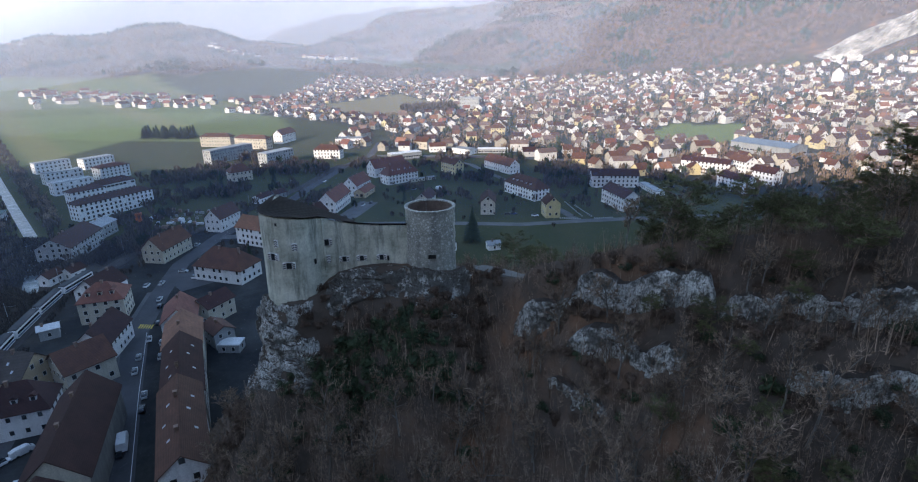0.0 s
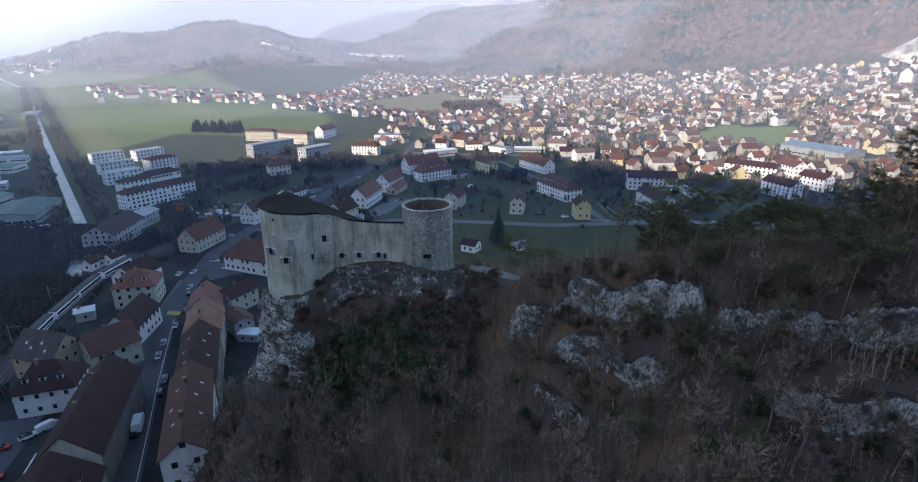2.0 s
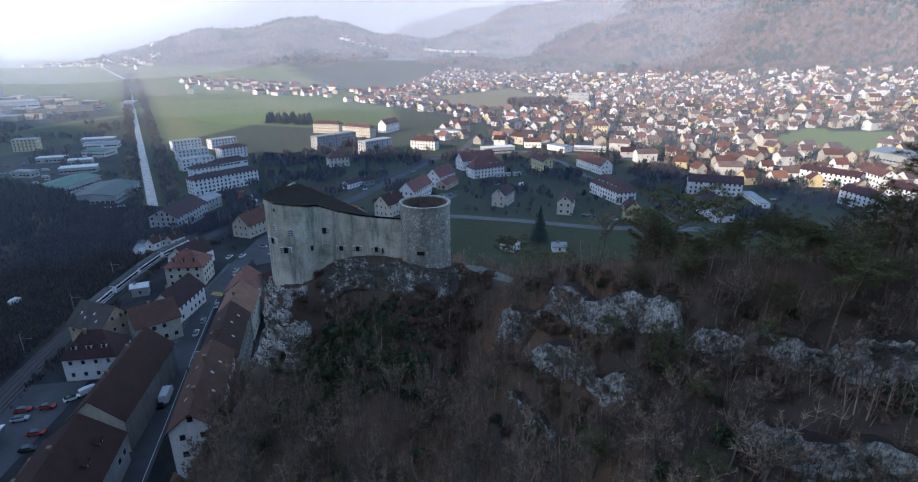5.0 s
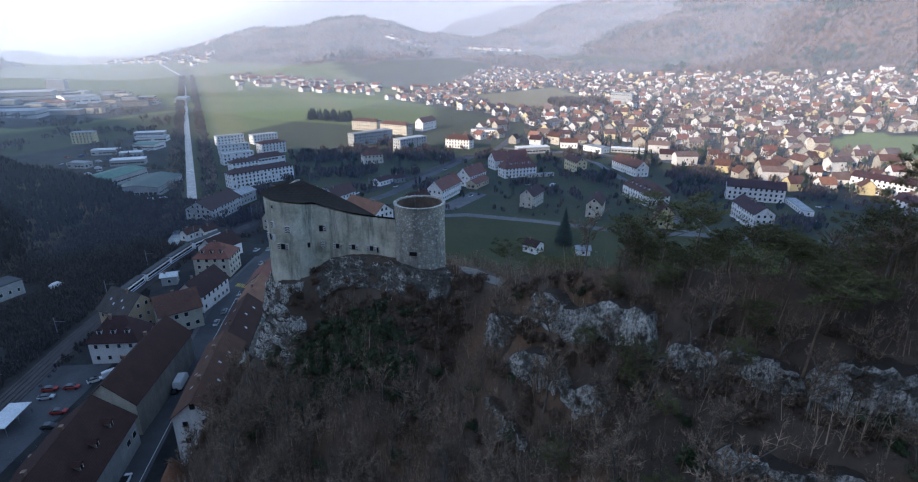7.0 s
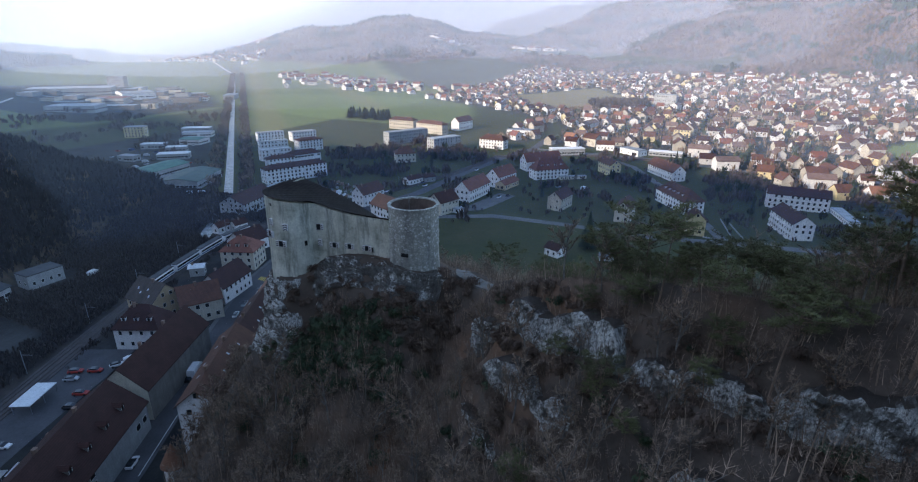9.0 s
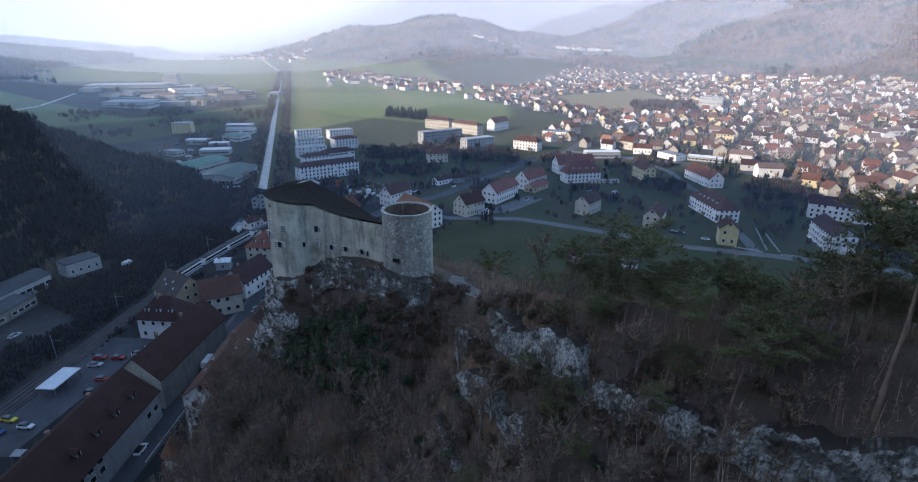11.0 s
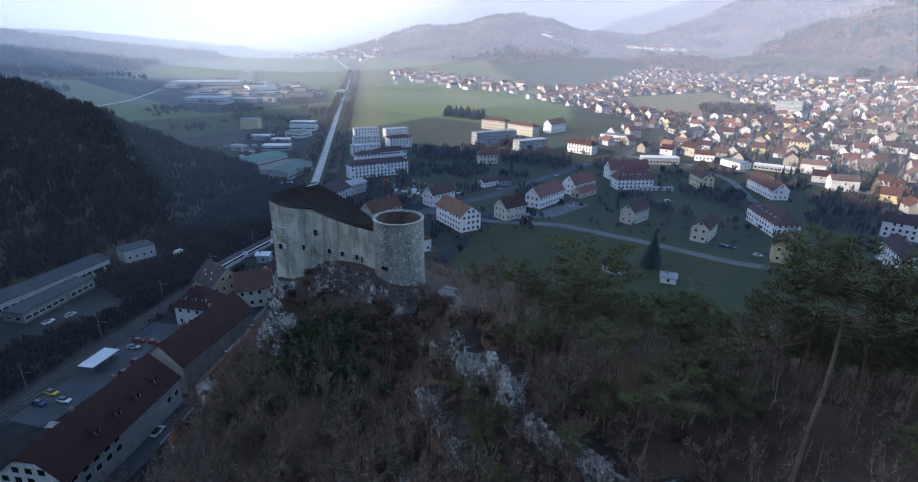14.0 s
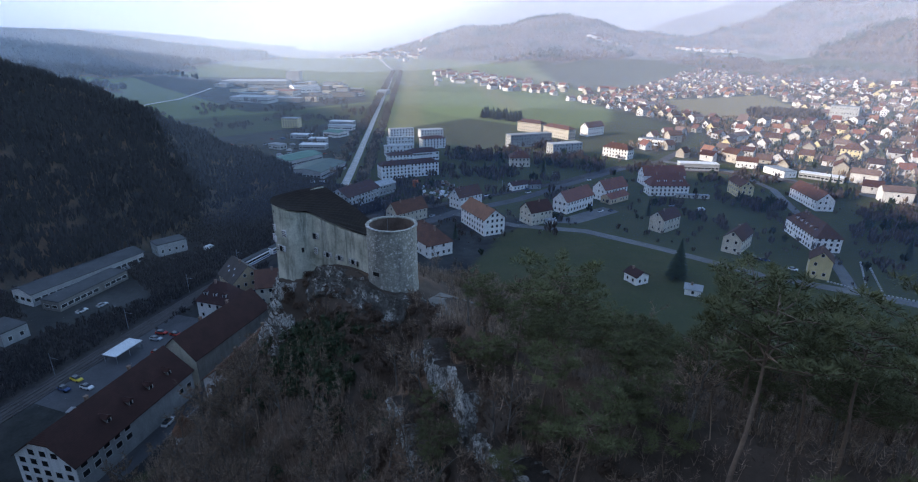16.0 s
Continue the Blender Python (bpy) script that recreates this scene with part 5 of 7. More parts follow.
# ---- the sunlit town ----
def town():
    rng = random.Random(11)
    cells, spots = {}, []
    kinds = []
    for wall, tile, L, W, he, hr, label in ((TOWN_WHITE, TOWN_ROOF, 11, 9, 5.4, 4.0, "white house with a faded brown gable roof"), (TOWN_WHITE, TILE_RED, 10.5, 8.5, 5.2, 4.2, "white house with a red tiled gable roof"), (TOWN_CREAM, TOWN_ROOF, 12, 9.5, 5.8, 3.8, "cream house with a faded brown gable roof"),
                                            (TOWN_WHITE, TILE_ORANGE, 11, 9, 5.4, 4.2, "white house with an orange tiled gable roof"), (TOWN_WHITE, TILE_DARK, 12, 9, 5.6, 3.6, "white house with a dark tiled gable roof"), (TOWN_CREAM, TILE_BROWN, 9.5, 8.5, 5.2, 4.2, "small cream house with a brown steep roof"),
                                            (TOWN_CREAM, TILE_BROWN, 15, 10, 8.0, 4.0, "tall cream house with a brown tiled roof"), (TOWN_WHITE, TOWN_ROOF, 18, 10, 8.0, 3.0, "long white house with a low faded roof"), (LEMON, TILE_BROWN, 11, 9, 5.8, 4.2, "yellow house with a brown tiled gable roof"), (TOWN_WHITE, TILE_BROWN, 8.5, 7.5, 4.4, 3.8, "small white cottage with a brown tiled roof")):
        kinds.append([wall, tile, L, W, he, hr, label, None])
    tries = 0
    while len(spots) < 1000 and tries < 60000:
        tries += 1
        x, y = rng.uniform(-1150, 950), rng.uniform(430, 1750)
        if not bool(in_town(np.array([x]), np.array([y]))[0]):
            continue
        if x > 0.9 * y + 120 or x < -0.95 * y:
            continue
        dens = 0.5 + 0.5 * float(wave(x, y, 85, 4.0))
        gap = 15.5 + 12.0 * dens * rng.random()
        key = (int(x // 30), int(y // 30))
        if any(math.hypot(x - a, y - b) < gap for i in (-1, 0, 1) for j in (-1, 0, 1) for a, b in cells.get((key[0] + i, key[1] + j), ())):
            continue
        if any(math.hypot(x - a, y - b) < r for a, b, r in TAKEN):
            continue
        cells.setdefault(key, []).append((x, y))
        spots.append((math.hypot(x, y), x, y, rng.choice((0, 90)) + 25 * math.sin(x / 170.0) + rng.uniform(-18, 18), rng.randrange(10), rng.uniform(0.72, 1.05)))
    spots.sort()
    # the nearest stand as houses of their own, the far ones are one built-up mass
    far_v, far_f, far_m = [], [], []
    slots = [TOWN_WHITE, TOWN_CREAM, LEMON, TOWN_ROOF, TILE_BROWN, TILE_RED, TILE_ORANGE, TILE_DARK, GLASS]
    for i, (d, x, y, yaw, k, s) in enumerate(spots):
        wall, tile, L, W, he, hr, label, made = kinds[k]
        m = pose(x, y, ground_z(x, y), 0, 0, yaw)
        if i < 255:
            if made is None:
                ob = house(x, y, yaw, L, W, he, hr, "gable", wall, tile, 2, label, windows=False)
                tagged(ob, group="houses of the sunlit town")
                for yw, u, off in ((0, 0, W / 2), (180, 0, W / 2), (90, 0, L / 2)):
                    w = new("window", WIN[False])
                    w.parent = ob
                    w.matrix_basis = Matrix.Rotation(radians(yw), 4, "Z") @ Matrix.Translation((u, -off, he * 0.55))
                kinds[k][7] = ob
            else:
                copy_thing(made, m)
            continue
        for bm, mat in ((body_mesh(L * s, W, he * s, hr, "gable"), wall), (roof_mesh(L * s, W, he * s, hr, "gable"), tile)):
            base = len(far_v)
            bm.verts.index_update()
            far_v += [tuple(m @ v.co) for v in bm.verts]
            for f in bm.faces:
                far_f.append(tuple(base + v.index for v in f.verts))
                far_m.append(slots.index(mat))
            bm.free()
        # windows of the far houses, set a hand's width proud of the walls
        for rot, half, off in ((0, L * s / 2, W / 2), (90, W / 2, L * s / 2), (180, L * s / 2, W / 2), (270, W / 2, L * s / 2)):
            face = m @ Matrix.Rotation(radians(rot), 4, "Z")
            for u in (-0.55, 0.0, 0.55):
                for zz in ((0.9, 3.3) if he < 7 else (0.9, 3.5, 6.0)):
                    if rng.random() < 0.3:
                        continue
                    base = len(far_v)
                    far_v += [tuple(face @ Vector((u * half + dx, -off - 0.1, zz * s + dz))) for dx, dz in ((-0.55, 0), (0.55, 0), (0.55, 1.3), (-0.55, 1.3))]
                    far_f.append((base, base + 1, base + 2, base + 3))
                    far_m.append(8)
    ob = raw("far_town_houses", far_v, far_f, slots)
    ob.data.polygons.foreach_set("material_index", far_m)
    tagged(ob, "crowd of white houses with brown roofs on the sunny slope", "houses", kind="stuff")
    # scattered village further up the valley, and a hamlet on the hill
    vv, vf, vm = [], [], []
    for n, cx, cy, sx, sy in ((110, -1980, 1743, 360, 110), (110, -1700, 1400, 330, 70), (26, -1640, 1660, 120, 60), (46, -640, 1010, 230, 70), (30, -860, 1130, 200, 60), (22, -840, 1750, 70, 25), (18, -560, 1830, 90, 25)):
        for _ in range(n):
            x, y = rng.gauss(cx, sx * 0.5), rng.gauss(cy, sy * 0.5)
            L, W, he, hr = rng.uniform(11, 22), rng.uniform(9, 13), rng.uniform(5, 9), rng.uniform(3.5, 5)
            m = pose(x, y, ground_z(x, y), 0, 0, rng.uniform(0, 180))
            for bm, mat in ((body_mesh(L, W, he, hr, "gable"), rng.choice((TOWN_WHITE, TOWN_WHITE, TOWN_CREAM))), (roof_mesh(L, W, he, hr, "gable"), rng.choice((TILE_BROWN, TILE_RED)))):
                base = len(vv)
                bm.verts.index_update()
                vv += [tuple(m @ v.co) for v in bm.verts]
                for f in bm.faces:
                    vf.append(tuple(base + v.index for v in f.verts))
                    vm.append(slots.index(mat))
                bm.free()
    ob = raw("far_village_houses", vv, vf, slots)
    ob.data.polygons.foreach_set("material_index", vm)
    tagged(ob, "tiny white houses of a distant village in the mist", "houses", kind="stuff")


TAKEN = [(4, 640, 20), (-41, 904, 26), (-58, 546, 18), (-29, 536, 18), (0, 540, 24), (246, 791, 26), (547, 924, 35), (-160, 593, 25), (-238, 600, 22), (259, 523, 45), (-388, 619, 40)]


def church(x, y, yaw, L, W, he, tower_h, wall, tile, spire, label, red=False):
    z = ground_z(x, y)
    ob = thing("church", x, y, z, yaw, label, "church")
    part("nave", body_mesh(L, W, he, W * 0.55, "gable"), wall, ob)
    part("roof", roof_mesh(L, W, he, W * 0.55, "gable"), tile, ob)
    bm = bmesh.new()
    box(bm, L / 2 - 1, -3.2, -2, L / 2 + 5.4, 3.2, tower_h)
    tw = part("tower", bm, wall, ob)
    bm = bmesh.new()
    bmesh.ops.create_cone(bm, segments=4, radius1=4.9, radius2=0.05, depth=spire, cap_ends=True, matrix=Matrix.Translation((L / 2 + 2.2, 0, tower_h + spire / 2)) @ Matrix.Rotation(radians(45), 4, "Z"))
    part("spire", bm, tile, ob)
    for k in (-1, 1):
        for i in range(4):
            bm = bmesh.new()
            u = -L / 2 + (i + 0.7) * L / 4.6
            box(bm, u - 0.7, k * W / 2 - 0.06, he * 0.3, u + 0.7, k * W / 2 + 0.06, he * 0.85)
            part("window", bm, GLASS, ob)


town()
church(246, 791, 60, 24, 13, 9, 17, CREAM, TILE_RED, 15, "cream church with a pointed red spire in the town")
church(547, 924, 50, 32, 15, 12, 24, WHITE, TILE_BROWN, 14, "large white church with a tall tower in the town")


# ---- trees ----
def tube(vs, fs, a, b, ra, rb, n=4):
    d = (b - a).normalized()
    s = d.orthogonal().normalized()
    t = d.cross(s)
    k = len(vs)
    for p, r in ((a, ra), (b, rb)):
        for i in range(n):
            w = i * math.tau / n
            vs.append(tuple(p + (s * math.cos(w) + t * math.sin(w)) * r))
    fs += [(k + i, k + (i + 1) % n, k + n + (i + 1) % n, k + n + i) for i in range(n)]


def bent(rng, d, amount):
    return (d + Vector((rng.uniform(-1, 1), rng.uniform(-1, 1), rng.uniform(-0.5, 0.8))) * amount).normalized()


def bare_tree_meshes(seed, h):
    """Leafless tree: trunk with limbs, and a crown of branches and fine twigs."""
    rng = random.Random(seed)
    tv, tf, cv, cf = [], [], [], []

    def grow(p, d, ln, r, level):
        if level == 3:
            for _ in range(6):
                e = p + bent(rng, d, 0.9) * ln * rng.uniform(0.5, 1.1)
                s = Vector((rng.uniform(-1, 1), rng.uniform(-1, 1), rng.uniform(-1, 1))) * 0.048
                k = len(cv)
                cv.extend((tuple(p - s), tuple(p + s), tuple(e)))
                cf.append((k, k + 1, k + 2))
            return
        segs = 3 if level == 0 else 2
        pts, dirs = [p], [d]
        for _ in range(segs):
            d = bent(rng, d, 0.12 + 0.1 * level)
            p = p + d * ln / segs
            pts.append(p)
            dirs.append(d)
        vs, fs = (tv, tf) if level < 2 else (cv, cf)
        for i in range(segs):
            tube(vs, fs, pts[i], pts[i + 1], r * (1 - 0.6 * i / segs), r * (1 - 0.6 * (i + 1) / segs), (6, 4, 3)[level])
        for _ in range((9, 6, 5)[level]):
            k = rng.uniform(0.35 if level == 0 else 0.25, 1.0) * segs
            i = min(int(k), segs - 1)
            q = pts[i].lerp(pts[i + 1], k - i)
            grow(q, bent(rng, dirs[i + 1], 0.95), ln * rng.uniform(0.35, 0.55), r * 0.38, level + 1)

    grow(Vector((0, 0, -0.6)), Vector((0, 0, 1)), h * 0.72, h * 0.016, 0)
    return (tv, tf), (cv, cf)


def pine_meshes(seed, h, flat, low=0.5, n=20):
    """Scots pine: tall bare trunk, crooked limbs, flat tiers of needle tufts."""
    rng = random.Random(seed)
    tv, tf, cv, cf = [], [], [], []
    p, d = Vector((0, 0, -0.6)), Vector((rng.uniform(-0.1, 0.1), rng.uniform(-0.1, 0.1), 1)).normalized()
    pts = [p]
    for _ in range(6):
        d = bent(rng, d, 0.07)
        p = p + d * (h * 0.95) / 6
        pts.append(p)
    r0 = h * 0.013
    for i in range(6):
        tube(tv, tf, pts[i], pts[i + 1], r0 * (1 - 0.13 * i), r0 * (1 - 0.13 * (i + 1)), 7)

    def tuft(c, size):
        for _ in range(54):
            a, e = rng.uniform(0, math.tau), rng.uniform(-0.35, 0.8)
            v = Vector((math.cos(a) * math.cos(e), math.sin(a) * math.cos(e), math.sin(e) * 0.75))
            q = c + v * size * rng.uniform(0.15, 0.75)
            tip = q + (v + Vector((rng.uniform(-0.6, 0.6), rng.uniform(-0.6, 0.6), rng.uniform(-0.1, 0.7)))).normalized() * size * rng.uniform(0.3, 0.5)
            s = v.cross(Vector((rng.uniform(-1, 1), rng.uniform(-1, 1), 1))).normalized() * size * 0.068
            k = len(cv)
            cv.extend((tuple(q - s), tuple(q + s), tuple(tip + s * 0.4)))
            cf.append((k, k + 1, k + 2))

    for j in range(n):
        f = low + (1 - low) * (j + rng.random()) / n
        k = f * 6
        i = min(int(k), 5)
        q = pts[i].lerp(pts[i + 1], k - i)
        a = j * 2.4 + rng.uniform(-0.5, 0.5)
        reach = min(h, 15.0) * rng.uniform(0.2, 0.42) * (1.15 - 0.75 * abs(f - 0.72) * 2) * flat
        mid = q + Vector((math.cos(a), math.sin(a), rng.uniform(0.05, 0.6))) * reach * 0.55
        end = mid + Vector((math.cos(a + 0.3), math.sin(a + 0.3), rng.uniform(0.1, 0.7))) * reach * 0.5
        tube(tv, tf, q, mid, r0 * 0.32, r0 * 0.22, 4)
        tube(tv, tf, mid, end, r0 * 0.22, r0 * 0.08, 4)
        for c, s in ((mid, 0.8), (mid.lerp(end, 0.5), 1.0), (mid.lerp(end, 0.75), 0.9), (end, 1.0)):
            tuft(c + Vector((rng.uniform(-0.4, 0.4), rng.uniform(-0.4, 0.4), rng.uniform(0, 0.3))), s * min(h, 15.0) * 0.085)
    tuft(pts[-1], min(h, 15.0) * 0.1)
    # dead stubs on the bare trunk
    for _ in range(9):
        k = rng.uniform(0.25, low) * 6
        q = pts[int(k)].lerp(pts[int(k) + 1], k - int(k))
        a = rng.uniform(0, math.tau)
        tube(tv, tf, q, q + Vector((math.cos(a), math.sin(a), rng.uniform(-0.1, 0.5))) * rng.uniform(0.6, 2.2), 0.045, 0.012, 3)
    return (tv, tf), (cv, cf)


def spruce_meshes(seed, h):
    rng = random.Random(seed)
    tv, tf, cv, cf = [], [], [], []
    tube(tv, tf, Vector((0, 0, -0.6)), Vector((0, 0, h)), h * 0.016, 0.03, 6)
    for _ in range(760):
        f = rng.random() ** 0.8
        z = h * (0.06 + 0.94 * f)
        r = h * 0.19 * (1.03 - f) * rng.uniform(0.55, 1.1)
        a = rng.uniform(0, math.tau)
        o = Vector((math.cos(a), math.sin(a), 0))
        s = Vector((-math.sin(a), math.cos(a), 0)) * (0.03 * h * (1.1 - f))
        p = Vector((0, 0, z + 0.03 * h)) + o * r * 0.3
        e = Vector((0, 0, z - 0.02 * h)) + o * r
        k = len(cv)
        cv.extend((tuple(p - s * 0.4), tuple(e - s), tuple(e + s), tuple(p + s * 0.4)))
        cf.append((k, k + 1, k + 2, k + 3))
    return (tv, tf), (cv, cf)


def bush_mesh(seed, size):
    rng = random.Random(seed)
    cv, cf = [], []
    lumps = [(Vector((rng.uniform(-0.6, 0.6), rng.uniform(-0.6, 0.6), rng.uniform(0.15, 0.9))) * size, rng.uniform(0.35, 0.6) * size) for _ in range(7)]
    for _ in range(520):
        c, r = rng.choice(lumps)
        v = Vector((rng.gauss(0, 1), rng.gauss(0, 1), rng.gauss(0, 0.8))).normalized()
        p = c + v * r * rng.uniform(0.6, 1.0)
        s = v.orthogonal().normalized() * size * 0.07
        t = v.cross(s).normalized() * size * 0.09 + v * size * 0.04
        k = len(cv)
        cv.extend((tuple(p - s), tuple(p + t * 0.9), tuple(p + s), tuple(p - t)))
        cf.append((k, k + 1, k + 2, k + 3))
    return cv, cf


def tree_kind(name, label, bark, leaf, meshes):
    def make(x, y, z, yaw, s, label2=None):
        ob = thing(name, x, y, z, yaw, label2 or label, "tree", kind="")
        ob.scale = (s, s, s)
        (tv, tf), (cv, cf) = meshes
        if "trunk" not in cache:
            cache["trunk"] = raw("trunk", tv, tf, bark, ob, "", True)
            cache["crown"] = raw("crown", cv, cf, leaf, ob)
        else:
            for key in ("trunk", "crown"):
                o = new(key, cache[key].data)
                o.parent = ob
        return ob

    cache = {}
    return make


BARES = [tree_kind("bare_tree", "leafless grey-brown broadleaf tree on the wooded slope", BARK, TWIG, bare_tree_meshes(20 + i, 10 + i)) for i in range(4)]
PINES = [tree_kind("pine_tree", "tall pine with a bare trunk and flat dark green crown", PINE_BARK, NEEDLES, pine_meshes(40 + i, 13, (0.85, 1.05, 0.8, 0.95)[i], 0.58)) for i in range(4)]
TALL_PINES = [tree_kind("pine_tree", "tall old pine with a long bare trunk and dead branch stubs", PINE_BARK, NEEDLES, pine_meshes(47 + i, 23.5, 1.0, 0.76, 24)) for i in range(2)]
SPRUCES = [tree_kind("spruce_tree", "dark green spruce with drooping branches", BARK, SPRUCE, spruce_meshes(60 + i, 13)) for i in range(2)]
BUSH = [bush_mesh(80 + i, 1.6) for i in range(3)]


def plant_ridge():
    rng = random.Random(5)
    # pines whose crowns stand out over the ridge
    for x, y, s, k in ((34.5, 92.5, 1.12, 1), (31, 97, 0.95, 3), (64, 80, 0.95, 2), (57.5, 79.5, 0.7, 1), (70, 82, 1.0, 1), (79, 88, 0.95, 3), (90, 84, 1.1, 0), (98, 92, 1.1, 2), (30, 84, 0.6, 2), (56, 86, 0.55, 3), (47, 88, 0.55, 0)):
        PINES[k](x, y, ground_z(x, y), rng.uniform(0, 360), s)
    for x, y, s, k in ((50, 71.2, 0.6, 1), (44, 74, 0.5, 0), (38, 79, 0.46, 1), (61, 72.3, 0.82, 0), (60, 78.5, 0.6, 1), (66.5, 76.5, 0.52, 0)):
        TALL_PINES[k](x, y, ground_z(x, y), rng.uniform(0, 360), s)
    n = 0
    while n < 34:
        x, y = rng.uniform(26, 80), rng.uniform(52, 84)
        d, zc, side, al = crest_near(np.array([x]), np.array([y]))
        if side[0] > 0 or near_line(np.array([x]), np.array([y]), CLIFFS[3][0])[0] < 4 or near_line(np.array([x]), np.array([y]), CLIFFS[4][0])[0] < 4:
            continue
        PINES[rng.randrange(4)](x, y, ground_z(x, y), rng.uniform(0, 360), rng.uniform(0.3, 0.52), "young green pine among the leafless trees")
        n += 1
    # mixed wood on the shaded back of the ridge beside the tower
    n = 0
    while n < 46:
        x, y = rng.uniform(2, 48), rng.uniform(108, 165)
        if near_line(np.array([x]), np.array([y]), CASTLE_PATH)[0] < 4:
            continue
        if n % 3:
            BARES[rng.randrange(4)](x, y, ground_z(x, y), rng.uniform(0, 360), rng.uniform(0.65, 0.95))
        else:
            PINES[rng.randrange(4)](x, y, ground_z(x, y), rng.uniform(0, 360), rng.uniform(0.6, 0.85))
        n += 1
    n = 0
    while n < 95:
        x, y = rng.uniform(14, 150), rng.uniform(60, 165)
        d, zc, side, al = crest_near(np.array([x]), np.array([y]))
        if side[0] < -14 or d[0] > 80 or (x < 30 and d[0] < 12):
            continue
        PINES[rng.randrange(4)](x, y, ground_z(x, y), rng.uniform(0, 360), rng.uniform(0.4, 0.62) if 38 < x < 72 and y < 115 else rng.uniform(0.45, 0.85))
        n += 1
    n = 0
    while n < 78:
        x, y = (rng.uniform(30, 100), rng.uniform(72, 125)) if n < 34 else (rng.uniform(30, 74), rng.uniform(78, 104))
        d, zc, side, al = crest_near(np.array([x]), np.array([y]))
        if side[0] < -9 or d[0] > 42:
            continue
        PINES[rng.randrange(4)](x, y, ground_z(x, y), rng.uniform(0, 360), rng.uniform(0.34, 0.56))
        n += 1
    n = 0
    while n < 300:
        x, y = (rng.uniform(-52, 120), rng.uniform(28, 180)) if n < 170 else (rng.uniform(-40, 80), rng.uniform(40, 92))
        d, zc, side, al = crest_near(np.array([x]), np.array([y]))
        z = ground_z(x, y)
        if z < 2 or d[0] > 75 or (side[0] >= 0 and rng.random() < 0.55):
            continue
        if -50 < x < -2 and 88.5 < y < 118 or (x < -30 and al[0] < 0.1 and d[0] < 9):
            continue
        s = rng.uniform(0.45, 0.85) if d[0] < 18 and side[0] < 0 else rng.uniform(0.7, 1.2) if side[0] < 0 else rng.uniform(0.4, 0.75)
        if -50 < x < 6 and side[0] < 0 and d[0] < 16:
            s *= 0.55
        BARES[rng.randrange(4)](x, y, z, rng.uniform(0, 360), s)
        n += 1
    # ivy and evergreen shrubs
    spots = [(-27, 91, 1.5), (-24, 90, 1.6), (-29, 88.5, 1.4), (-20, 91, 1.3), (-31.5, 90.2, 1.2), (-17, 88, 1.4), (-8, 94.5, 1.1), (-14, 94.6, 1.0), (-25, 86, 1.7), (-33, 87, 1.3), (-21, 86, 1.5)]
    spots += [(-30 + 26 * rng.random(), 82 + 10 * rng.random(), rng.uniform(0.7, 1.4)) for _ in range(46)]
    spots += [(-40 + 10 * rng.random(), 82 + 7 * rng.random(), rng.uniform(0.5, 1.0)) for _ in range(10)]
    spots += [(-34 + 25 * rng.random(), 85 + 8 * rng.random(), rng.uniform(0.9, 1.7)) for _ in range(40)]
    while len(spots) < 230:
        x, y = rng.uniform(-50, 100), rng.uniform(40, 110)
        d, zc, side, al = crest_near(np.array([x]), np.array([y]))
        if side[0] < 2 and d[0] > 2 and d[0] < 50 and not (-50 < x < -2 and y > 89):
            spots.append((x, y, rng.uniform(0.4, 1.5)))
    datas = []
    for x, y, s in spots:
        i = rng.randrange(3)
        while len(datas) <= i:
            cv, cf = BUSH[len(datas)]
            me = bpy.data.meshes.new("evergreen_shrub")
            me.from_pydata(cv, [], cf)
            me.materials.append(IVY)
            datas.append(me)
        ob = new("evergreen_shrub", datas[i])
        ob.matrix_world = pose(x, y, ground_z(x, y) - 0.3, 0, 0, rng.uniform(0, 360)) @ Matrix.Diagonal((s, s, s, 1))
        tagged(ob, "ivy-green shrub on the rocky slope", "shrub", "shrubs on the cliff")
    # leafless brown shrubs: under the curtain wall, on the keep's ledges and before the street's gables
    brown = [(-33 + 25 * rng.random(), 92.5 + 4.6 * rng.random(), rng.uniform(0.4, 0.85)) for _ in range(70)]
    brown += [(-12 + 12 * rng.random(), 91 + 6 * rng.random(), rng.uniform(0.6, 1.3)) for _ in range(34)]
    brown += [(-5 + 9 * rng.random(), 96 + 7 * rng.random(), rng.uniform(0.6, 1.2)) for _ in range(22)]
    brown += [(-36.5 + 4 * rng.random(), 91 + 2.5 * rng.random(), rng.uniform(0.5, 0.9)) for _ in range(9)]
    brown += [(-55 + 9 * rng.random(), 74 + 18 * rng.random(), rng.uniform(0.9, 1.8)) for _ in range(24)]
    # scrub along the feet and tops of the cliff bands
    for (line, tall, _, _), n in zip(CLIFFS, (52, 30, 26, 34, 34, 14)):
        for k in range(n):
            u = rng.uniform(0, len(line) - 1.001)
            i = int(u)
            back = rng.uniform(-3.0, -0.5) if k % 2 else rng.uniform(1.0, 4.0)
            brown.append((line[i][0] + (line[i + 1][0] - line[i][0]) * (u - i) + back * 0.45, line[i][1] + (line[i + 1][1] - line[i][1]) * (u - i) + back * 0.9, rng.uniform(0.4, 1.0)))
    datas = []
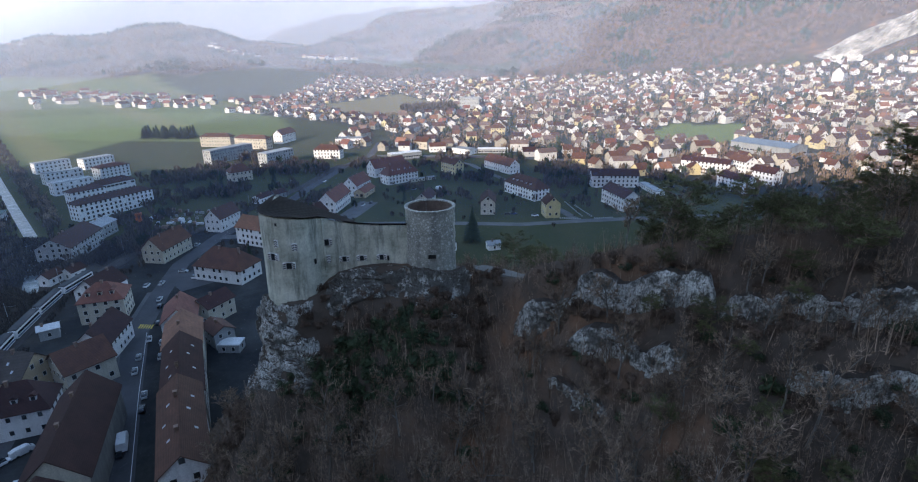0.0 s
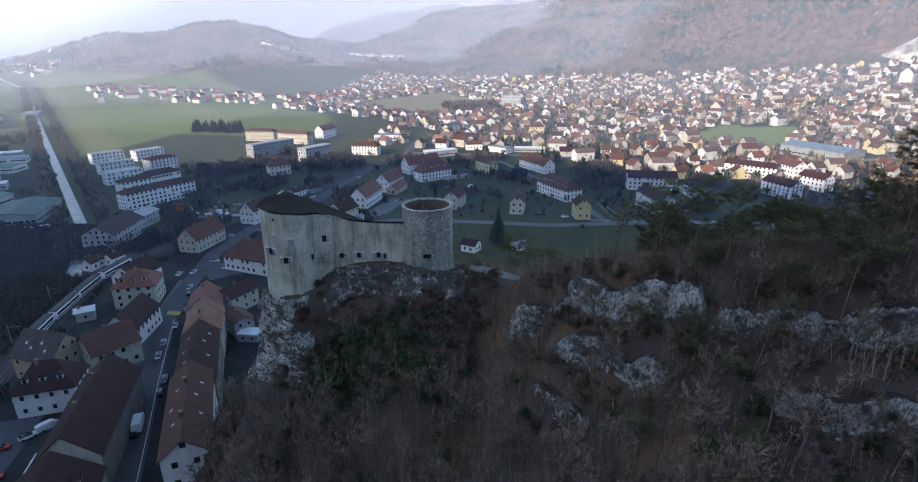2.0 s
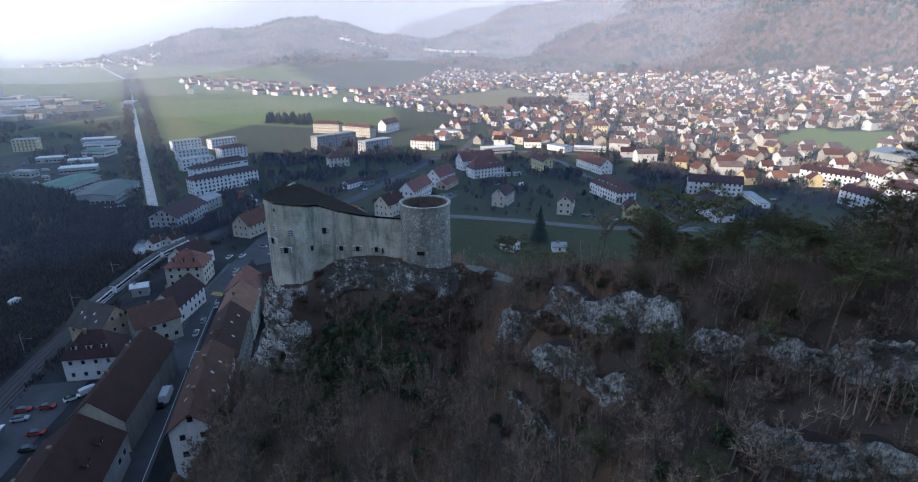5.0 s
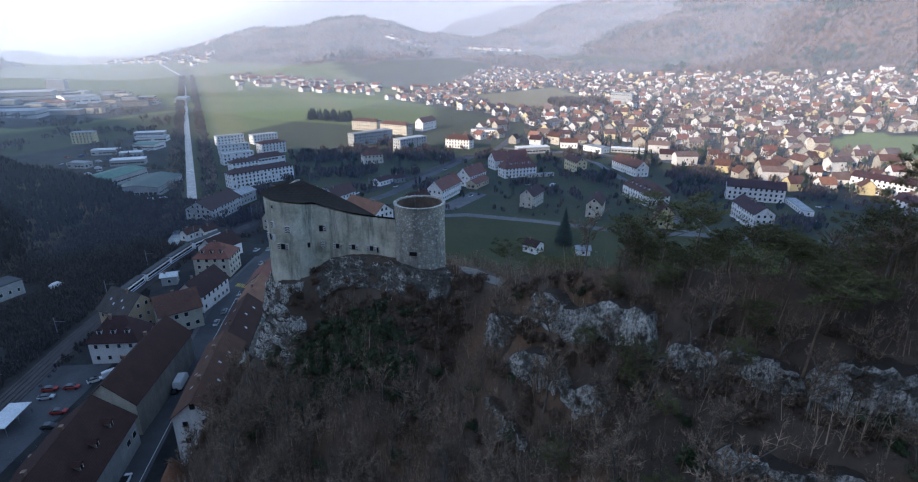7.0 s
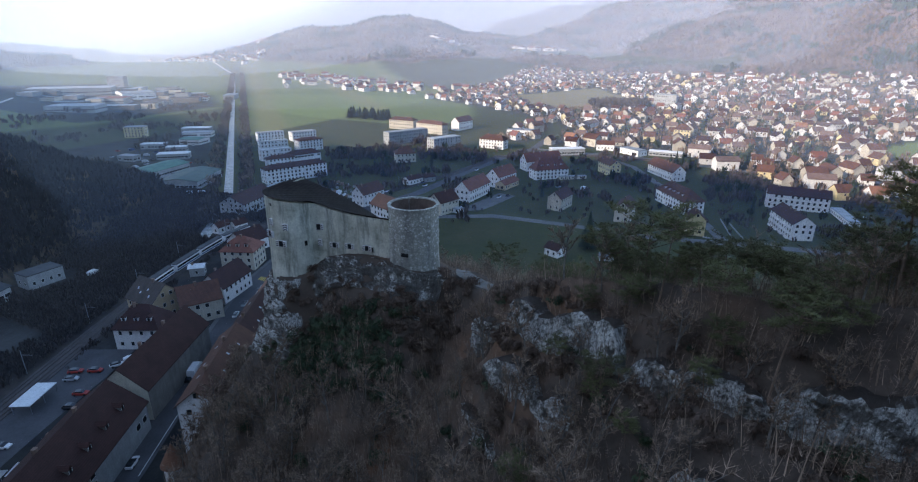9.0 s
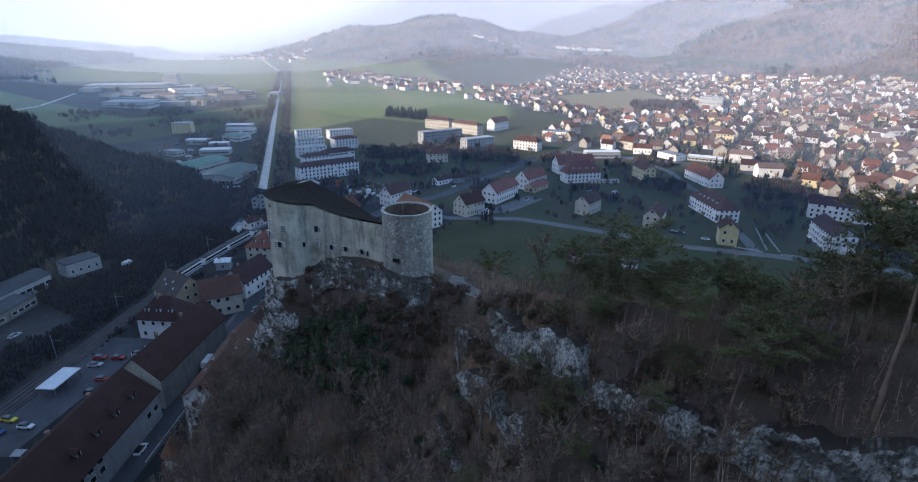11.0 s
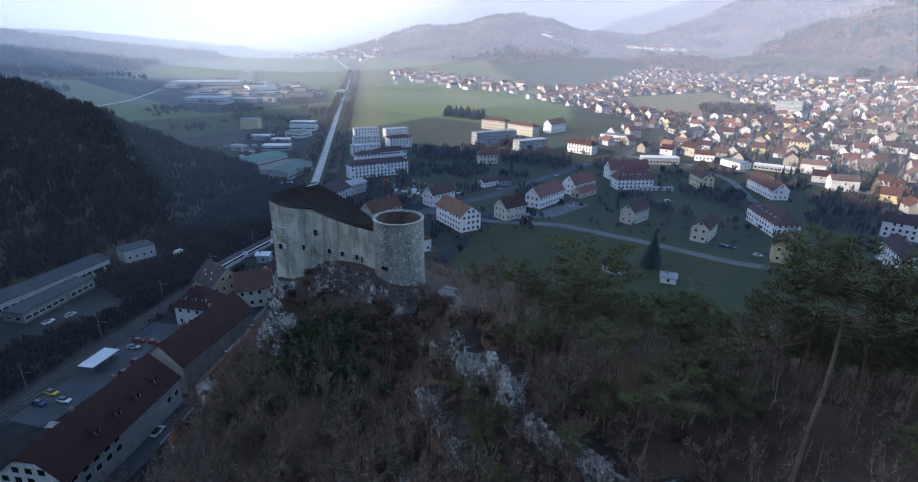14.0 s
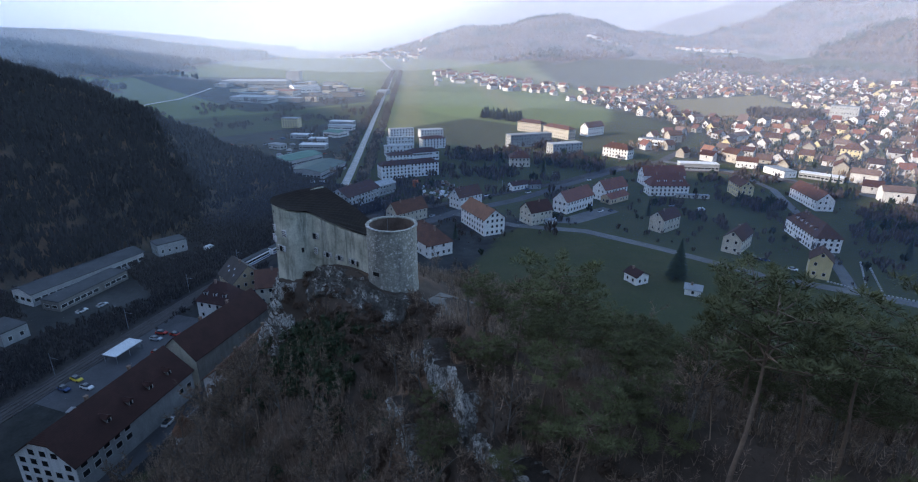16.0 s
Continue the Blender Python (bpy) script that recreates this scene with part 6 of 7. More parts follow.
    for cv, cf in BUSH:
        me = bpy.data.meshes.new("leafless_shrub")
        me.from_pydata(cv, [], cf)
        me.materials.append(BROWN_LEAF)
        datas.append(me)
    for x, y, s in brown:
        ob = new("leafless_shrub", datas[rng.randrange(3)])
        ob.matrix_world = pose(x, y, ground_z(x, y) - 0.3, 0, 0, rng.uniform(0, 360)) @ Matrix.Diagonal((s, s, s * 1.1, 1))
        tagged(ob, "brown leafless shrub on the rocky slope", "shrub", "brown shrubs on the slope")
    for x, y, s in ((-53.5, 84, 0.8), (-54, 89, 0.8), (-52, 80, 0.8), (-55, 94, 0.8), (-51, 75, 0.75), (-52, 90, 0.8)):
        BARES[rng.randrange(4)](x, y, ground_z(x, y), rng.uniform(0, 360), s)


def slivers(name, v, material, label):
    """One mesh of countless loose three-cornered slivers."""
    me = bpy.data.meshes.new(name)
    q = np.arange(len(v)).reshape(-1, 3)
    me.vertices.add(len(v))
    me.vertices.foreach_set("co", v.ravel())
    me.loops.add(q.size)
    me.loops.foreach_set("vertex_index", q.ravel())
    me.polygons.add(len(q))
    me.polygons.foreach_set("loop_start", np.arange(0, q.size, 3))
    me.update(calc_edges=True)
    me.materials.append(material)
    tagged(new(name, me), label, "undergrowth", kind="stuff")


def undergrowth():
    """Saplings with branching crowns, and low brushwood, on the slope: countless fine stems."""
    rng = np.random.default_rng(6)

    def spots(n):
        X, Y = rng.uniform(-53, 125, n), rng.uniform(26, 185, n)
        Z = height(X, Y)
        d, zc, side, al = crest_near(X, Y)
        ok = (Z > 0) & (d < 85) & ~((X > -50) & (X < -4) & (Y > np.where(X > -30, 94.5, 91.5)) & (Y < 118)) & (near_line(X, Y, CASTLE_PATH) > 2.6) & ~((np.abs(X + 11) < 7) & (Y > 97.5) & (Y < 112)) & ~((al < 0.6) & (d < 11))
        ok &= wave(X, Y, 7, 6.0) + 0.6 * wave(X, Y, 2.6, 2.0) > -0.75
        return X[ok], Y[ok], Z[ok], side[ok], d[ok]

    X, Y, Z, side, d = spots(29000)
    n, twigs = len(X), 36
    H = rng.uniform(1.8, 6.5, n) * np.where(side > 0, 0.6, np.where(d < 10, 0.75, 1.0))
    lean = rng.normal(0, 0.12, (n, 2))
    f = rng.uniform(0.2, 1.0, (n, twigs))
    f[:, 0] = 0.0
    az = rng.uniform(0, math.tau, (n, twigs))
    ln = H[:, None] * rng.uniform(0.1, 0.26, (n, twigs)) * (1.15 - 0.7 * f)
    up = rng.uniform(0.25, 1.1, (n, twigs))
    ln[:, 0], up[:, 0] = H, 6.0
    px, py, pz = X[:, None] + lean[:, :1] * f * H[:, None], Y[:, None] + lean[:, 1:] * f * H[:, None], Z[:, None] - 0.3 + f * H[:, None] * 0.92
    norm = np.sqrt(1 + up ** 2)
    w = rng.uniform(0.014, 0.036, (n, twigs)) * (0.6 + 0.1 * H[:, None])
    w[:, 0] = 0.012 * H + 0.015
    b = rng.uniform(0, math.tau, (n, twigs))
    cw, sw = np.cos(b) * w, np.sin(b) * w
    tip = np.stack([px + np.cos(az) * ln / norm, py + np.sin(az) * ln / norm, pz + up * ln / norm], -1)
    slivers("undergrowth", np.stack([np.stack([px - cw, py - sw, pz], -1), np.stack([px + cw, py + sw, pz], -1), tip], 2).reshape(-1, 3), TWIG, "grey-brown leafless saplings crowding the slope")

    X, Y, Z, side, d = spots(16000)
    n, stems = len(X), 8
    H = rng.uniform(0.5, 1.9, n)
    off = rng.uniform(-1, 1, (n, stems, 2))
    bx, by = X[:, None] + off[..., 0] * 0.7, Y[:, None] + off[..., 1] * 0.7
    top = H[:, None] * rng.uniform(0.4, 1.0, (n, stems))
    ex, ey = bx + off[..., 0] * top * 0.7, by + off[..., 1] * top * 0.7
    a = rng.uniform(0, math.tau, (n, stems))
    w = rng.uniform(0.02, 0.06, (n, stems))
    zb = np.repeat(Z[:, None] - 0.2, stems, 1)
    slivers("brushwood", np.stack([np.stack([bx - np.cos(a) * w, by - np.sin(a) * w, zb], -1), np.stack([bx + np.cos(a) * w, by + np.sin(a) * w, zb], -1), np.stack([ex, ey, zb + top], -1)], 2).reshape(-1, 3), TWIG, "low brown brushwood and dead stalks on the slope")


def woods(name, label, count, region, test, hmin, hmax, material, seed, blades=16, wide=0.16):
    """Far woodland: each tree a loose bundle of upright slivers, joined into one mass."""
    rng = np.random.default_rng(seed)
    x0, x1, y0, y1 = region
    X, Y = rng.uniform(x0, x1, count), rng.uniform(y0, y1, count)
    Z = height(X, Y)
    ok = test(X, Y, Z)
    X, Y, Z = X[ok], Y[ok], Z[ok]
    n = len(X)
    H = rng.uniform(hmin, hmax, n)
    a = rng.uniform(0, math.tau, (n, blades))
    r = np.sqrt(rng.uniform(0, 1, (n, blades))) * H[:, None] * 0.26
    zb = rng.uniform(0.05, 0.55, (n, blades)) * H[:, None]
    zt = np.minimum(zb + rng.uniform(0.3, 0.6, (n, blades)) * H[:, None], H[:, None] * (1.02 - 0.35 * (r / (H[:, None] * 0.26)) ** 2))
    bx, by = X[:, None] + np.cos(a) * r * 0.6, Y[:, None] + np.sin(a) * r * 0.6
    tx, ty = X[:, None] + np.cos(a) * r * 1.15, Y[:, None] + np.sin(a) * r * 1.15
    w = rng.uniform(0.5, 1.2, (n, blades)) * H[:, None] * wide * 0.5
    b = rng.uniform(0, math.tau, (n, blades))
    v = np.stack([np.stack([bx - np.cos(b) * w * 0.4, by - np.sin(b) * w * 0.4, Z[:, None] + zb], -1),
                  np.stack([bx + np.cos(b) * w, by + np.sin(b) * w, Z[:, None] + (zb + zt) / 2], -1),
                  np.stack([tx, ty, Z[:, None] + zt], -1),
                  np.stack([tx - np.cos(b) * w, ty - np.sin(b) * w, Z[:, None] + (zb + zt) / 2], -1)], 2).reshape(-1, 3)
    me = bpy.data.meshes.new(name)
    q = np.arange(len(v)).reshape(-1, 4)
    me.vertices.add(len(v))
    me.vertices.foreach_set("co", v.ravel())
    me.loops.add(q.size)
    me.loops.foreach_set("vertex_index", q.ravel())
    me.polygons.add(len(q))
    me.polygons.foreach_set("loop_start", np.arange(0, q.size, 4))
    me.update(calc_edges=True)
    me.materials.append(material)
    tagged(new(name, me), label, "woodland", kind="stuff")


def is_wood(X, Y, Z):
    return cover(X, Y, Z)[0] > 0.5


def clear_of_houses(X, Y):
    ok = np.ones(X.shape, bool)
    for o in scene.objects:
        if o.parent is None and "category" in o and o["category"] in ("house", "block of flats", "hall", "shed", "church") and o.location.y < 640:
            ok &= np.hypot(X - o.location.x, Y - o.location.y) > 13
    return ok & (near_line(X, Y, STREET) > 6.5) & (near_line(X, Y, LANE) > 6)


STREET = [(-56, 40), (-73, 72), (-88, 97), (-106, 127), (-128, 165), (-140, 199), (-150, 232), (-152, 275), (-141, 325), (-139, 400), (-134, 470), (-122, 520), (-128, 600)]
RAILWAY = [(-100, 20), (-131, 79), (-149, 113), (-164, 145), (-180, 190), (-182, 240), (-168, 290), (-146, 390), (-140, 470), (-70, 510), (60, 520)]
LANE = [(-150, 272), (-109, 280), (-74, 300), (-30, 303), (18, 302), (57, 311), (120, 322), (220, 330)]


def valley_belt(X, Y, Z):
    spots = ((-255, 415, 34), (-222, 350, 26), (-196, 372, 24), (-185, 453, 36), (-146, 440, 22), (-215, 300, 20), (55, 405, 22), (15, 488, 20), (-10, 418, 14), (60, 450, 30), (100, 470, 26), (-185, 265, 22), (-235, 505, 34), (-60, 470, 14), (-40, 370, 10), (110, 345, 14), (-160, 330, 12), (-85, 285, 6), (-120, 352, 16), (-60, 382, 13), (-30, 420, 16), (-152, 380, 16), (-110, 470, 22), (-240, 440, 30), (-20, 362, 12), (62, 352, 10), (135, 440, 30), (160, 362, 20), (205, 350, 26), (-40, 500, 20), (0, 400, 10), (150, 480, 30))
    r = np.zeros(X.shape, bool)
    for x, y, k in spots:
        r |= np.hypot(X - x, Y - y) < k * (0.8 + 0.3 * wave(X, Y, 9))
    return r & clear_of_houses(X, Y)


def house_gardens(X, Y, Z):
    near = np.full(X.shape, 1e9)
    for o in scene.objects:
        if o.parent is None and "category" in o and o["category"] in ("house", "block of flats") and o.location.y < 520:
            near = np.minimum(near, np.hypot(X - o.location.x, Y - o.location.y))
    d = crest_near(X, Y)[0]
    return (near > 11) & (near < 30) & (wave(X, Y, 11, 8.0) > -0.25) & (near_line(X, Y, STREET) > 7) & (near_line(X, Y, LANE) > 6) & (d > 95)


def river_belt(X, Y, Z):
    q = 0.68 * (X + 256) + 0.73 * (Y - 267)
    a = -0.73 * (X + 256) + 0.68 * (Y - 267)
    return (np.abs(np.abs(q) - 11.5) < 5) & (a > -70) & (a < 1250)


def industry_belt(X, Y, Z):
    q = 0.68 * (X + 256) + 0.73 * (Y - 267)
    return (q < -22) & (wave(X, Y, 32, 7.0) > 0.3) & (Z < 12) & clear_of_houses(X, Y)


plant_ridge()
undergrowth()
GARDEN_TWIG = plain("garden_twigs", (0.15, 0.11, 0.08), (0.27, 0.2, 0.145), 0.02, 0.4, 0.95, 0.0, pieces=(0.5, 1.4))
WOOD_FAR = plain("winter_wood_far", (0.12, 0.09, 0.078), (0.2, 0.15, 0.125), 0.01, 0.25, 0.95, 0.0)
# darkened copy of the bare twigs; puts the valley's shade into the tree colour
TWIG_DARKENED = plain("darkened_twigs", (0.075, 0.062, 0.055), (0.14, 0.115, 0.1), 0.02, 0.4, 0.95, 0.0, pieces=(0.5, 1.5))
# shaded copy of the winter wood: the slopes' shade is put into the colour
WOOD_SHADE = plain("shaded_slope_wood", (0.026, 0.026, 0.028), (0.048, 0.045, 0.045), 0.02, 0.4, 0.95, 0.0)
CONIFER_FAR = plain("conifer_wood_far", (0.045, 0.06, 0.05), (0.075, 0.095, 0.07), 0.01, 0.25, 0.95, 0.0)
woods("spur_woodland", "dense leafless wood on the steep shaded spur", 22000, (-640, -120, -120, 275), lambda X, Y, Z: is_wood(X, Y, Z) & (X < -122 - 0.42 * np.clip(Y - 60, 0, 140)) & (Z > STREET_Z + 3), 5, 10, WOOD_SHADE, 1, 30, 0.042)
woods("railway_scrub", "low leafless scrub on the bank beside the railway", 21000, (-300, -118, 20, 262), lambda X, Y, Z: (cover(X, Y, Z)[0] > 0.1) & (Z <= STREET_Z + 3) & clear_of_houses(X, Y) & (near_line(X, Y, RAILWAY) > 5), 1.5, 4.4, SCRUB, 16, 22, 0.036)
woods("valley_trees", "leafless trees along the railway and gardens in the shade", 5500, (-300, 140, 200, 520), valley_belt, 4, 10, TWIG_DARKENED, 12, 40, 0.035)
woods("valley_conifers", "dark conifers in the shaded gardens", 420, (-300, 140, 200, 520), valley_belt, 6, 12, SPRUCE, 13, 30, 0.15)
woods("shaded_garden_trees", "leafless garden trees and hedges round the shaded houses", 1700, (-260, 240, 210, 500), house_gardens, 1.5, 6, TWIG_DARKENED, 17, 40, 0.034)
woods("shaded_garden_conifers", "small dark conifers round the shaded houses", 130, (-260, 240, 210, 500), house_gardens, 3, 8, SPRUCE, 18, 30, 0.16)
woods("river_trees", "leafless trees in a belt along the river", 60000, (-1300, -190, 190, 1250), river_belt, 4, 9, TWIG_DARKENED, 14, 16, 0.075)
woods("industry_trees", "dark trees between the factory yards", 2600, (-760, -330, 240, 620), industry_belt, 5, 11, TWIG_DARKENED, 15, 30, 0.07)
woods("hill_woodland", "leafless brown woods on the far hills", 90000, (-2600, 1600, 900, 3000), lambda X, Y, Z: is_wood(X, Y, Z) & (np.abs(X) < Y * 1.15 + 200) & ~((X > 555) & (X < 790) & (Y > 985) & (Y < 1105)), 9, 15, WOOD_FAR, 2, 8, 0.26)
woods("hill_conifers", "dark conifers among the far woods", 40000, (-2600, 1600, 900, 3000), lambda X, Y, Z: is_wood(X, Y, Z) & (wave(X, Y, 70, 5.0) > 0.25) & ~((X > 555) & (X < 790) & (Y > 985) & (Y < 1105)), 14, 24, CONIFER_FAR, 3, 9, 0.3)
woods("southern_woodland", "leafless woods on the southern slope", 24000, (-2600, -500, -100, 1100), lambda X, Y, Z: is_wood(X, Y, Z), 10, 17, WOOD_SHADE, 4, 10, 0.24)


def plant_valley():
    rng = random.Random(9)
    # riverside rows
    for i in range(120):
        a = 20 + 9.5 * i + rng.uniform(-3, 3)
        for off in (-15, -11, 11, 15) if i < 60 else (-12, 12):
            if rng.random() < 0.72:
                x, y = -256 - 0.73 * a + 0.68 * (off + rng.uniform(-2, 2)), 267 + 0.68 * a + 0.73 * (off + rng.uniform(-2, 2))
                VALLEY_SPOTS.append((x, y, rng.uniform(0.5, 0.9)))
    for x, y, s in VALLEY_SPOTS[:60]:
        BARES[rng.randrange(4)](x, y, ground_z(x, y), rng.uniform(0, 360), s, "leafless tree beside the river")
    ob = SPRUCES[0](-9.8, 270.5, ground_z(-9.8, 270.5), 40, 1.5, "tall dark conifer standing alone on the meadow")
    ob.scale = (2.3, 2.3, 1.5)
    for x, y, k in ((17, 486, 1.3), (22, 489, 1.1), (12, 489, 1.2), (27, 484, 0.9), (8, 484, 1.0), (-118, 238, 0.8), (-60, 352, 0.9), (66, 372, 1.0), (104, 420, 1.1), (-172, 402, 1.1), (-210, 392, 1.0)):
        SPRUCES[int(x) % 2](x, y, ground_z(x, y), rng.uniform(0, 360), k, "dark green spruce standing in a garden")
    for i in range(34):
        x, y = -388 + rng.uniform(-32, 32), 622 + rng.uniform(-9, 9)
        ob = SPRUCES[i % 2](x, y, ground_z(x, y), rng.uniform(0, 360), rng.uniform(0.9, 1.2), "dark green spruce in a dense clump on the field")
        ob.scale = (ob.scale[0] * 1.9, ob.scale[1] * 1.9, ob.scale[2])


VALLEY_SPOTS = []
plant_valley()
woods("school_grove", "dark grove beside the school", 700, (-150, -60, 840, 930), lambda X, Y, Z: np.hypot((X + 105) / 45, (Y - 882) / 34) < 1, 8, 16, TWIG_DARKENED, 21, 24, 0.12)
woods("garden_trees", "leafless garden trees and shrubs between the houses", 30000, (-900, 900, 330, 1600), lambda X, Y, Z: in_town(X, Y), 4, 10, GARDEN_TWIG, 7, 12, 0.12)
woods("garden_conifers", "dark garden conifers between the houses", 2600, (-900, 900, 330, 1600), lambda X, Y, Z: in_town(X, Y), 6, 13, CONIFER_FAR, 8, 18, 0.2)


# ---- river, roads, railway ----
WATER, _nt, _b = shader("river_water", 0.3, 0.0, 0.4)
_w = noise_node(_nt, tex_coord(_nt, generated=True), 0.8, 4.0, 0.7)
_nt.links.new(ramp_node(_nt, noise_node(_nt, tex_coord(_nt, generated=True), 0.22, 6.0, 0.75), [(0.4, (0.06, 0.07, 0.075)), (0.54, (0.13, 0.145, 0.15)), (0.66, (0.32, 0.335, 0.34))]), _b.inputs["Base Color"])
bump_node(_nt, _b, _w, 0.4, 0.15)
ribbon("river", [(-196, 195), (-222, 228), (-259, 268), (-590, 572), (-900, 858), (-1200, 1130), (-1500, 1330), (-1750, 1450)], 6.0, 0.12, WATER, "pale straight river in a channel across the valley", "river")
ribbon("road", [(-56, 40), (-73, 72), (-88, 97), (-106, 127), (-128, 165), (-140, 199), (-150, 232), (-152, 275), (-141, 325), (-139, 400), (-134, 470), (-122, 520), (-128, 600)], 8.0, 0.06, ASPHALT, "grey asphalt main street through the old town", "road")
ribbon("road", [(-150, 272), (-109, 280), (-74, 300), (-30, 303), (18, 302), (57, 311), (120, 322), (220, 330)], 6.5, 0.06, PAVING, "narrow lane across the meadow", "road")
ribbon("road", [(52, 311), (46, 329), (34, 360), (26, 389), (10, 420), (-20, 480), (-60, 520)], 5.5, 0.07, PAVING, "side road between the houses", "road")
ribbon("road", [(-122, 520), (-20, 520), (80, 500), (200, 505), (380, 520)], 9, 0.05, PAVING, "pale sunlit road by the station", "road")
ribbon("railway_bed", [(-100, 20), (-131, 79), (-149, 113), (-164, 145), (-180, 190), (-182, 240), (-168, 290), (-146, 390), (-140, 470), (-70, 510), (60, 520)], 7, 0.25, GRAVEL, "brown gravel railway bed", "railway")
ribbon("field_track", [(-760, 290), (-784, 316), (-826, 372), (-904, 436), (-960, 480)], 3.6, 0.3, TRACK_PALE, "pale gravel track across the sloping field", "track")
ribbon("footpath", CASTLE_PATH, 3.2, 0.4, PATH_GRAVEL, "pale gravel path up to the castle", "path")


# street edge line, crossing and boulders along the lane
ribbon("road_line", [(-69.5, 72), (-84.6, 97.5), (-102.6, 127.5), (-124.5, 165.5)], 0.16, 0.075, LINE_WHITE, "worn white line along the street edge", "road marking")
ribbon("pavement", [(-77, 71), (-92.5, 95.5), (-110.5, 125.5), (-132.5, 163.5), (-145, 199)], 1.6, 0.14, PAVING, "narrow grey pavement beside the street", "pavement")
for i in range(6):
    x = -129.5 + i * 0.95
    ribbon("crossing_bar", [(x, 168.2), (x - 0.9, 171.2)], 0.5, 0.085, LINE_YELLOW, "yellow bar of a zebra crossing", "road marking")
rail_line = [(-100, 20), (-131, 79), (-149, 113), (-164, 145), (-180, 190), (-182, 240), (-168, 290), (-146, 390), (-140, 470), (-70, 510), (60, 520)]
for side in (-2.4, -0.9, 0.9, 2.4):
    pts = []
    for i, (x, y) in enumerate(rail_line):
        p, r = rail_line[max(0, i - 1)], rail_line[min(len(rail_line) - 1, i + 1)]
        ln = math.hypot(r[0] - p[0], r[1] - p[1])
        pts.append((x - (r[1] - p[1]) / ln * side, y + (r[0] - p[0]) / ln * side))
    ribbon("rail", pts, 0.14, 0.42, RUSTY, "rusty steel rail on the gravel bed", "rail")
ribbon("yard", [(-108, 52), (-116, 70), (-124, 90), (-131, 104)], 17, 0.05, ASPHALT, "dark asphalt parking yard beside the railway", "yard")
ribbon("yard", [(-140, 208), (-126, 224)], 22, 0.05, ASPHALT, "grey asphalt square in front of the inn", "yard")
ribbon("yard", [(-112, 296), (-90, 312), (-84, 350)], 13, 0.05, PAVING, "grey asphalt forecourt beside the meadow", "yard")
bm = bmesh.new()
bmesh.ops.create_icosphere(bm, subdivisions=1, radius=0.55)
for v in bm.verts:
    v.co = v.co * (1 + 0.25 * noise.noise(v.co * 3)) * (1 if v.co.z > -0.2 else 0.9)
boulder = bpy.data.meshes.new("boulder")
bm.to_mesh(boulder)
bm.free()
boulder.materials.append(PALE_STONE)
for (ax, ay), (bx, by), n in (((42, 314.7), (55, 314.2), 10), ((49.4, 353), (56.2, 317), 13), ((52.8, 352), (62, 317), 14), ((62.8, 315), (75, 317.5), 9)):
    for i in range(n):
        x, y = ax + (bx - ax) * i / n, ay + (by - ay) * i / n
        ob = new("boulder", boulder)
        ob.matrix_world = pose(x, y, ground_z(x, y) + 0.25, 0, 0, i * 47.0)
        tagged(ob, "pale boulder set along the road edge", "boulder", "boulders along the lane")
# weir sills across the river
for x, y in ((-214, 219), (-222, 228.5), (-232, 239)):
    bm = bmesh.new()
    box(bm, -6, -0.35, -0.6, 6, 0.35, 0.35)
    tagged(part("weir", bm, CONCRETE), "low concrete weir sill across the river", "weir").matrix_world = pose(x, y, ground_z(x, y) + 0.1, 0, 0, -42)
# round corner turret of the old town wall
turret = thing("wall_turret", -53.5, 71.5, ground_z(-53.5, 71.5), 0, "white round turret with a conical orange tiled roof", "turret")
zt = 7.0 - ground_z(-53.5, 71.5)
bm = bmesh.new()
bmesh.ops.create_cone(bm, segments=20, radius1=2.3, radius2=2.2, depth=zt + 3, cap_ends=True, matrix=Matrix.Translation((0, 0, (zt - 3) / 2)))
part("wall", bm, WHITE, turret)
bm = bmesh.new()
bmesh.ops.create_cone(bm, segments=20, radius1=2.8, radius2=0.05, depth=5.0, cap_ends=True, matrix=Matrix.Translation((0, 0, zt + 2.5)))
part("roof", bm, TILE_ORANGE, turret)

# ---- railway, cars and yard things ----
CAR_PAINTS = {key: plain(key + "_car_paint", c, tuple(min(1, v * 1.15) for v in c), 1.0, 5.0, 0.3, 0.0) for key, c in (("white", (0.7, 0.7, 0.7)), ("silver", (0.4, 0.42, 0.44)), ("black", (0.02, 0.02, 0.022)), ("red", (0.35, 0.03, 0.02)), ("blue", (0.04, 0.07, 0.16)), ("yellow", (0.65, 0.5, 0.05)))}
RUBBER = plain("tyre_rubber", (0.02, 0.02, 0.02), (0.035, 0.035, 0.035), 1.0, 5.0, 0.9, 0.0)


def loft(sections):
    """Closed body from cross-sections (x, half width, low, high)."""
    bm = bmesh.new()
    rows = [[bm.verts.new(p) for p in ((x, -w, lo), (x, -w, hi * 0.8 + lo * 0.2), (x, -w * 0.86, hi), (x, w * 0.86, hi), (x, w, hi * 0.8 + lo * 0.2), (x, w, lo))] for x, w, lo, hi in sections]
    for a, b in zip(rows, rows[1:]):
        for i in range(6):
            bm.faces.new((a[i], b[i], b[(i + 1) % 6], a[(i + 1) % 6]))
    bm.faces.new(rows[0])
    bm.faces.new(list(reversed(rows[-1])))
    bmesh.ops.recalc_face_normals(bm, faces=bm.faces[:])
    return bm


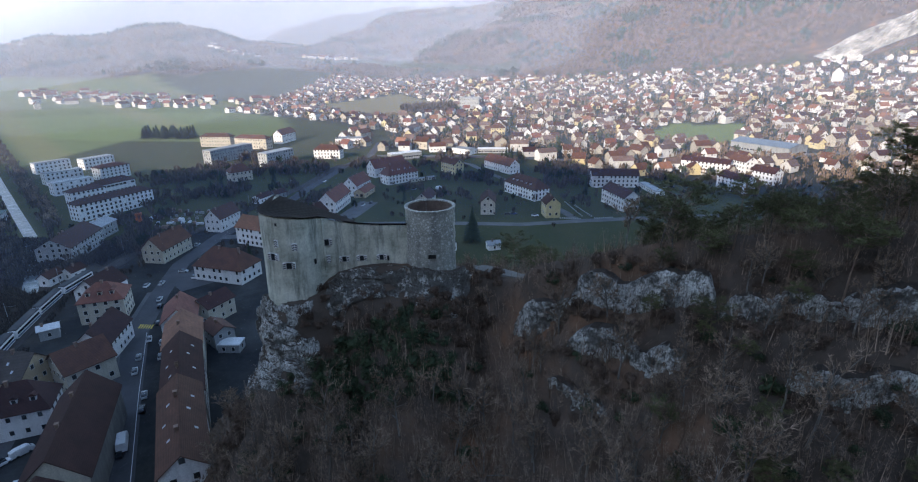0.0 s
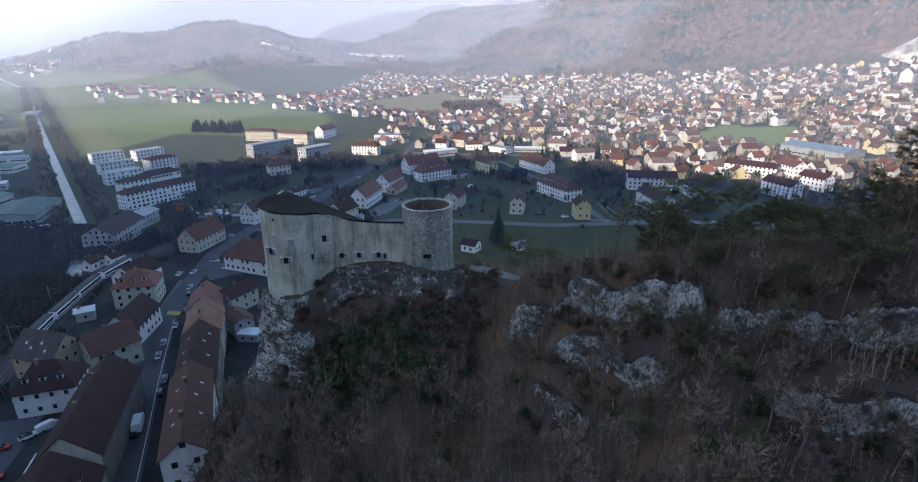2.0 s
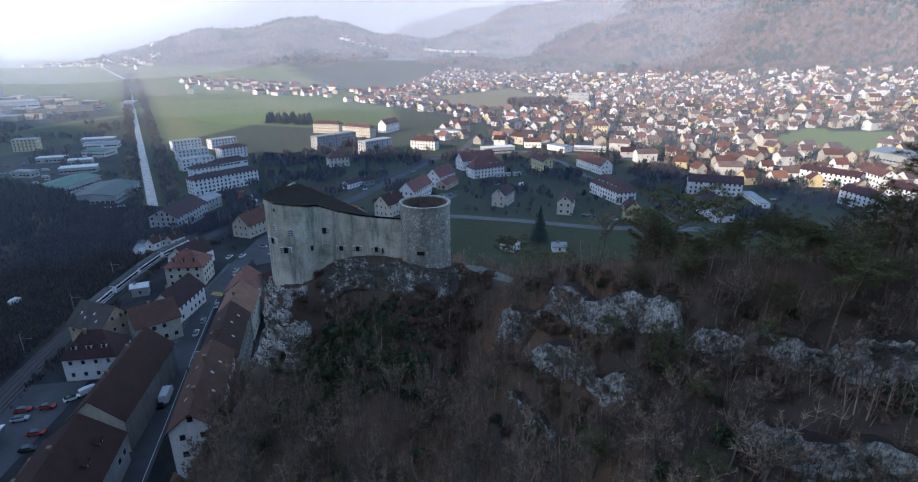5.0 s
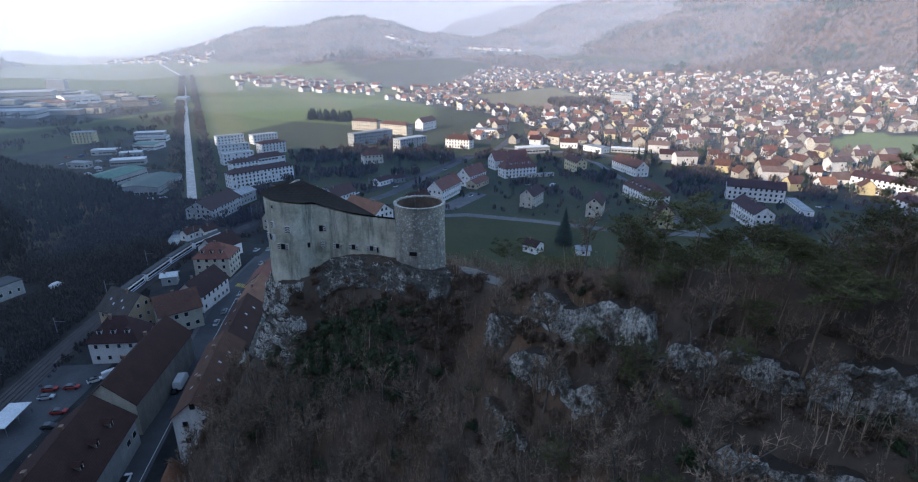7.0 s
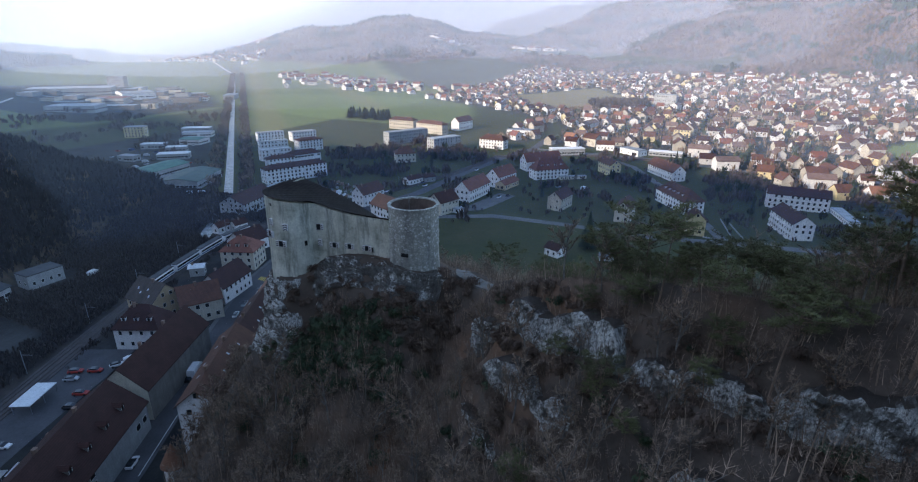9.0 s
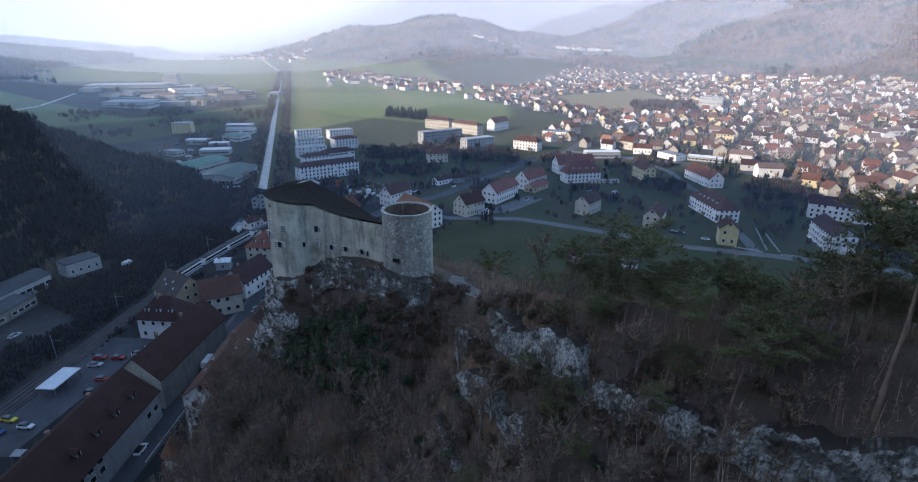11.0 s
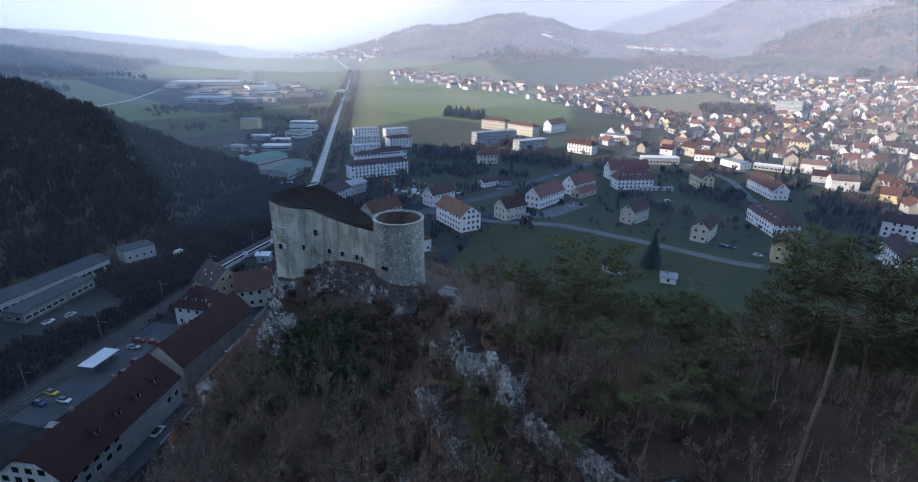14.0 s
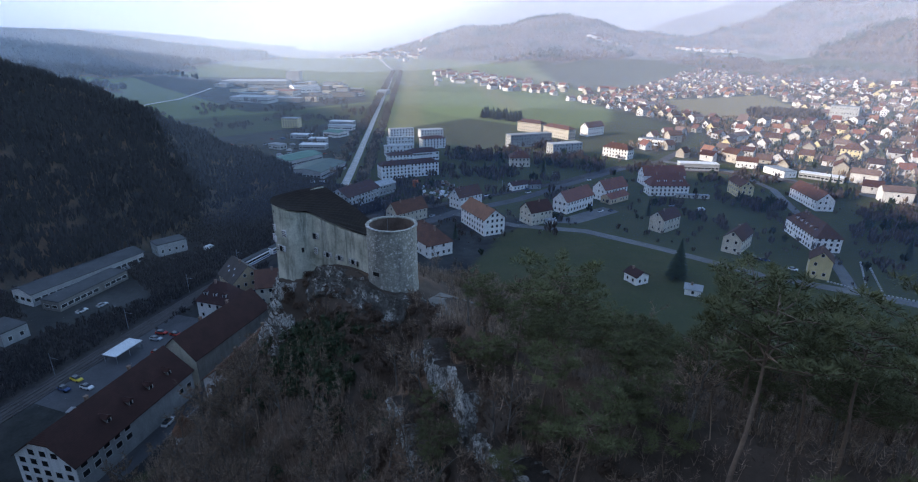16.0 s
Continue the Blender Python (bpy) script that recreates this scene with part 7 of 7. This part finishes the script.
CAR_PARTS = {}


def car(x, y, yaw, paint, van=False):
    z = ground_z(x, y) + 0.07
    ob = thing("van" if van else "car", x, y, z, yaw, f"{paint} parked {'delivery van' if van else 'passenger car'} on the asphalt", "van" if van else "car")
    if van not in CAR_PARTS:
        k = 1.25 if van else 1.0
        body = loft([(-2.1 * k, 0.8, 0.3, 1.9 if van else 0.95), (-1.2, 0.88, 0.25, 2.2 if van else 1.0), (1.1, 0.88, 0.25, 2.2 if van else 0.95), (2.1 * k, 0.78, 0.3, 1.1 if van else 0.75)])
        cabin = loft([(1.0, 0.8, 1.2, 2.0), (2.0, 0.7, 1.15, 1.6)]) if van else loft([(-1.9, 0.7, 0.95, 1.05), (-1.3, 0.74, 0.95, 1.45), (0.35, 0.74, 0.95, 1.45), (1.05, 0.7, 0.92, 1.0)])
        wheel = bmesh.new()
        bmesh.ops.create_cone(wheel, segments=12, radius1=0.32, radius2=0.32, depth=0.22, cap_ends=True, matrix=Matrix.Rotation(radians(90), 4, "X"))
        meshes = []
        for nm, bm in (("body", body), ("cabin", cabin), ("wheel", wheel)):
            me = bpy.data.meshes.new(nm)
            bm.to_mesh(me)
            bm.free()
            meshes.append(me)
        CAR_PARTS[van] = meshes
        meshes[1].materials.append(GLASS)
        meshes[2].materials.append(RUBBER)
        meshes[0].materials.append(CAR_PAINTS["white"])
    body, cabin, wheel = CAR_PARTS[van]
    o = new("body", body)
    o.parent = ob
    o.material_slots[0].link = "OBJECT"
    o.material_slots[0].material = CAR_PAINTS[paint]
    new("cabin", cabin).parent = ob
    for wx in (-1.3, 1.35):
        for wy in (-0.8, 0.8):
            w = new("wheel", wheel)
            w.parent, w.location = ob, (wx, wy, 0.32)


for x, y, yaw, paint, van in ((-84, 76, 121, "white", True), (-74.2, 73.8, 121, "white", False), (-150, 205, 100, "white", False), (-145, 208, 100, "white", False), (-109, 149, 120, "silver", False), (-114, 158, 120, "white", False), (-116, 148, 120, "silver", False), (-124, 172, 116, "black", False), (-92, 104, 121, "black", False),
                              (10, 322, 8, "black", False), (14, 322.5, 8, "blue", False), (27, 319, 8, "white", False), (-167, 76, 110, "white", False), (-167, 83, 112, "silver", False), (-199, 140, 100, "white", True), (-116, 62, 20, "yellow", False), (-113, 58, 20, "blue", False), (-109, 63, 25, "white", False),
                              (-124, 88, 35, "silver", False), (-127, 91, 35, "red", False), (-122, 94, 30, "red", False), (-114, 85, 30, "red", False), (-110, 80, 30, "black", False), (-119, 99, 60, "white", False), (-117, 103, 60, "white", True), (-104, 300, 10, "red", False), (-108, 306, 10, "white", False), (-98, 309, 60, "white", False),
                              (-143, 222, 10, "silver", False), (-138, 226, 10, "black", False), (-134, 216, 95, "white", False), (-131, 222, 95, "silver", False), (-128, 217, 95, "black", False), (-279, 254, 35, "white", True), (-273, 258, 35, "white", True), (-40, 388, 50, "white", True),
                              (-170, 300, 70, "silver", False), (-162, 318, 80, "white", False), (-146, 345, 85, "white", False), (-152, 352, 85, "blue", False), (-134, 410, 88, "white", False), (-120, 160, 121, "white", False), (-132, 186, 108, "black", False), (-136, 192, 108, "white", False), (-101, 128, 121, "silver", False), (-97.5, 121.5, 121, "black", False), (-112, 140, 121, "white", False), (-143, 238, 95, "white", False), (-156, 258, 95, "silver", False), (-86, 340, 85, "white", False), (-82, 346, 85, "black", False), (-108, 318, 40, "silver", False), (-58, 385, 60, "silver", False), (128, 395, 10, "white", False), (133, 396, 10, "blue", False), (120, 362, 80, "silver", False), (150, 340, 10, "white", False), (158, 342, 10, "red", False), (166, 344, 10, "silver", False)):
    car(x, y, yaw, paint, van)
rng = random.Random(21)
for i in range(90):
    x, y = rng.uniform(-470, -330), rng.uniform(250, 400)
    q = 0.68 * (x + 256) + 0.73 * (y - 267)
    if q < -28 and clear_of_houses(np.array([x]), np.array([y]))[0] and ground_z(x, y) < 2:
        car(x, y, rng.uniform(0, 180), rng.choice(("white", "silver", "black", "blue", "red")), rng.random() < 0.25)

# box lorry on the street
lorry = thing("lorry", -93, 107, ground_z(-93, 107) + 0.07, 121, "white box lorry driving on the street", "lorry")
for nm, bm, mt in (("box_body", loft([(-3.6, 1.2, 0.9, 3.4), (1.6, 1.2, 0.9, 3.4)]), CAR_PAINTS["white"]), ("cab", loft([(1.8, 1.1, 0.5, 2.6), (3.2, 1.1, 0.5, 2.4), (3.6, 1.0, 0.5, 1.4)]), CAR_PAINTS["white"]), ("windscreen", loft([(3.1, 0.95, 1.45, 2.3), (3.62, 0.9, 1.4, 1.75)]), GLASS)):
    part(nm, bm, mt, lorry)
for wx in (-2.4, 2.5):
    for wy in (-1.0, 1.0):
        w = new("wheel", CAR_PARTS[False][2])
        w.parent, w.location, w.scale = lorry, (wx, wy, 0.45), (1.4, 1.4, 1.4)


def train(points, yaws):
    ob = thing("passenger_train", *points[0], ground_z(*points[0]) + 0.5, yaws[0], "white and blue regional passenger train standing on the track", "train")
    inv = ob.matrix_world.inverted()
    for (x, y), yaw in zip(points, yaws):
        m = inv @ pose(x, y, ground_z(x, y) + 0.5, 0, 0, yaw)
        bm = loft([(-9.5, 1.25, 0.5, 3.0), (-8.8, 1.4, 0.3, 3.7), (8.8, 1.4, 0.3, 3.7), (9.5, 1.25, 0.5, 3.0)])
        bm.transform(m)
        car_ob = part("carriage", bm, CAR_PAINTS["white"], ob)
        for s in (-1, 1):
            bm = bmesh.new()
            box(bm, -8.5, s * 1.43 - 0.02, 1.7, 8.5, s * 1.43 + 0.02, 2.6, m)
            part("window_band", bm, GLASS, car_ob)
            bm = bmesh.new()
            box(bm, -8.9, s * 1.43 - 0.015, 0.7, 8.9, s * 1.43 + 0.015, 1.25, m)
            part("stripe", bm, CAR_PAINTS["blue"], car_ob)
        bm = bmesh.new()
        box(bm, -9.1, -1.36, 3.3, 9.1, 1.36, 3.86, m)
        part("roof", bm, SHEET_DARK, car_ob)


train([(-164.5, 147), (-171.2, 165.5), (-177.6, 184), (-181.0, 203.5)], [112, 109.5, 107, 94])


def post_canopy(x, y, yaw, L, W, h, label):
    ob = thing("carport", x, y, ground_z(x, y), yaw, label, "carport")
    bm = bmesh.new()
    box(bm, -L / 2, -W / 2, h, L / 2, W / 2, h + 0.2)
    part("roof", bm, SHEET_PALE, ob)
    for u in (-L / 2 + 0.4, 0, L / 2 - 0.4):
        for v in (-W / 2 + 0.3, W / 2 - 0.3):
            bm = bmesh.new()
            box(bm, u - 0.08, v - 0.08, -0.3, u + 0.08, v + 0.08, h)
            part("post", bm, STEEL, ob)


post_canopy(-121.5, 77, 118, 11, 5.6, 2.8, "carport with a pale flat sheet roof by the yard")
# glass-roofed annex beside the gable wall
post_canopy(-103, 86.5, 116, 12, 4.5, 3.2, "long annex with a pale flat roof edge")


def pitched_canopy(x, y, yaw, L, W, label):
    ob = thing("canopy_tent", x, y, ground_z(x, y), yaw, label, "tent")
    bm = bmesh.new()
    a = [bm.verts.new(p) for p in ((-L / 2, -W / 2, 2.2), (L / 2, -W / 2, 2.2), (L / 2, W / 2, 2.2), (-L / 2, W / 2, 2.2), (-L * 0.2, 0, 3.3), (L * 0.2, 0, 3.3))]
    for q in ((0, 1, 5, 4), (1, 2, 5), (2, 3, 4, 5), (3, 0, 4)):
        bm.faces.new([a[i] for i in q])
    bmesh.ops.solidify(bm, geom=bm.faces[:], thickness=0.05)
    part("roof", bm, CAR_PAINTS["white"], ob)
    for u in (-L / 2 + 0.15, L / 2 - 0.15):
        for v in (-W / 2 + 0.15, W / 2 - 0.15):
            bm = bmesh.new()
            box(bm, u - 0.05, v - 0.05, -0.3, u + 0.05, v + 0.05, 2.2)
            part("post", bm, STEEL, ob)


pitched_canopy(-93.2, 60.5, 32, 6, 4.5, "white pitched canopy tent beside the long house")
pitched_canopy(-96.5, 56.8, 32, 2.6, 2.6, "small white canopy tent beside the yard")


def catenary_mast(x, y, yaw):
    z = ground_z(x, y)
    ob = thing("catenary_mast", x, y, z, yaw, "grey steel overhead-line mast beside the railway", "mast", "masts along the railway")
    bm = bmesh.new()
    bmesh.ops.create_cone(bm, segments=6, radius1=0.16, radius2=0.1, depth=8.5, cap_ends=True, matrix=Matrix.Translation((0, 0, 4.0)))
    part("pole", bm, STEEL, ob)
    bm = bmesh.new()
    box(bm, 0, -0.05, 6.6, 3.4, 0.05, 6.7)
    part("arm", bm, STEEL, ob)


for x, y in ((-124, 58), (-140, 84), (-155, 112), (-168, 140), (-182, 170), (-190, 205), (-188, 245), (-174, 290), (-162, 335), (-152, 385), (-147, 430)):
    catenary_mast(x, y, 25)

# red container and stored stuff by the mill
bm = bmesh.new()
box(bm, -1.3, -3, 0, 1.3, 3, 2.6)
box(bm, -1.36, -3.05, 2.6, 1.36, 3.05, 2.75)
tagged(part("silo_container", bm, plain("orange_container_paint", (0.5, 0.12, 0.04), (0.6, 0.16, 0.06), 0.5, 3.0, 0.6)), "orange steel container standing in the yard", "container").matrix_world = pose(-216, 300, ground_z(-216, 300), 0, 0, 20) @ Matrix.Diagonal((1.2, 0.6, 1.9, 1))

# stacked building material on the yard by the mill
rng = random.Random(77)
STACK_MESHES = []
for k in range(4):
    bm = bmesh.new()
    w, d = (1.2, 2.4, 3.2, 1.6)[k], (1.0, 1.2, 1.0, 1.5)[k]
    for i in range(3 + k % 2):
        o = rng.uniform(-0.08, 0.08)
        box(bm, -w / 2 + o, -d / 2, i * 0.42, w / 2 + o, d / 2, i * 0.42 + 0.34)
        box(bm, -w / 2 + 0.1, -d / 2 + 0.1, i * 0.42 + 0.342, w / 2 - 0.1, d / 2 - 0.1, i * 0.42 + 0.418)
    me = bpy.data.meshes.new("material_stack")
    bm.to_mesh(me)
    bm.free()
    me.materials.append((CONCRETE, WOOD_DARK, SHEET_PALE, CHIMNEY)[k])
    STACK_MESHES.append(me)
STACK_WORDS = ("grey concrete blocks", "dark timber planks", "pale sheet packages", "brown bricks")
for i in range(64):
    k = rng.randrange(4)
    x, y = rng.uniform(-214, -172), rng.uniform(284, 326)
    if not clear_of_houses(np.array([x]), np.array([y]))[0] or near_line(np.array([x]), np.array([y]), RAILWAY)[0] < 7:
        continue
    ob = new("material_stack", STACK_MESHES[k])
    ob.matrix_world = pose(x, y, ground_z(x, y), 0, 0, rng.choice((15, 105)) + rng.uniform(-8, 8)) @ Matrix.Diagonal((1.3, 1.3, rng.uniform(0.7, 1.3), 1))
    tagged(ob, f"stack of {STACK_WORDS[k]} on the storage yard", "stack", "stacks on the storage yard")

# ---- distance haze, painted with added translucent sheets ----
def haze_material(radius, top, alpha, solid=False, tint=(0.44, 0.465, 0.53), west=1.0, east=1.15):
    """Veil added to paint haze: clear at the ground, thickest some way up, thinning to the top, its colour whitened for
    the glare towards the west.
    """
    m = bpy.data.materials.new("haze_veil")
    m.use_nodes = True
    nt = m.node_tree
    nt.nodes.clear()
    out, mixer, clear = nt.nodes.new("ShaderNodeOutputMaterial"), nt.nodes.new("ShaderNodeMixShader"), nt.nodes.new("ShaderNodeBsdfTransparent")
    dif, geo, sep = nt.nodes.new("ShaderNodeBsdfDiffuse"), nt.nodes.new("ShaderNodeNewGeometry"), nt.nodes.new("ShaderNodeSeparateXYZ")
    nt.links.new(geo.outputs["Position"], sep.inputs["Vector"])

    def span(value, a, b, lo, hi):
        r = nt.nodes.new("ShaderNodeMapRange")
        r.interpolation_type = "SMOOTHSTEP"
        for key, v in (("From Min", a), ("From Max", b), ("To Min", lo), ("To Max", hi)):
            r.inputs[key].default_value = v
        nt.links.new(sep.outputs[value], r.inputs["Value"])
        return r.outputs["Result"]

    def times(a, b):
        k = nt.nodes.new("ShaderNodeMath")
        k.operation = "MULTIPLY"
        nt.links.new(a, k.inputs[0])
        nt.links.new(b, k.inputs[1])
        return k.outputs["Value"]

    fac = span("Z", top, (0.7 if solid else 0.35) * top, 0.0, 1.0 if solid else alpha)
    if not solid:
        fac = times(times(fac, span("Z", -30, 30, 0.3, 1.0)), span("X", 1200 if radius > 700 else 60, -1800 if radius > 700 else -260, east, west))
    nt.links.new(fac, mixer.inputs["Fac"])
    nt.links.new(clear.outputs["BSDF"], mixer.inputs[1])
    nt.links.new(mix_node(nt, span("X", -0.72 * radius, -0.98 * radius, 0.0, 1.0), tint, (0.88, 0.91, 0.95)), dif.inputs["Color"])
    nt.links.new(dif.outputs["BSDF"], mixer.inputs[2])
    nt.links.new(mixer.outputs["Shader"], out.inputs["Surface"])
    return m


# curved sheets ringed about the camera path, added to carry the painted haze
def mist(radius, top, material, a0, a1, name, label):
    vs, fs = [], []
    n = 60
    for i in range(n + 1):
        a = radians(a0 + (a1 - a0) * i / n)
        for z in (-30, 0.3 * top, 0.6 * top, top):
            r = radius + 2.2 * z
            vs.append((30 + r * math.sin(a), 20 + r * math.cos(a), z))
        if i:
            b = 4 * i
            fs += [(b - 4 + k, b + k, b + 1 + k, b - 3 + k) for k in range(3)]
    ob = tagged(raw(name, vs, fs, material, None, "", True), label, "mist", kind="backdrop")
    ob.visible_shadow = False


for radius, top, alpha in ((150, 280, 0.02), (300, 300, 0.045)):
    mist(radius, top, haze_material(radius, top, alpha, tint=(0.24, 0.38, 0.64), west=1.0, east=1.0), -110, 75, "mist_bank", "added bluish veil painting haze over the shaded valley")
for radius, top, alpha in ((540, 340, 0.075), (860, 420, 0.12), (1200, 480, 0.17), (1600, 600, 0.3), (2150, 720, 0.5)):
    mist(radius, top, haze_material(radius, top, alpha, west=0.85), -110, 75, "mist_bank", "added pale veil painting haze over the far valley")
# opaque sheet behind all others: the horizon's hazy brightness is in its colour
mist(2900, 850, haze_material(2900, 850, 1.0, True, tint=(0.4, 0.42, 0.475)), -112, 78, "cloud_bank", "added backdrop painting the pale haze along the horizon")
